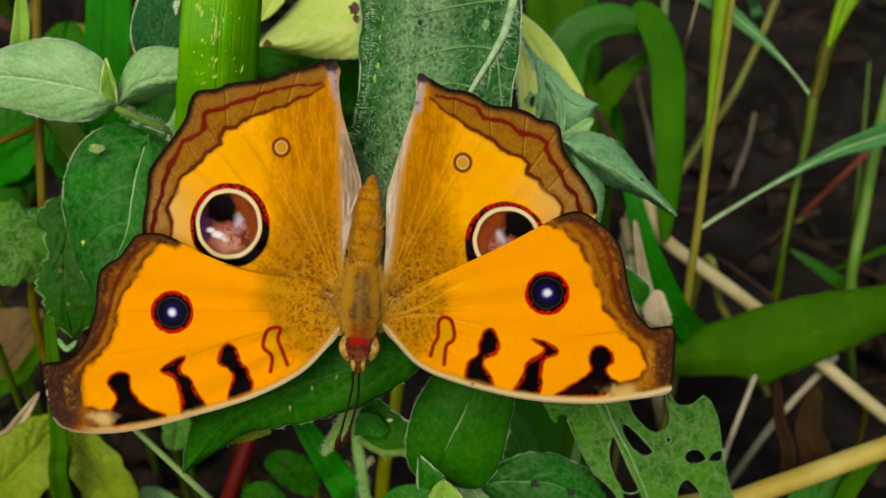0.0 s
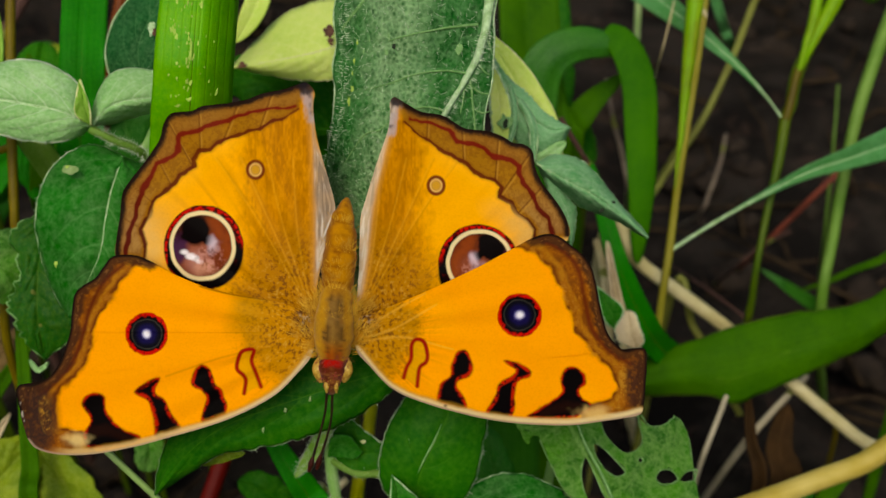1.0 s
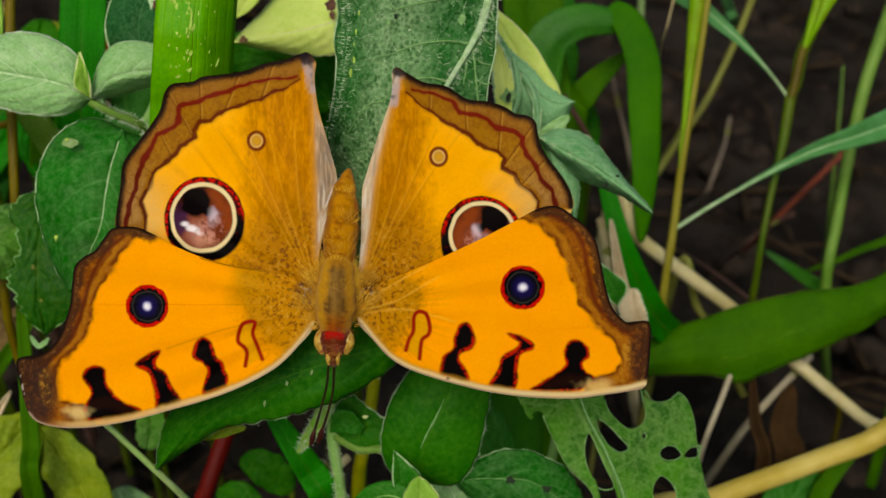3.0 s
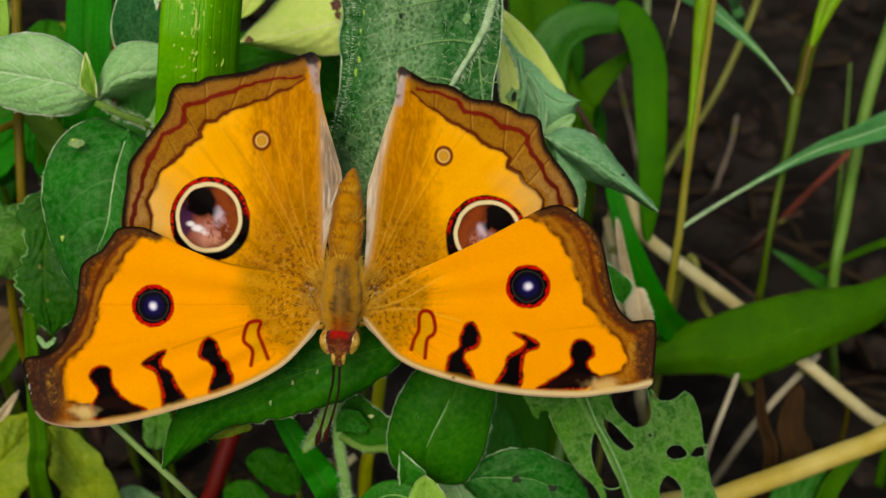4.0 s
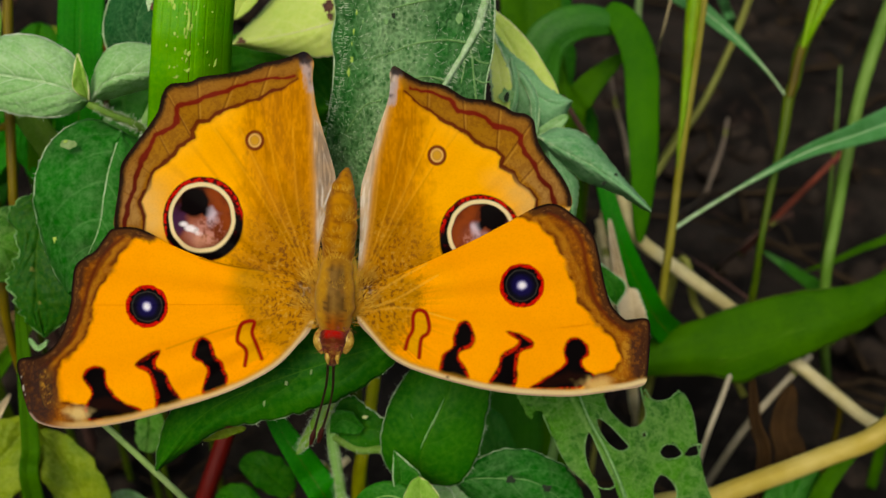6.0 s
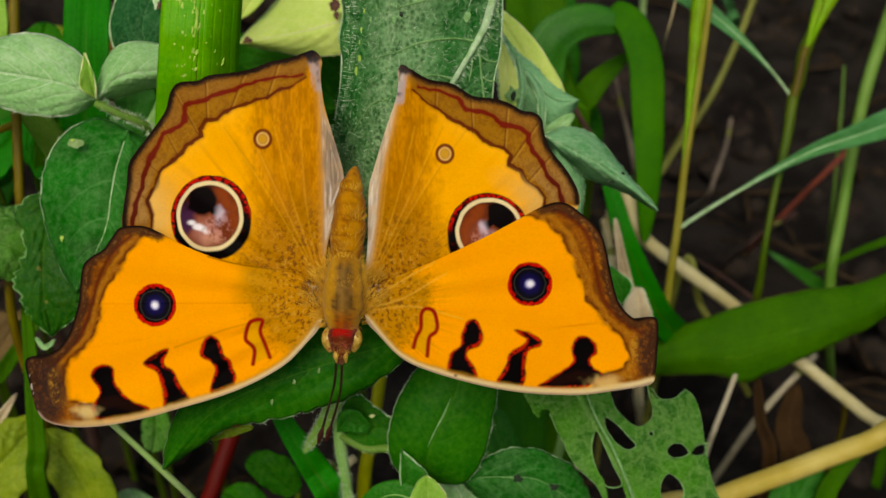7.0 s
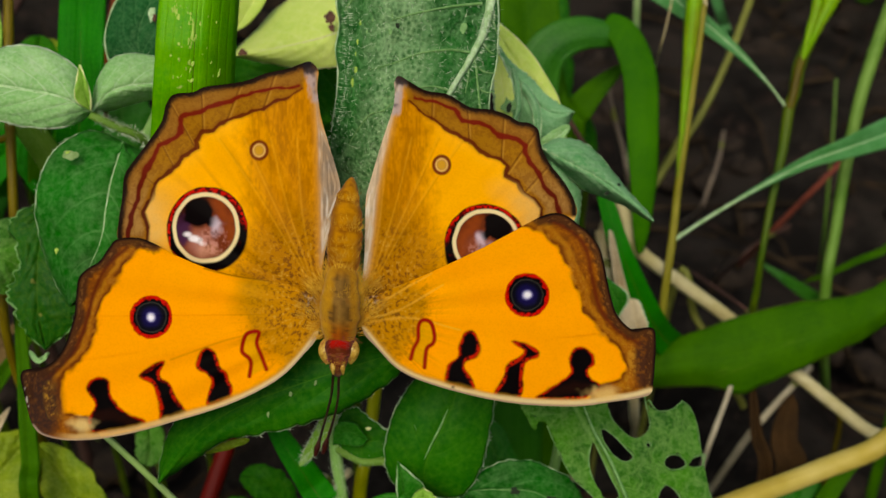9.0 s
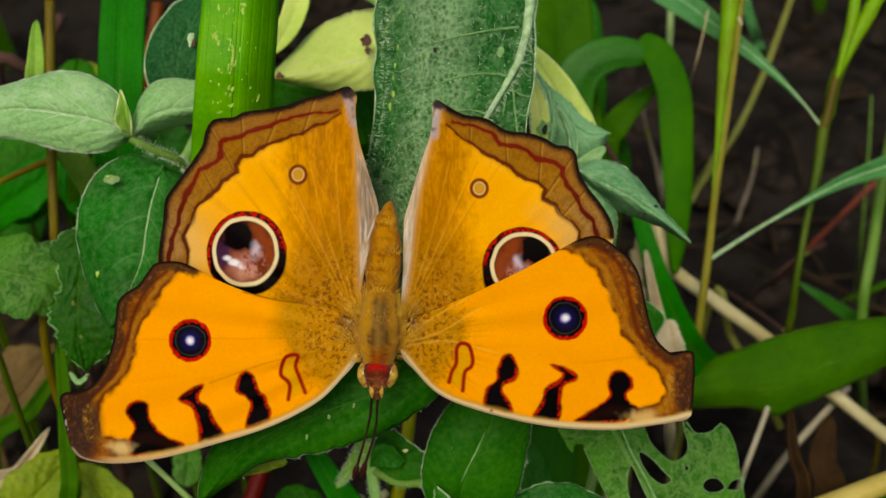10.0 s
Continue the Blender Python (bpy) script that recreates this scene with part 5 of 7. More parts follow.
    bristles(big, [(905, 10, 3.0), (884, 90, 2.5), (840, 152, 2.3), (815, 190, 2.6)], 130, 0.7, 0.5, 31)
    bristles(big, [(916, -60, 4.2), (918, 30, 4.1), (915, 110, 4.5)], 90, 0.6, 0.3, 32)
    bristles(big, [(652, -40, 4.6), (655, 60, 4.8), (646, 150, 5.0), (620, 260, 6.0)], 180, 0.6, 0.4, 33)
    leaf("leaf", w, G_DARK, [(790, 600, 7), (660, 640, 5.5), (560, 672, 5.5), (450, 714, 6.5), (380, 764, 8), (324, 836, 10)], 0, 0, (0.35, 0.5), (100, 27), dl=1.6, dr=1.0, cup=0.3, ripple=0.7, label="dark green leaf below the head", margin=M_RIM, rim_r=0.0001,
         hairs=M_DOWN, quilt=0.12, seed=4, fray=3.0, minus=[(790, 600), (640, 580), (540, 610), (430, 660), (352, 730), (330, 790), (324, 836)], plus=[(790, 600), (730, 662), (664, 705), (600, 731), (520, 750), (440, 765), (380, 800), (324, 836)])
    for q in ((596, 668), (552, 688), (513, 722)):
        blot(w, M_PATCH, *q, 5.1, 2.4, 5.0, int(q[0]))
    oval = leaf("leaf", w, G_DARK, [(784, 856, 19), (790, 805, 17), (818, 744, 16), (842, 690, 16), (852, 610, 17)], 0, 0, (0.55, 0.4), (100, 33), dl=2, dr=2, cup=1.0, quilt=0.08, label="dark oval leaf with a pale rim", margin=M_RIM, rim_r=0.0001, 
         hairs=M_DOWN, seed=5, fray=2.0, plus=[(784, 856), (738, 842), (719, 800), (725, 745), (750, 690), (800, 630), (852, 610)], minus=[(784, 856), (850, 862), (885, 815), (902, 745), (910, 690), (895, 630), (852, 610)])
    stem("vein", oval, M_VEIN, lie_on(oval, [tuple(q) for q in curve_pts([(829, 712), (814, 745), (798, 775), (785, 803)], 14)], 0.06), [0.12, 0.3, 0.3, 0.12], 30, 6, "pale raised vein", lump=0.5)
    for k, run in enumerate(([(786, 806), (804, 810), (822, 804)], [(826, 752), (832, 764), (826, 776)], [(776, 700), (774, 740), (779, 776)], [(832, 784), (842, 790), (848, 780)])):
        stem("streak", oval, M_VEIN, lie_on(oval, [tuple(q) for q in curve_pts(run, 10)], 0.03), [0.1, 0.35, 0.1], 24, 6, "faint pale side vein", flat=0.3, lump=1.2, seed=k)
    leaf("leaf", w, G_DUSK, [(845, 856, 20), (920, 852, 19), (1000, 866, 20), (1110, 960, 24)], 0, 0, (0.5, 0.5), (90, 29), dl=1, dr=3, cup=0.8, quilt=0.3, label="dark leaf with small holes", margin=M_RIM, rim_r=0.0001, rib=M_VEIN, rib_w=0.28, seed=6, fray=2.5,
         plus=[(845, 856), (890, 818), (950, 801), (1010, 815), (1055, 850), (1110, 960)], minus=[(845, 856), (880, 890), (950, 930), (1040, 970), (1110, 960)])
    blot(w, M_HOLE, 946, 855, 17.2, 8, 6, 7)
    blot(w, M_HOLE, 1010, 872, 17.6, 7, 7, 8)
    leaf("leaf", w, G_LIME, [(800, 950, 17), (790, 900, 15.5), (784, 850, 15)], 0, 0, (0.5, 0.7), (40, 15), cup=0.8, quilt=0.1, label="young lime green leaf", margin=M_YRIM, rim_r=0.00008, seed=7, fray=2.0,
         plus=[(800, 950), (756, 905), (768, 865), (784, 850)], minus=[(800, 950), (822, 900), (804, 864), (784, 850)])
    leaf("leaf", w, G_MID, [(744, 890, 17.5), (752, 850, 16.4), (741, 804, 16)], 0, 0, (0.5, 0.7), (40, 13), cup=0.5, label="narrow folded green leaf", margin=M_RIM, rim_r=0.00009, seed=17, plus=[(744, 890), (739, 850), (741, 804)], minus=[(744, 890), (786, 852), (766, 826), (741, 804)])
    leaf("leaf", w, G_MID, [(800, 930, 17), (760, 892, 16), (715, 884, 17), (660, 920, 19)], 22, 26, (0.5, 0.5), (24, 9), seed=8, rib=S_DOWNY)
    leaf("leaf", w, G_DARK, [(636, 775, 20), (672, 768, 19), (705, 765, 18.5), (760, 770, 19)], 0, 0, (0.35, 0.6), (60, 19), quilt=0.15, label="small dark leaf with a pale rim", margin=M_RIM, rim_r=0.0001, seed=9, fray=3.0,
         plus=[(636, 775), (640, 722), (668, 706), (700, 732), (760, 770)], minus=[(636, 775), (664, 796), (710, 802), (760, 770)])
    leaf("leaf", w, G_MID, [(628, 770, 18.5), (650, 748, 17.5), (688, 762, 17.6)], 0, 0, (0.35, 0.6), (40, 13), cup=0.6, label="small olive young leaf", seed=19, fray=2.0, plus=[(628, 770), (634, 736), (664, 734), (688, 762)], minus=[(628, 770), (650, 772), (676, 774), (688, 762)])
    leaf("leaf", w, G_LIME, [(640, 690, 19), (622, 720, 18), (602, 760, 18), (570, 806, 20)], 14, 12, (0.4, 0.6), (60, 13), down=160, hairs=M_DOWN, label="narrow lime green leaf with white hairs", seed=10, rib=S_DOWNY)
    leaf("leaf", w, G_OLD, [(480, 762, 12), (445, 772, 12.4), (405, 782, 13)], 7, 8, (0.4, 0.4), (24, 9), label="pale underside of a curled leaf edge", seed=12)
    side = [(634, 776, 20), (680, 800, 19), (730, 806, 18.5), (792, 868, 19)]
    stem("branch", w, S_FADED, side, [1.0, 0.9, 0.9], 110, label="short green side stalk")
    bristles(w, [(649, 900, 23), (641, 840, 21.5), (632, 770, 20), (640, 700, 20)], 260, 0.8, 1.0, 3)
    bristles(w, side, 140, 0.5, 1.0, 4)
    bristles(w, [(634, 700, 17.6), (604, 756, 17.6), (580, 792, 19)], 150, 0.6, 1.2, 14)
    blot(w, M_YRIM, 690, 744, 16.8, 5, 3, 70)
    leaf("leaf", w, G_YEL, [(700, 20, 30), (610, 52, 29), (530, 70, 30), (456, 82, 30)], 0, 0, (0.35, 0.62), (90, 27), dl=2, dr=6, cup=0.6, quilt=0.2, label="yellowing leaf with brown spots", margin=M_YRIM, rib=M_YRIM, seed=13, fray=1.5,
         plus=[(700, 20), (650, 94), (580, 102), (510, 92), (456, 82)], minus=[(700, 20), (650, -40), (560, -20), (500, 34), (456, 82)])
    blot(w, M_SCAB, 626, 18, 26.8, 9, 11, 1)
    blot(w, M_SCAB, 630, 34, 26.6, 6, 6, 2)
    blot(w, M_SCAB, 474, 77, 28.4, 9, 6, 3)
    leaf("leaf", w, G_YEL, [(520, -120, 33), (508, -60, 32), (490, -10, 32), (460, 38, 33)], 20, 24, (0.5, 0.6), (30, 11), cup=0.8, label="pale yellow-green leaf", seed=14)
    stem("branch", w, S_DOWNY, [(700, 250, 22), (760, 60, 28), (700, 0, 30), (640, -60, 31), (500, -115, 33)], [1.2, 1.0, 0.8], 110)


# ---- downy weed beside the wing ----
def build_downy_weed():
    w = thing("downy_weed", at(*root(480, 520)), "pale downy weed with paired leaves", "weed")
    stem("stem", w, S_FADED, [root(480, 520), (430, 440, 80), (360, 310, 32), (300, 236, 19), (250, 212, 17), (205, 190, 16)], [2.2, 1.9, 1.5, 1.2, 1.1, 0.9], 110, label="hairy pale green stem")
    bristles(w, [(360, 310, 31.2), (300, 236, 18.4), (250, 212, 16.4), (212, 192, 15.6)], 700, 0.55, 1.1, 5)
    leaf("leaf", w, G_PALE, [(206, 184, 16), (160, 162, 14.5), (100, 149, 14.5), (0, 136, 15), (-110, 150, 19)], 0, 0, (0.42, 0.62), (110, 35), dl=2.4, dr=3.0, cup=2.0, quilt=0.22, label="pale downy leaf", down=260, margin=M_DOWN, rim_r=0.00015, rib=M_RIM, rib_w=0.55, hairs=M_DOWN, seed=21, fray=1.0,
         minus=[(206, 184), (198, 140), (178, 106), (130, 78), (80, 70), (20, 84), (-60, 110), (-110, 150)], plus=[(206, 184), (186, 203), (145, 213), (90, 210), (0, 187), (-70, 180), (-110, 150)])
    leaf("leaf", w, G_PALE, [(208, 186, 16), (242, 150, 15), (300, 137, 16), (400, 132, 19)], 0, 0, (0.42, 0.62), (90, 29), dl=2.0, dr=4.0, cup=1.2, quilt=0.18, label="pale downy leaf", margin=M_RIM, rib=M_RIM, rib_w=0.45, hairs=M_DOWN, seed=22, fray=0.8,
         plus=[(208, 186), (216, 140), (240, 96), (282, 84), (340, 96), (400, 132)], minus=[(208, 186), (245, 180), (300, 164), (350, 156), (400, 132)])
    leaf("leaf", w, G_TEAL, [(330, 150, 22), (296, 92, 21), (294, 30, 21), (345, -70, 23)], 56, 60, (0.45, 0.5), (80, 27), dl=2, cup=0.6, quilt=0.25, veins=5, slope=0.5, label="dark rounded leaf with a fringed rim", margin=M_RIM, rim_r=0.0002, hairs=M_DOWN, seed=23)
    leaf("leaf", w, G_LIME, [(207, 184, 15.4), (196, 146, 14), (187, 104, 14)], 0, 0, (0.25, 0.9), (40, 13), cup=0.5, label="small lime green shoot", margin=M_YRIM, rim_r=0.0001, seed=24, plus=[(207, 184), (180, 164), (182, 130), (187, 104)], minus=[(207, 184), (206, 160), (196, 126), (187, 104)])
    leaf("leaf", w, G_DUSK, [(264, 240, 16), (244, 300, 14.5), (234, 352, 14.4), (222, 420, 14.5), (172, 524, 17)], 0, 0, (0.38, 0.62), (110, 37), dl=3, dr=3, cup=1.2, quilt=0.3, veins=5, slope=0.5, label="large dark rounded leaf", margin=M_RIM, rib=M_RIM, hairs=M_DOWN, seed=25, fray=2.0,
         minus=[(264, 240), (225, 222), (190, 222), (148, 250), (122, 296), (112, 350), (122, 414), (146, 480), (172, 524)], plus=[(264, 240), (312, 270), (325, 340), (300, 430), (240, 490), (172, 524)])
    blot(w, M_RIM, 312, 10, 19.6, 6, 14, 44)
    blot(w, M_SCAB, 318, 18, 19.5, 4, 7, 45)
    blot(w, M_PATCH, 172, 264, 13.2, 13, 11, 4)
    blot(w, M_FLECK, 166, 258, 13.05, 4, 3, 5)
    blot(w, M_FLECK, 147, 430, 13.6, 3, 5, 6)
    leaf("leaf", w, G_BLOTCH, [(140, 330, 24), (118, 430, 22), (116, 520, 22), (130, 598, 24)], 0, 0, (0.3, 0.4), (90, 27), quilt=0.3, label="blotched leaf with a torn edge", margin=M_VEIN, seed=26, fray=9.0,
         plus=[(140, 330), (70, 372), (84, 430), (68, 512), (100, 570), (130, 598)], minus=[(140, 330), (190, 420), (190, 500), (172, 560), (130, 598)])
    leaf("leaf", w, G_PALE, [(104, 600, 26), (118, 618, 25), (136, 604, 25)], 4, 4, (0.4, 0.5), (20, 9), cup=0.4, label="pale curled leaf stub", seed=27)
    stem("branch", w, S_DOWNY, [(300, 236, 19), (320, 190, 21), (330, 150, 22)], [1.2, 1.0], 110)
    stem("branch", w, S_DOWNY, [(380, 345, 42), (250, 330, 28), (140, 330, 24)], [1.2, 0.9], 110)


# ---- leaf eaten into holes ----
def build_eaten_weed():
    w = thing("eaten_weed", foot(1170, 900, 22), "green weed with a leaf eaten into holes", "weed")
    stem("stem", w, S_DOWNY, [foot(1170, 900, 22), (1200, 1150, 30), (1190, 1000, 22), (1150, 880, 18)], [2.5, 2.0, 1.4, 1.0], 110, label="green stem")
    gaps = [[(1100, 749), (1116, 757), (1138, 778), (1156, 799), (1140, 808), (1120, 795), (1104, 772)], [(1085, 772), (1100, 800), (1114, 832), (1130, 868), (1160, 1010), (1124, 1010), (1102, 870), (1082, 832), (1077, 800)],
            [(1211, 812), (1218, 798), (1238, 796), (1250, 814), (1226, 822)], [(1200, 866), (1214, 849), (1236, 866), (1240, 890), (1216, 906), (1200, 890)],
            [(1112, 712), (1120, 733), (1150, 763), (1172, 763), (1186, 744), (1181, 712), (1176, 690), (1140, 660), (1112, 680)], [(1184, 698), (1200, 717), (1224, 716), (1244, 702), (1256, 690), (1240, 640), (1190, 640)],
            [(1254, 815), (1264, 800), (1284, 796), (1276, 816)], [(1179, 778), (1184, 773), (1188, 779), (1183, 784)], [(940, 700), (960, 716), (979, 751), (986, 747), (992, 734), (1004, 742), (1000, 762), (960, 770)]]
    outline = [(950, 690), (958, 712), (979, 752), (1004, 742), (1022, 784), (1050, 836), (1092, 882), (1130, 1000), (1340, 1000), (1298, 882), (1286, 840), (1277, 790), (1270, 742), (1258, 712), (1243, 700), (1224, 690), (1150, 680), (950, 680)]
    soft_gaps = [curve_pts(g, 30, True) for g in gaps]
    n_u, n_v = 190, 180
    U, V = np.meshgrid(np.linspace(950, 1330, n_u), np.linspace(645, 1000, n_v), indexing="ij")
    u, v = U.ravel(), V.ravel()
    jag = (vnoise(u * 0.12, v * 0.12, 3) - 0.5) * 3
    d = inside(u, v, curve_pts(outline, 90, True)) + jag
    for g in soft_gaps:
        d = np.maximum(d, -(inside(u, v, g) + jag))
    keep = d < 0
    f = [q for q in grid_faces(n_u, n_v) if all(keep[k] for k in q)]
    depth = 17 + 0.004 * (u - 1100) + 2.2 * (vnoise(u * 0.012, v * 0.012, 5) - 0.5) + np.abs(u - 1080 - (v - 760) * 0.55) * 0.012
    used = sorted({k for q in f for k in q})
    index = {k: i for i, k in enumerate(used)}
    ob = part("leaf", at_np(u, v, depth)[used], [tuple(index[k] for k in q) for q in f], G_EATEN, w, "ragged light green leaf full of eaten holes")
    uvl = ob.data.uv_layers.new(name="UVMap")
    idx = np.empty(len(ob.data.loops), int)
    ob.data.loops.foreach_get("vertex_index", idx)
    st = np.stack([(v[used] - 645) / 355, 0.5 + (u[used] - 1080 - (v[used] - 760) * 0.55) / 420], 1)
    uvl.data.foreach_set("uv", st[idx].ravel())
    sol = ob.modifiers.new("thickness", "SOLIDIFY")
    sol.thickness, sol.offset = 0.00025, 0.0
    def lie(c):
        x, y = c[:, 0], c[:, 1]
        return at_np(x, y, 17 + 0.004 * (x - 1100) + 2.2 * (vnoise(x * 0.012, y * 0.012, 5) - 0.5) + np.abs(x - 1080 - (y - 760) * 0.55) * 0.012)

    for g in (gaps[0], gaps[2], gaps[3], gaps[6], gaps[7]):
        c = curve_pts(g, 60, True)
        part("leaf_margin", *tube_mesh(lie(np.vstack([c, c[:1]])), np.full(61, 0.00007), 5, 1.0, 1.3, 3), M_VEIN, ob, "pale edge of an eaten hole")
    c = curve_pts([outline[k] for k in (3, 4, 5, 6, 7)], 80)
    part("leaf_margin", *tube_mesh(lie(c), np.full(80, 0.00007), 5, 1.0, 1.3, 4), M_VEIN, ob, "pale leaf edge")
    c = curve_pts([outline[k] for k in (8, 9, 10, 11, 12, 13, 14)], 80)
    part("leaf_margin", *tube_mesh(lie(c), np.full(80, 0.00007), 5, 1.0, 1.3, 4), M_VEIN, ob, "pale leaf edge")
    for g in (gaps[4][:7], gaps[5][:4]):
        part("leaf_margin", *tube_mesh(lie(curve_pts(g, 50)), np.full(50, 0.00007), 5, 1.0, 1.3, 6), M_VEIN, ob, "pale eaten leaf edge")
    c = curve_pts(gaps[1][:4] + gaps[1][6:], 60, True)
    part("leaf_margin", *tube_mesh(lie(c), np.full(60, 0.00009), 5, 1.0, 1.4, 5), M_VEIN, ob, "pale edge of the torn strip")
    stem("vein", ob, M_VEIN, [(1062, 690, 16.2), (1086, 752, 15.6), (1110, 796, 15.6), (1128, 836, 15.8), (1146, 882, 16.5), (1180, 1000, 19)], [0.2, 0.3, 0.35, 0.45, 0.55, 0.6], 40, 7, "pale midrib")


# ---- blue-green weed behind the wing ----
def build_blue_weed():
    w = thing("blue_green_weed", foot(1000, 300, 24), "blue-green weed with pointed leaves", "weed")
    stem("stem", w, S_DOWNY, [foot(1000, 300, 24), (1040, 700, 40), (1000, 400, 34), (985, 270, 28), (950, 150, 29), (915, 10, 30)], [2.2, 2.0, 1.4, 1.2, 1.0, 0.8], 110)
    leaf("leaf", w, G_BLUE, [(998, 250, 19), (1050, 280, 17), (1100, 306, 17), (1150, 341, 17.5), (1197, 382, 18)], 0, 0, (0.4, 1.25), (100, 29), dl=3, dr=4, cup=1.0, quilt=0.25, label="pointed blue-green leaf", margin=M_RIM, rib=M_RIM, seed=31, fray=1.0,
         plus=[(998, 250), (1028, 235), (1066, 240), (1098, 262), (1126, 296), (1158, 336), (1184, 364), (1197, 382)], minus=[(998, 250), (1016, 280), (1050, 302), (1078, 326), (1108, 338), (1144, 352), (1176, 372), (1197, 382)])
    leaf("leaf", w, G_BLUE, [(1012, 266, 19.5), (1038, 306, 19.5), (1054, 344, 20), (1059, 398, 21)], 0, 0, (0.4, 0.8), (60, 15), dl=1, dr=1, cup=0.3, quilt=0.2, label="dark blue-green leaf hanging behind", margin=M_RIM, seed=37, fray=2.0,
         plus=[(1012, 266), (1046, 304), (1066, 328), (1067, 352), (1059, 398)], minus=[(1012, 266), (1020, 306), (1036, 340), (1050, 370), (1059, 398)])
    blot(w, M_HOLE, 1114, 333, 15.8, 4, 4, 9)
    blot(w, M_HOLE, 1136, 318, 15.8, 3, 3, 10)
    leaf("leaf", w, G_BLUE, [(914, 52, 23), (952, 116, 22), (988, 166, 21.6), (1022, 188, 22), (1057, 186, 22)], 0, 0, (0.4, 0.42), (90, 29), dl=1.0, dr=2.0, cup=0.8, ripple=0.4, quilt=0.12, veins=5, label="folded blue-green leaf", margin=M_RIM, rib=M_RIM, seed=32, fray=2.5,
         plus=[(914, 52), (948, 98), (980, 124), (1006, 154), (1034, 174), (1057, 186)], minus=[(914, 52), (930, 110), (950, 190), (996, 236), (1036, 222), (1057, 186)])
    leaf("leaf", w, G_BLUE, [(950, 110, 21.4), (957, 145, 20.8), (957, 180, 20.8), (944, 226, 21.4)], 5, 6, (0.3, 0.3), (50, 9), cup=-0.5, label="pale rolled leaf edge", margin=M_RIM, seed=38)
    leaf("leaf", w, G_BLUE, [(966, 136, 21.0), (984, 164, 20.4), (993, 196, 20.4), (992, 246, 21.2)], 6, 7, (0.3, 0.3), (50, 9), cup=-0.5, label="pale rolled leaf edge", margin=M_RIM, seed=39)
    leaf("leaf", w, G_PALE, [(996, 246, 22.5), (1020, 236, 22.4), (1050, 212, 22.6)], 14, 10, (0.4, 0.5), (30, 9), cup=0.4, label="pale underside of a leaf", seed=40)
    leaf("leaf", w, G_YEL, [(905, 10, 27), (945, 80, 26), (985, 150, 26), (1046, 250, 27)], 0, 0, (0.4, 0.6), (60, 15), cup=0.8, quilt=0.2, label="yellow-green spotted leaf", margin=M_YRIM, rim_r=0.0001, seed=33,
         plus=[(905, 10), (950, 46), (988, 88), (1014, 130), (1034, 172), (1046, 250)], minus=[(905, 10), (910, 90), (930, 180), (980, 240), (1046, 250)])
    leaf("leaf", w, G_YEL, [(912, 56, 22), (926, 110, 21.6), (934, 170, 21.6), (940, 250, 22)], 0, 0, (0.35, 0.4), (50, 13), cup=0.4, label="narrow yellow-green spotted leaf", margin=M_RIM, seed=36, fray=2.0,
         plus=[(912, 56), (938, 108), (952, 160), (950, 210), (940, 250)], minus=[(912, 56), (912, 110), (918, 180), (928, 220), (940, 250)])
    blot(w, M_VEIN, 940, 176, 20.9, 12, 13, 91)
    blot(w, M_HOLE, 941, 180, 20.8, 6, 8, 92)
    leaf("leaf", w, G_MID, [(1104, 470, 34), (1118, 495, 32), (1132, 520, 32), (1136, 545, 33)], 0, 0, (0.4, 0.5), (40, 13), cup=0.6, label="small green leaf", margin=M_RIM, seed=34,
         plus=[(1104, 470), (1130, 490), (1152, 512), (1136, 545)], minus=[(1104, 470), (1112, 510), (1122, 534), (1136, 545)])
    stem("branch", w, S_DOWNY, [(1005, 420, 29), (1050, 430, 33), (1095, 450, 34)], [0.9, 0.7], 110)


# ---- grasses ----
def grass(name, label, root, group="grasses"):
    return thing("grass_plant", root, label, "grass", group)


SWAYING = []


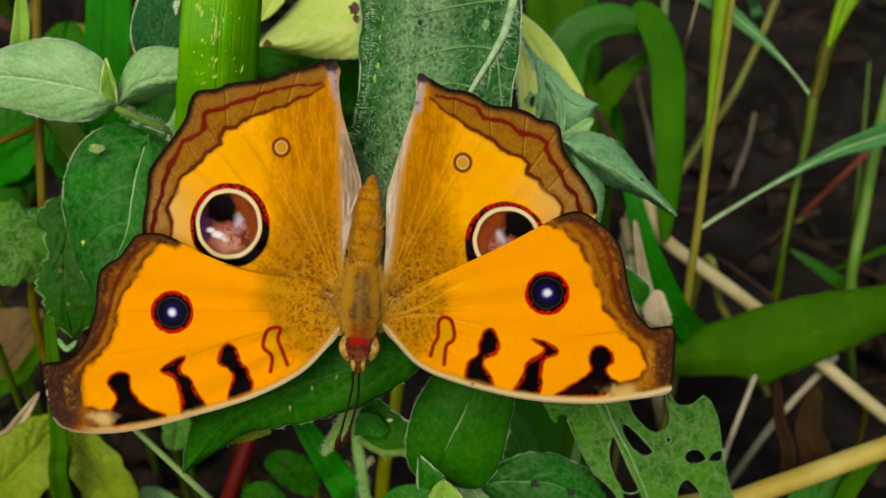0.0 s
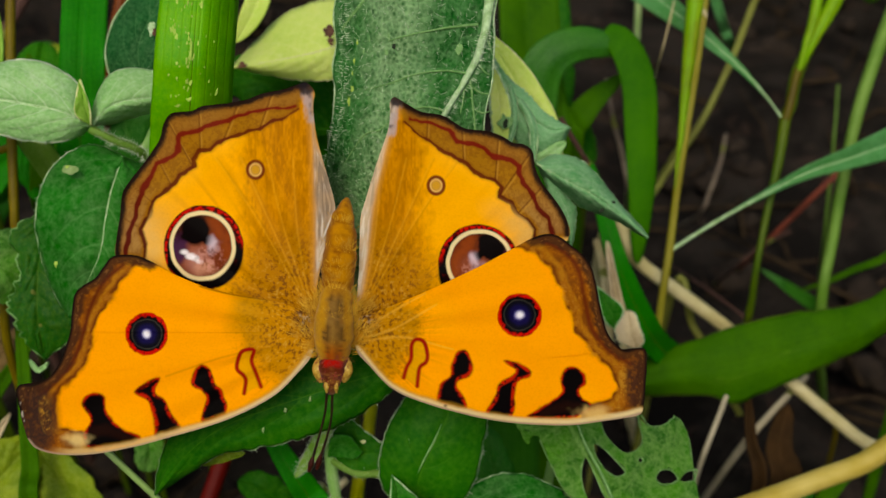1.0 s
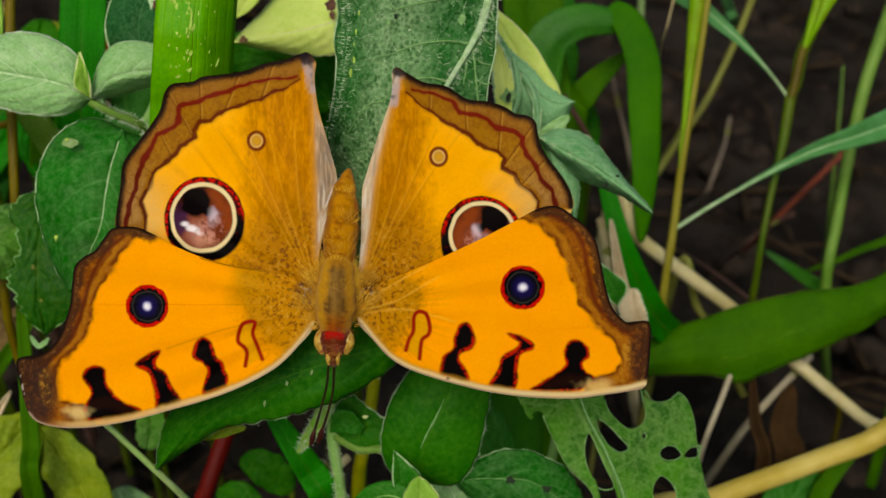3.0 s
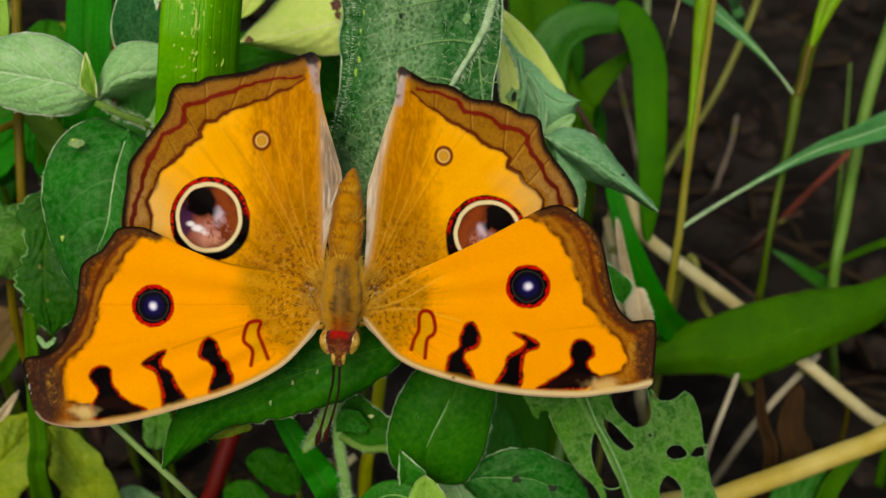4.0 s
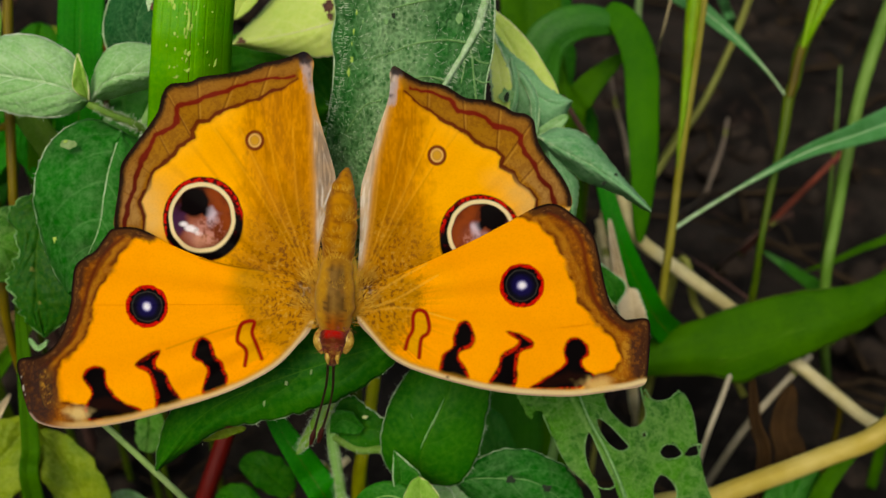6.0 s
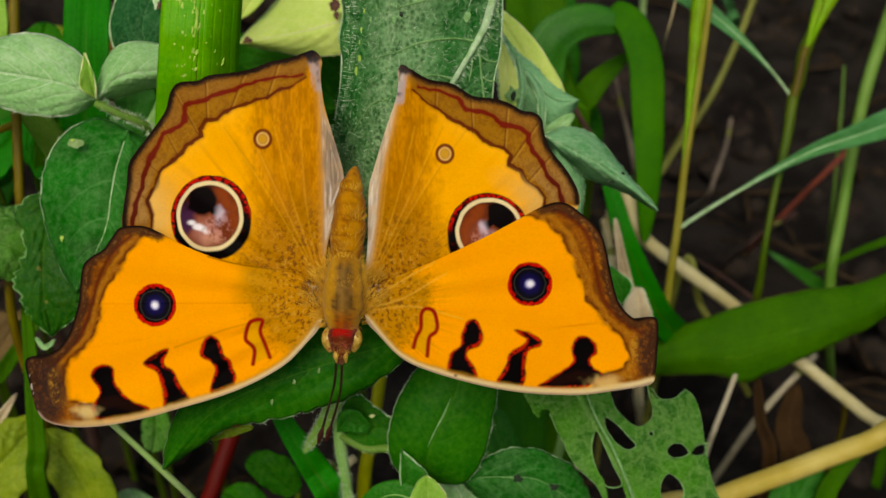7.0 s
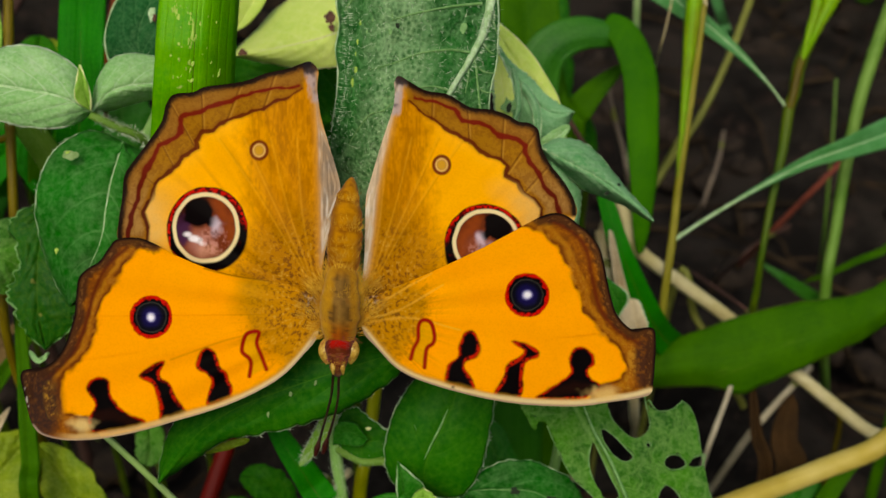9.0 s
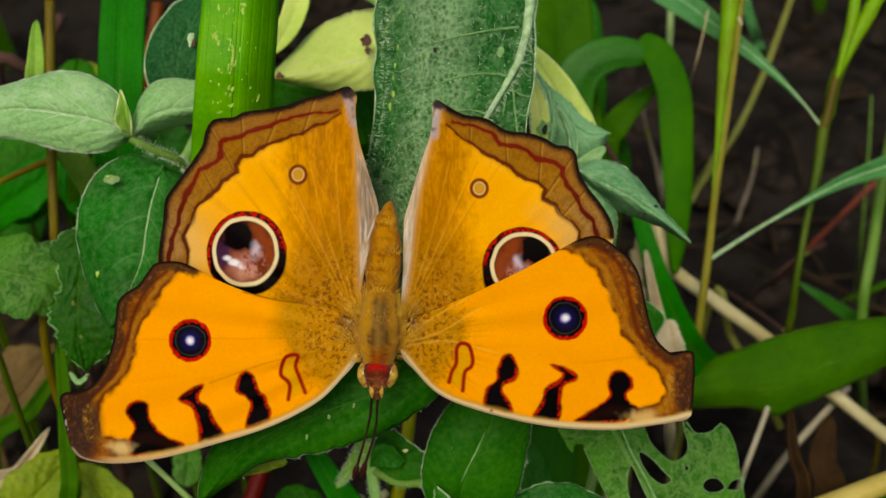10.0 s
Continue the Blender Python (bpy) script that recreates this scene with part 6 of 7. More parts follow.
def build_grasses():
    g = grass("grass_blade", "broad bright green grass blade with pale flecks", at(*root(440, 560)))
    broad = leaf("blade", g, G_BLADE, [root(440, 560), (410, 490, 90), (382, 390, 32), (376, 300, 12), (380, 190, 5.8), (384, 110, 3.4), (388, 40, 2.4), (402, -120, 3.4)], 68, 72, (0.02, 0.02), (160, 17), dl=1.0, dr=5.5, cup=1.0, ripple=0.3, wob=0.01, rib=S_GREEN, seed=41)
    rnd = np.random.RandomState(8)
    for k in range(60):
        v = rnd.uniform(-40, 138)
        u = 382 - 0.03 * v + rnd.randn() * 5 if k < 32 else (356 + rnd.randn() * 7 if k < 50 else rnd.uniform(330, 438))
        r = rnd.uniform(0.9, 2.2) * (1.9 if k % 4 == 0 else 1.0)
        blot(g, M_FLECK, *lie_on(broad, [(u, v)], 0.105)[0], r, r * rnd.uniform(1.0, 3.2), k, "fleck")

    g = grass("grass_blade", "broad dark green grass blade", at(*root(330, 520)))
    leaf("blade", g, G_VIVID, [root(330, 520), (250, 430, 85), (196, 330, 42), (190, 120, 34), (198, -120, 36)], 41, 41, (0.02, 0.02), (120, 11), cup=1.0, wob=0.01, rib=S_GREEN, seed=42)
    g = grass("grass_blade", "dark green grass blade half hidden behind leaves", at(*root(300, 540)))
    leaf("blade", g, G_BLADE_DK, [root(300, 540), (190, 430, 85), (130, 330, 44), (118, 210, 38), (96, 60, 38)], 30, 34, (0.05, 0.5), (120, 11), cup=0.8, wob=0.01, rib=S_GREEN, seed=43)
    g = grass("grass_blade", "pale green pointed grass blade", at(*root(320, 530)))
    leaf("blade", g, G_LIME, [root(320, 530), (240, 430, 80), (190, 340, 46), (130, 250, 34), (66, 160, 27), (38, 90, 23), (38, 40, 22), (38, -24, 23)], 25, 24, (0.3, 0.4), (130, 9), cup=0.6, wob=0.01, seed=44)
    g = grass("grass_stalk", "yellow-brown upright grass stalk", foot(72, 360, 30))
    stem("stalk", g, S_BRONZE, [foot(72, 360, 30), (84, 640, 36), (76, 380, 30), (68, 180, 29), (64, -60, 30)], [1.5, 1.4, 1.2, 1.1, 1.2], 110)
    stem("side_shoot", g, S_BRONZE, [(72, 222, 29), (30, 238, 31), (-40, 270, 34)], [0.9, 0.8, 0.7], 110)

    g = grass("grass_blade", "broad dark green grass blade reaching over straw", foot(1500, 560, 60))
    reach = leaf("blade", g, G_BLADE_DK, [(1100, 664, 62), (1210, 630, 60), (1350, 606, 59), (1460, 576, 59), (1568, 545, 59), (1760, 480, 64), foot_uv(1900, 560, 70)], 0, 0, (0.5, 1.4), (130, 17), dl=2.0, dr=1.5, cup=0.5, ripple=0.8, seed=45, margin=S_GREEN, fray=2.0,
         plus=[(1100, 664), (1200, 597), (1300, 560), (1400, 530), (1490, 514), (1568, 504), (1760, 450), foot_uv(1900, 560, 70)[:2]], minus=[(1100, 664), (1205, 664), (1300, 664), (1350, 678), (1395, 662), (1450, 640), (1568, 587), (1760, 510), foot_uv(1900, 560, 70)[:2]])
    for run in ([(1262, 656), (1330, 642), (1390, 618), (1440, 598)], [(1290, 648), (1320, 636), (1352, 632)], [(1400, 606), (1440, 592), (1500, 576)]):
        stem("streak", reach, G_STREAK, lie_on(reach, [tuple(q) for q in curve_pts(run, 12)], 0.05), [0.15, 0.7, 0.15], 40, 7, "paler streak along the blade", flat=0.3, lump=0.6, seed=len(run))
    g = grass("grass_blade", "arching bluish grass blade", foot(960, 260, 56))
    leaf("blade", g, G_ARCH, [foot_uv(970, 400, 60), (965, 330, 60), (985, 160, 57), (1010, 70, 55), (1070, 34, 55), (1150, 40, 56)], 52, 64, (0.05, 0.3), (130, 13), dl=0.8, dr=0.8, cup=0.3, ripple=0.8, wob=0.01, seed=46)
    leaf("blade", g, G_BLADE_MID, [(1118, 14, 56), (1156, 44, 55), (1180, 110, 55), (1184, 200, 55.5), (1185, 280, 56), (1182, 350, 57), (1176, 430, 59)], 30, 31, (0.2, 0.5), (120, 11), dl=0.6, dr=0.6, cup=0.3, wob=0.01, seed=47)
    g = grass("grass_blade", "upright dark green grass blade in shade", foot(1000, 300, 66))
    leaf("blade", g, G_BLADE_DK, [foot_uv(1010, 500, 66), (1000, 300, 66), (985, 100, 64), (975, -80, 64)], 50, 60, (0.02, 0.02), (120, 11), cup=1.4, wob=0.02, seed=48)
    g = grass("grass_blade", "broad green blade leaning over in shade", foot(1060, 300, 70))
    leaf("blade", g, G_BLADE_DK, [foot_uv(1040, 420, 70), (1046, 260, 66), (1078, 166, 64), (1152, 92, 64)], 64, 56, (0.05, 0.5), (110, 9), cup=0.8, wob=0.01, rib=S_GREEN, seed=49)
    g = grass("grass_blade", "narrow dark green blade crossing behind the wing", at(*root(1340, 640)))
    leaf("blade", g, G_VIVID, [root(1340, 640), (1262, 610, 76), (1206, 566, 56), (1150, 450, 48), (1120, 350, 48), (1095, 250, 49)], 28, 28, (0.05, 0.5), (110, 9), cup=0.8, wob=0.01, rib=S_GREEN, seed=50)

    g = grass("grass_stalk", "lime green upright grass stalk with a side blade", at(*root(1222, 652)))
    stem("stalk", g, S_SHEATH, [root(1222, 652), (1212, 628, 92), (1209, 590, 64), (1220, 500, 57), (1235, 400, 56), (1248, 300, 55), (1264, 200, 54.6), (1280, 100, 54.4), (1294, 0, 54.2), (1308, -100, 54.2)], [0.9, 1.0, 1.15, 1.2, 1.25, 1.3, 1.2, 1.15, 1.1, 1.1], 110, label="tan and olive grass stalk")
    stem("sheath", g, S_LIME, [(1244, 318, 54.9), (1248, 262, 54.4), (1256, 200, 54.0), (1266, 100, 53.8), (1277, 0, 53.4), (1290, -100, 53.4)], [0.2, 0.7, 1.25, 1.75, 2.4, 2.8], 110, label="lime green leaf sheath wrapped round the stalk")
    stem("collar", g, S_STRAW_PALE, [(1290, -14, 53.6), (1296, -24, 53.4), (1303, -12, 53.6)], [0.3, 0.7, 0.3], 20, 7, "pale torn collar of the sheath")
    leaf("blade", g, G_BLADE_BL, [(1240, 404, 56), (1310, 360, 57), (1390, 314, 57), (1480, 268, 58), (1568, 238, 59), (1700, 190, 62)], 32, 30, (2.2, 0.1), (110, 9), cup=1.4, ripple=0.2, wob=0.01, rib=M_RIM, rib_w=0.6, seed=51)
    g = grass("grass_stalk", "green upright grass stalk with a narrow side blade", at(*root(1354, 654)))
    SWAYING.append((g, 1.0))
    stem("stalk", g, S_GREEN, [root(1354, 654), (1358, 622, 90), (1370, 540, 68), (1378, 500, 64), (1385, 450, 61), (1394, 400, 60), (1404, 350, 60), (1427, 250, 60), (1440, 170, 60), (1449, 150, 60), (1457, 105, 60), (1466, 78, 60), (1484, 40, 60), (1504, 0, 60), (1530, -50, 60), (1560, -120, 60)],
         [1.2, 1.2, 1.3, 1.4, 1.5, 1.65, 1.65, 1.55, 1.3, 1.15, 1.0, 1.1, 1.6, 1.9, 1.8, 1.6], 130)
    stem("joint", g, S_UMBER, [(1440, 172, 59.6), (1448, 146, 59.4), (1457, 105, 59.3), (1464, 82, 59.3)], [1.2, 1.3, 1.2, 1.2], 40, label="brownish joint of the stalk")
    stem("sheath", g, S_LIME, [(1461, 92, 59.2), (1482, 44, 59.0), (1506, 0, 58.8), (1534, -50, 58.8), (1566, -120, 58.8)], [0.6, 1.7, 2.3, 2.2, 1.8], 110, label="lime green leaf sheath")
    stem("sheath", g, S_LIME, [(1464, 86, 59.0), (1477, 40, 58.5), (1489, 0, 58.2), (1499, -50, 58.2), (1508, -130, 58.2)], [0.5, 1.3, 1.6, 1.5, 1.2], 110, label="lime green young blade")
    leaf("blade", g, G_BLADE_BL, [(1434, 170, 60), (1400, 125, 60), (1350, 72, 60), (1290, 20, 61), (1200, -50, 63), (1090, -130, 66)], 30, 26, (1.5, 0.25), (110, 9), cup=0.8, ripple=0.2, wob=0.01, rib=M_RIM, rib_w=0.4, seed=52)
    g = grass("grass_blade", "thin bluish blade hanging in shade", at(*root(1352, 60)))
    leaf("blade", g, G_BLADE_BL, [root(1352, 60), (1346, 40, 110), (1334, 10, 90), (1316, -50, 84), (1296, -130, 84)], 9, 9, (0.5, 0.2), (50, 7), cup=0.5, wob=0.02, seed=60)
    g = grass("grass_stalk", "pale upright grass stalk", at(*root(1508, 690)))
    SWAYING.append((g, 0.5))
    stem("stalk", g, S_FADED, [root(1508, 690), (1506, 650, 96), (1502, 570, 76), (1508, 480, 72), (1526, 390, 72), (1541, 300, 72), (1558, 220, 72), (1578, 140, 72), (1602, 70, 72), (1640, -30, 72), (1690, -140, 72)], [1.4, 1.5, 1.6, 1.6, 1.6, 1.7, 1.9, 2.2, 2.4], 110)
    g = grass("grass_stalk", "thin olive grass stalk leaning", foot(1200, 400, 84))
    stem("stalk", g, S_OLIVE, [foot(1130, 560, 92), (1150, 420, 90), (1215, 290, 86), (1290, 180, 84), (1340, 80, 84), (1384, -30, 86), (1420, -130, 88)], [0.9, 1.0, 1.1, 1.15, 1.2, 1.25, 1.2], 110)
    g = grass("grass_stalk", "pale thin grass stalk behind the arched blade", at(*root(1158, 400)))
    stem("stalk", g, S_PALE, [root(1158, 400), (1160, 330, 92), (1166, 200, 80), (1174, 60, 78), (1184, -130, 80)], [1.2, 1.2, 1.2, 1.1], 110)
    g = grass("grass_stalk", "thin olive grass stalk in shade", at(*root(1490, 480)))
    stem("stalk", g, S_FADED, [root(1500, 470), (1510, 400, 124), (1524, 270, 112), (1532, 190, 110), (1538, 110, 110)], [0.7, 0.7, 0.7, 0.4], 110)
    g = grass("grass_stalk", "yellow-green upright grass stalk", foot(690, 860, 48))
    stem("stalk", g, S_YEL, [foot(680, 920, 52), (676, 900, 50), (694, 760, 46), (708, 640, 46), (720, 520, 48)], [1.9, 1.9, 1.9, 1.7, 1.5], 110)
    g = grass("grass_stalk", "dark red upright plant stalk", at(*root(300, 1130)))
    stem("stalk", g, S_RED, [root(300, 1130), (372, 960, 50), (405, 882, 45), (440, 780, 44), (470, 690, 44)], [2.6, 2.6, 2.5, 2.2], 110)
    g = grass("grass_stalk", "pale thin green stalk leaning beside leaves", at(*root(600, 1096)))
    stem("stalk", g, S_PALE, [root(600, 1096), (470, 975, 40), (400, 910, 20), (340, 854, 13), (262, 781, 11), (200, 723, 12), (150, 676, 14)], [1.4, 1.1, 0.9, 0.85, 0.75, 0.7, 0.6], 160)
    g = grass("grass_blade", "green grass blade under the wing", foot(560, 860, 30))
    leaf("blade", g, G_VIVID, [root(760, 1080), (640, 910, 36), (590, 836, 29), (546, 770, 28), (500, 690, 29)], 34, 40, (0.05, 0.5), (110, 9), cup=0.8, wob=0.01, rib=S_GREEN, seed=53)
    g = grass("grass_blade", "dark green upright grass blade", foot(100, 860, 34))
    leaf("blade", g, G_BLADE_DK, [foot_uv(118, 960, 36), (116, 900, 34), (104, 780, 32), (92, 620, 32), (80, 480, 34)], 22, 24, (0.02, 0.4), (110, 9), cup=0.6, wob=0.01, seed=54)
    g = grass("grass_blade", "green grass blade leaning low", foot(20, 640, 48))
    leaf("blade", g, G_BLADE_DK, [foot_uv(-60, 800, 52), (-30, 760, 50), (40, 660, 46), (110, 560, 46), (150, 500, 48)], 22, 24, (0.05, 0.5), (110, 9), cup=0.8, wob=0.01, rib=S_GREEN, seed=55)
    g = grass("grass_blade", "brownish dry grass blade", foot(20, 600, 56))
    leaf("blade", g, G_TAN, [foot_uv(-60, 760, 60), (-30, 720, 58), (30, 600, 54), (90, 540, 54)], 30, 34, (0.05, 0.5), (110, 9), cup=0.8, seed=56)
    g = grass("grass_blade", "short green grass blade near straw", foot(1500, 860, 60))
    leaf("blade", g, G_BLADE_DK, [foot_uv(1470, 1000, 64), (1480, 920, 62), (1520, 840, 60), (1600, 760, 60)], 26, 30, (0.05, 0.5), (110, 9), cup=0.8, seed=57)
    g = grass("grass_blade", "dark green blade behind the pale stalk", foot(1560, 450, 80))
    leaf("blade", g, G_BLADE_DK, [(1470, 478, 86), (1520, 462, 84), (1600, 430, 82), (1700, 420, 84), foot_uv(1720, 560, 86)], 10, 10, (0.4, 0.1), (40, 7), cup=0.5, seed=58)
    g = grass("grass_blade", "faint bluish blade in deep shade", at(*root(1536, 566)))
    leaf("blade", g, G_ARCH, [root(1536, 566), (1508, 518, 114), (1450, 476, 106), (1396, 440, 106)], 13, 13, (0.2, 0.6), (30, 7), cup=0.5, seed=59)


def foot_uv(u, v, d):
    """Where a blade enters the ground, below a place on the sheet, as u, v, d."""
    p = foot(u, v, d) * 1000
    # undo the lean of the sheet
    z = p.z - 110
    y, dd = p.y * ST + z * CT, p.y * CT - z * ST
    k = 1 + dd / STAND
    return (784 + p.x * 20 / k, 441 - y * 20 / k, dd)


# ---- low leaves and litter ----
def low_plant(label, mat, mid, wl, wr, prof=(0.45, 0.5), seed=1, stalk=S_GREEN, **kw):
    w = thing("seedling", foot(*mid[0]), label, "weed", "low seedlings")
    stem("stem", w, stalk, [foot(*mid[0]), mid[0]], [1.2, 0.8], 110)
    leaf("leaf", w, mat, mid, wl, wr, prof, (60, 21), seed=seed, quilt=0.35, wob=0.1, **kw)
    return w


def build_low():
    low_plant("yellow-green spotted leaf near the soil", G_OLD, [(-40, 900, 40), (10, 850, 36), (60, 800, 36), (110, 740, 38)], 60, 66, seed=61, cup=1.2)
    low_plant("yellow-green leaf near the soil", G_OLD, [(230, 960, 40), (200, 880, 38), (160, 810, 37), (118, 760, 38)], 50, 46, seed=62, cup=1.0)
    low_plant("light green leaf half hidden behind the wing", G_EATEN, [(-80, 410, 27), (0, 425, 25), (60, 440, 25), (110, 470, 27)], 70, 74, (0.3, 0.35), 63, cup=1.4, dl=3)
    low_plant("small pale leaf in shade", G_PALE, [(310, 980, 50), (280, 910, 48), (250, 866, 48)], 44, 44, seed=64)
    low_plant("small dark leaf in shade", G_DARK, [(560, 870, 44), (510, 830, 42), (470, 815, 43)], 30, 34, seed=66)
    low_plant("small dark leaf in shade", G_DARK, [(500, 950, 44), (470, 890, 43), (430, 870, 44)], 34, 34, seed=67)
    low_plant("small green leaf near the soil", G_MID, [(880, 960, 44), (860, 900, 43), (890, 840, 44)], 40, 40, seed=68)
    low_plant("small dark green leaf in shade", G_MID, [(940, 880, 60), (920, 800, 58), (900, 720, 58)], 36, 36, seed=69)
    low_plant("pale round leaf near the soil", G_PALE, [(860, 930, 30), (840, 870, 29), (800, 850, 29)], 34, 34, seed=70)
    low_plant("green leaf low behind straw", G_MID, [(1420, 1000, 64), (1440, 900, 62), (1480, 820, 62)], 50, 50, seed=71)
    low_plant("tan withered leaf low behind the wing", G_TAN, [(-60, 660, 70), (0, 620, 68), (70, 560, 68)], 60, 50, seed=72)
    low_plant("green leaf in deep shade", G_MID, [(60, 150, 80), (100, 96, 78), (142, 44, 78)], 34, 34, seed=73)

    low_plant("small light green leaf under the wing", G_EATEN, [(310, 715, 44), (312, 760, 42), (306, 796, 42)], 26, 24, (0.45, 0.35), 98, cup=0.6)
    low_plant("green leaf in shade below the pale leaf", G_VIVID, [(-80, 340, 62), (0, 292, 56), (50, 256, 55), (96, 214, 56)], 46, 40, (0.4, 0.4), 97, cup=0.8)
    low_plant("rounded green leaf hanging behind the bronze stalk", G_VIVID, [(150, 150, 46), (112, 205, 40), (104, 255, 39), (128, 326, 40)], 34, 30, (0.25, 0.4), 96, cup=0.6)
    low_plant("dark green leaf in shade behind the yellow leaf", G_DARK, [(640, 190, 46), (560, 130, 44), (480, 100, 44), (420, 110, 46)], 50, 50, seed=74)
    low_plant("dark green leaf in deep shade", G_MID, [(330, 300, 66), (270, 200, 64), (260, 100, 64)], 60, 60, seed=75)
    low_plant("dark green leaf in deep shade", G_DARK, [(40, 330, 62), (20, 250, 60), (60, 170, 60)], 60, 60, seed=76)
    low_plant("dark green leaf behind the upright blade", G_DARK, [(1090, 260, 76), (1040, 200, 74), (1010, 120, 74)], 50, 50, seed=78)

    low_plant("broad dark green leaf in shade under the yellow leaf", G_DARK, [(660, 360, 60), (640, 230, 52), (600, 130, 48), (540, 10, 48)], 110, 80, (0.4, 0.25), 91, cup=0.6)
    low_plant("broad green leaf in shade among stalks", G_DARK, [(140, 330, 70), (122, 210, 60), (112, 110, 56), (122, 40, 57)], 52, 56, (0.4, 0.4), 92, cup=0.8)
    low_plant("yellow-green leaf in shade among stalks", G_OLD, [(230, 260, 78), (200, 150, 72), (160, 86, 70), (136, 44, 71)], 30, 34, (0.4, 0.5), 93, cup=0.8)
    low_plant("broad green leaf in shade behind the arched blade", G_DARK, [(1010, 380, 96), (1006, 240, 88), (1000, 100, 84), (1000, -80, 86)], 66, 60, (0.4, 0.2), 94, cup=0.8)
    low_plant("green leaf in shade behind the yellow stalk", G_MID, [(-40, 420, 80), (0, 330, 74), (20, 240, 72), (30, 120, 74)], 70, 70, (0.4, 0.3), 95, cup=0.8)

    def straw(label, mat, pts, widths, seed):
        s = thing("dry_straw", at(*pts[0]) if not isinstance(pts[0], Vector) else pts[0], label, "straw", "dry straws")
        stem("stalk", s, mat, pts, widths, 110, 10, seed=seed, lump=0.1)
        c = curve_pts(world_pts(pts), 50)
        for k in (5, 45):
            part("node", *tube_mesh(c[k:k + 3], np.array([0.9, 1.12, 0.9]) * np.interp(k / 49, np.linspace(0, 1, len(widths)), widths) / 2000, 9), S_OLIVE, s, "darker joint ring")

    straw("pale broken straw lying among grass", S_HAY, [foot(1120, 300, 70), (1120, 370, 66), (1180, 428, 62), (1330, 540, 66), (1450, 640, 66), (1568, 738, 60), (1700, 850, 58), foot(1760, 900, 58)], [1.9, 2.0, 2.0, 2.1, 2.0, 2.0, 1.8], 1)
    straw("thick yellow straw lying low", S_STRAW, [foot(1080, 1000, 42), (1130, 960, 42), (1310, 884, 42), (1440, 838, 43), (1568, 792, 43), (1760, 730, 44), foot(1860, 780, 46)], [2.4, 2.6, 2.8, 2.9, 2.9, 2.6], 2)
    straw("thin pale straw standing aslant", S_GREY_STRAW, [at(*root(1256, 900)), (1266, 868, 80), (1288, 790, 62), (1332, 676, 60), (1372, 560, 64)], [0.7, 0.7, 0.8, 0.75, 0.7], 3)
    straw("thin pale straw leaning", S_GREY_STRAW, [at(*root(1278, 872)), (1306, 834, 90), (1370, 748, 70), (1428, 684, 68), (1480, 630, 70)], [1.2, 1.2, 1.2, 1.2, 1.0], 4)
    straw("thin grey straw in shade", S_TWIG, [at(*root(1216, 424)), (1260, 450, 104), (1300, 476, 92), (1360, 520, 86), (1420, 570, 86)], [0.6, 0.6, 0.6, 0.5], 5)
    straw("bleached straw behind the wing", S_STRAW_PALE, [at(*root(1140, 600)), (1134, 590, 80), (1128, 570, 60), (1122, 500, 58), (1114, 440, 60), (1104, 390, 64)], [1.4, 1.4, 1.4, 1.2], 6)
    straw("bleached straw beside the wing", S_STRAW_PALE, [at(1166, 750, 129), (1165, 725, 80), (1163, 700, 60), (1160, 640, 54), (1150, 540, 55), (1140, 440, 58), (1128, 385, 60)], [1.0, 1.0, 1.6, 1.4], 7)
    straw("pinkish pale straw behind the arched blade", S_ASH, [at(*root(1180, 400)), (1166, 330, 90), (1150, 240, 78), (1132, 170, 76), (1122, 100, 76)], [1.0, 1.0, 1.0, 0.8], 16)
    straw("thin brown twig beside the pointed leaf", S_TWIG, [at(*root(1150, 370)), (1118, 310, 70), (1090, 255, 58), (1060, 205, 54), (1040, 170, 54)], [1.0, 1.0, 0.8], 17)
    straw("thin grey straw leaning in shade", S_OLIVE, [at(*root(1160, 350)), (1205, 290, 110), (1240, 240, 94), (1268, 190, 94)], [0.8, 0.9, 0.8], 18)
    straw("fine pale grass awn", S_STRAW_PALE, [at(*root(1196, 180)), (1202, 130, 100), (1212, 84, 66), (1226, 34, 58), (1244, -40, 58)], [0.2, 0.2, 0.25, 0.25], 19)
    straw("pale green sliver of a dry stalk", S_PALE, [at(*root(1178, 360)), (1176, 300, 76), (1168, 262, 62), (1160, 210, 60)], [1.4, 1.4, 1.4, 0.7], 20)
    straw("dull rosy twig in shade", S_ROSY, [at(*root(1350, 448)), (1400, 400, 120), (1460, 342, 106), (1520, 284, 100), (1600, 206, 102)], [1.0, 1.1, 1.1, 1.0], 8)
    straw("crooked grey twig in shade", S_ASH, [at(*root(1236, 372)), (1285, 345, 146), (1305, 305, 141), (1325, 250, 142), (1335, 200, 144)], [0.7, 0.8, 0.9, 0.8, 0.6], 9)
    straw("brown leaning twig in shade", S_TWIG, [at(*root(1310, 470)), (1350, 440, 118), (1390, 405, 112), (1450, 372, 110)], [0.8, 0.8, 0.7], 10)
    straw("bent olive straw in shade", S_OLIVE, [foot(1230, 460, 80), (1240, 480, 74), (1275, 540, 72), (1310, 600, 72), (1360, 700, 74)], [1.4, 1.4, 1.3, 1.2], 11)
    straw("dry pinkish straw low under leaves", S_STRAW_PALE, [foot(590, 900, 36), (600, 880, 34), (632, 838, 32), (660, 812, 33)], [1.3, 1.3, 1.0], 12)
    straw("thin brown twig in deep shade", S_UMBER, [foot(1520, 800, 90), (1530, 740, 84), (1500, 680, 84), (1470, 640, 86)], [1.0, 0.9, 0.8], 13)
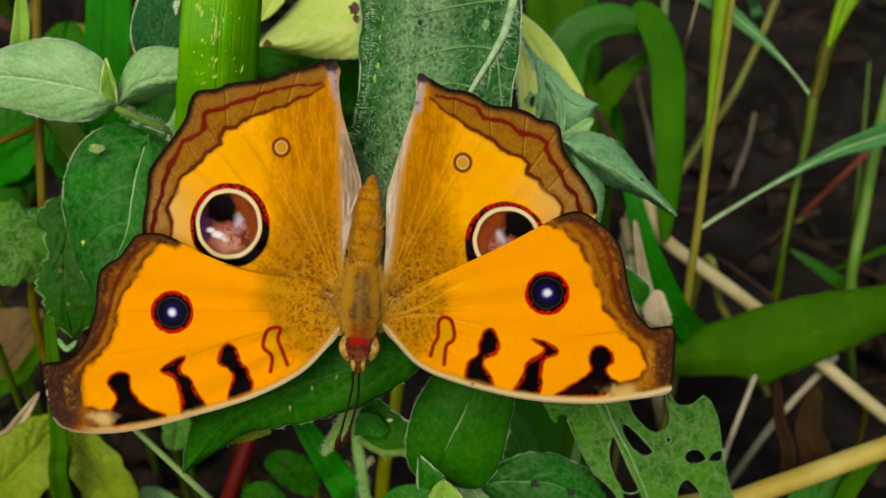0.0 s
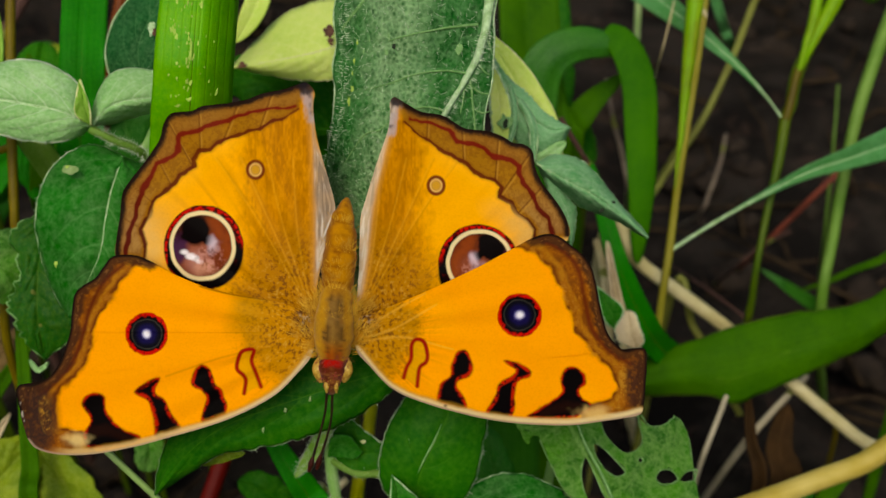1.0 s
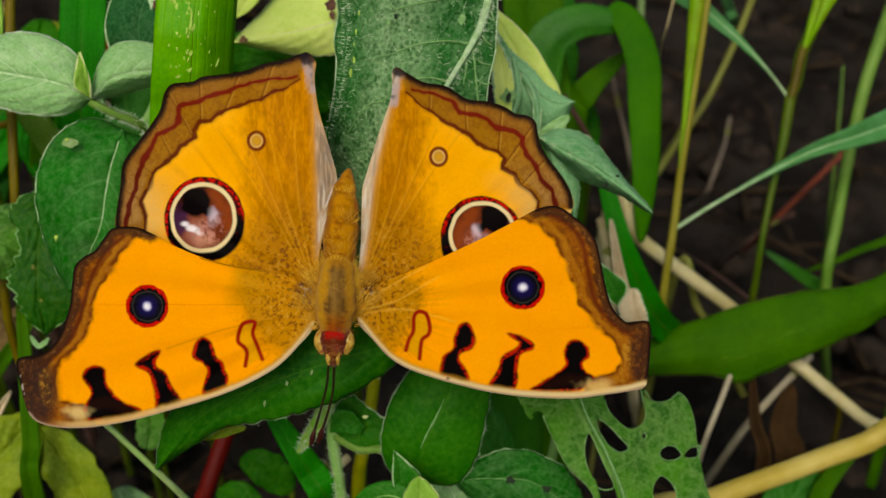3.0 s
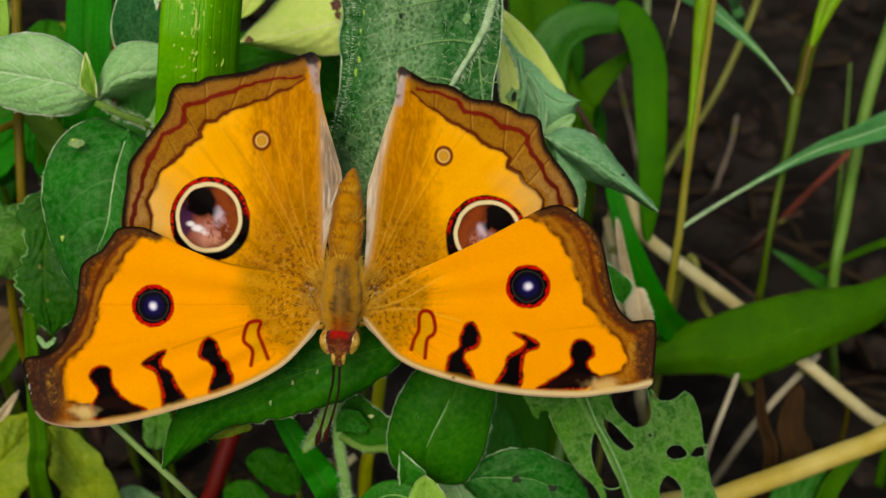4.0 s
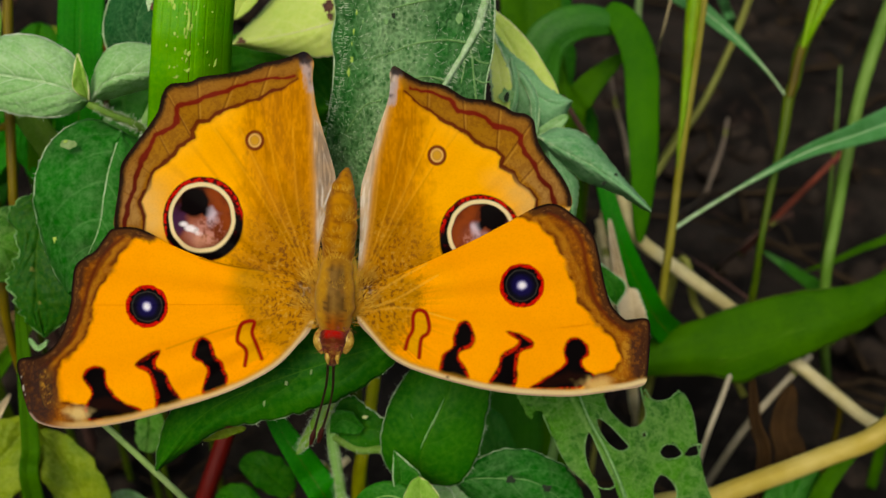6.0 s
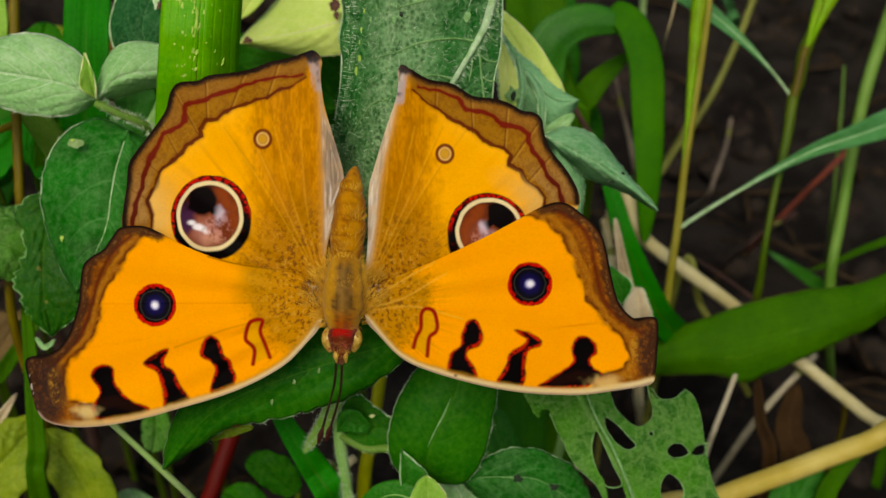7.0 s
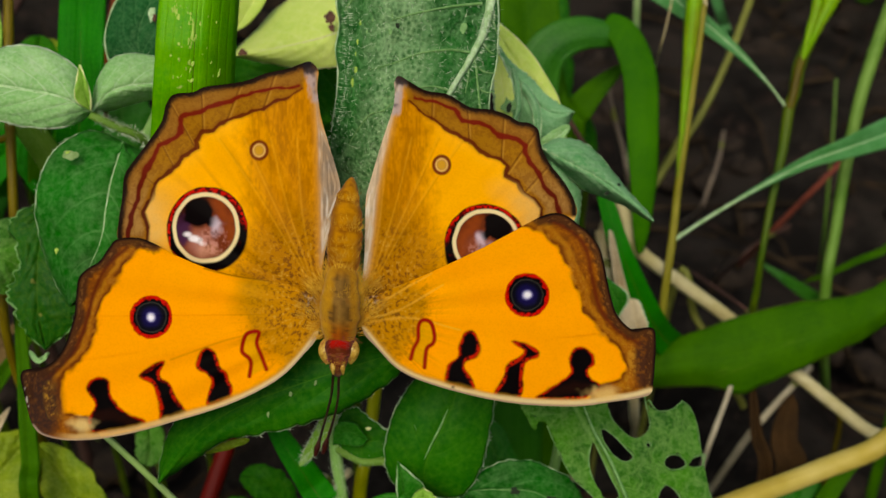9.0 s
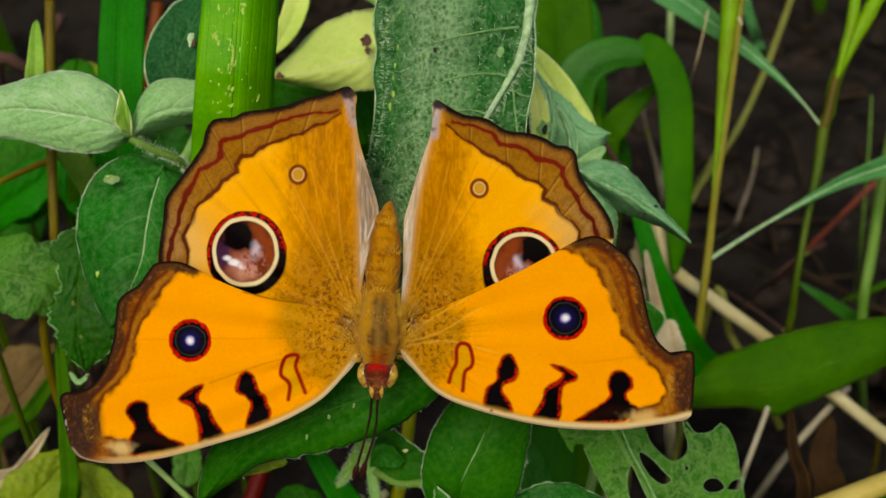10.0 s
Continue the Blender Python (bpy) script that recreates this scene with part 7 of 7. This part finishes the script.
    straw("brown twig among leaves", S_TWIG, [foot(20, 130, 70), (-10, 130, 64), (40, 50, 60), (90, -40, 62)], [2.2, 2.2, 1.8], 14)
    straw("brown twig behind the broad blade", S_RUST, [at(*root(262, 430)), (240, 300, 90), (230, 180, 62), (238, 84, 54), (262, -60, 54)], [2.0, 2.0, 1.9, 1.6], 15)

    d = thing("dry_leaf", foot(20, 800, 44), "curled pale dry leaf on the litter", "dead leaf")
    leaf("blade", d, G_DRY, [foot_uv(-60, 900, 46), (-40, 850, 42), (20, 770, 38), (70, 694, 38)], 36, 32, (0.2, 0.7), (60, 11), cup=2.0, seed=81)
    d = thing("dry_leaf", foot(1150, 560, 46), "bleached torn dry sheath behind the wing", "dead leaf")
    leaf("blade", d, G_DRY, [root(1190, 600), (1180, 596, 70), (1174, 586, 45), (1146, 520, 42), (1132, 450, 43), (1122, 390, 46)], 12, 14, (0.05, 0.4), (110, 9), cup=1.0, wob=0.1, seed=84)
    leaf("blade", d, G_DRY, [(1176, 582, 40), (1166, 556, 39.5), (1160, 514, 40)], 0, 0, (0.4, 0.5), (40, 11), cup=0.9, seed=85, fray=3.0, margin=M_DOWN, rim_r=0.00008,
         plus=[(1176, 582), (1146, 570), (1137, 548), (1150, 526), (1160, 514)], minus=[(1176, 582), (1188, 568), (1182, 545), (1172, 518), (1160, 514)])
    bed = [(u, v, root(u, v)[2] - 4) for u, v in ((1316, 196), (1345, 182), (1380, 170))]
    d = thing("dry_leaf", at(*bed[0]), "small reddish brown dead leaf on the soil", "dead leaf")
    leaf("blade", d, G_BROWN, bed, 15, 15, (0.4, 0.4), (30, 9), cup=0.5, wob=0.15, seed=86)
    d = thing("dry_leaf", foot(1400, 800, 84), "brown dry leaf hanging in shade", "dead leaf")
    leaf("blade", d, G_BROWN, [foot_uv(1400, 900, 64), (1392, 840, 62), (1380, 750, 61), (1374, 660, 62)], 14, 16, (0.2, 0.4), (34, 9), cup=1.5, seed=82)
    d = thing("dry_leaf", foot(1480, 830, 88), "brown dry leaf among straw", "dead leaf")
    leaf("blade", d, G_BROWN, [foot_uv(1450, 900, 68), (1440, 840, 66), (1430, 760, 65), (1446, 680, 66)], 34, 36, (0.2, 0.4), (34, 9), cup=1.5, seed=83)


# ---- grass added all round, out of view, to keep low light off the soil ----
def build_shade_grass():
    rnd = np.random.RandomState(11)
    vs, fs = [], []
    for k in range(2300):
        a, q = rnd.uniform(-0.35, math.pi + 0.35), rnd.uniform(0.0, 1.0)
        x, y = math.cos(a) * (0.16 + 0.45 * q), 0.02 + math.sin(a) * (0.5 + 0.4 * q)
        if k >= 1500:
            a, r = rnd.uniform(math.pi + 0.2, 2 * math.pi - 0.2), 0.3 + 0.35 * q
            x, y = math.cos(a) * r, math.sin(a) * r - 0.02
        h, w, lean = rnd.uniform(0.10, 0.26), rnd.uniform(0.002, 0.005), rnd.randn(2) * 0.04
        t = rnd.uniform(0, math.pi)
        e = np.array([math.cos(t), math.sin(t), 0]) * w
        m = len(vs)
        for j in range(5):
            f = j / 4
            c = np.array([x + lean[0] * f * f, y + lean[1] * f * f, h * (f - 0.15 * f * f) - 0.003])
            vs += [c - e * (1 - f * 0.95), c + e * (1 - f * 0.95)]
        fs += [(m + 2 * j, m + 2 * j + 1, m + 2 * j + 3, m + 2 * j + 2) for j in range(4)]
    tagged(new("shade_grass", mesh_data("shade_grass", vs, fs, G_BLADE_DK)), "unseen green grass added around to block low light", "grass", kind="stuff")


build_shade_grass()
build_broad_weed()
build_downy_weed()
build_eaten_weed()
build_blue_weed()
build_grasses()
build_low()


# ---- what moves: the butterfly lowers one forewing slowly, and two grass stalks lean a little in the air ----
def motions():
    lean = ((0.0, 0.0), (0.5, 0.1), (1.0, 0.2), (2.5, 0.2), (4.0, 0.2), (5.5, 0.3), (7.0, 0.22), (8.0, 0.5), (8.5, 0.32), (9.0, 0.42), (10.0, 0.3))
    for ob, k in SWAYING:
        x, y, z = ob.location
        walk(ob, [(t, pose(x, y, z, 0, a * k, 0)) for t, a in lean])
    sink = ((0.0, 0.0), (0.5, 0.55), (1.0, 1.6), (2.5, 1.6), (4.0, 1.6), (4.5, 2.0), (5.5, 2.2), (7.0, 2.4), (8.0, 2.7), (8.5, 3.0), (9.0, 2.7), (9.5, 1.9), (10.0, 1.6))
    walk(MOVING["forewing"], [(t, pose(0, 0, 0, 0, -a * ST, -a * CT)) for t, a in sink])


motions()
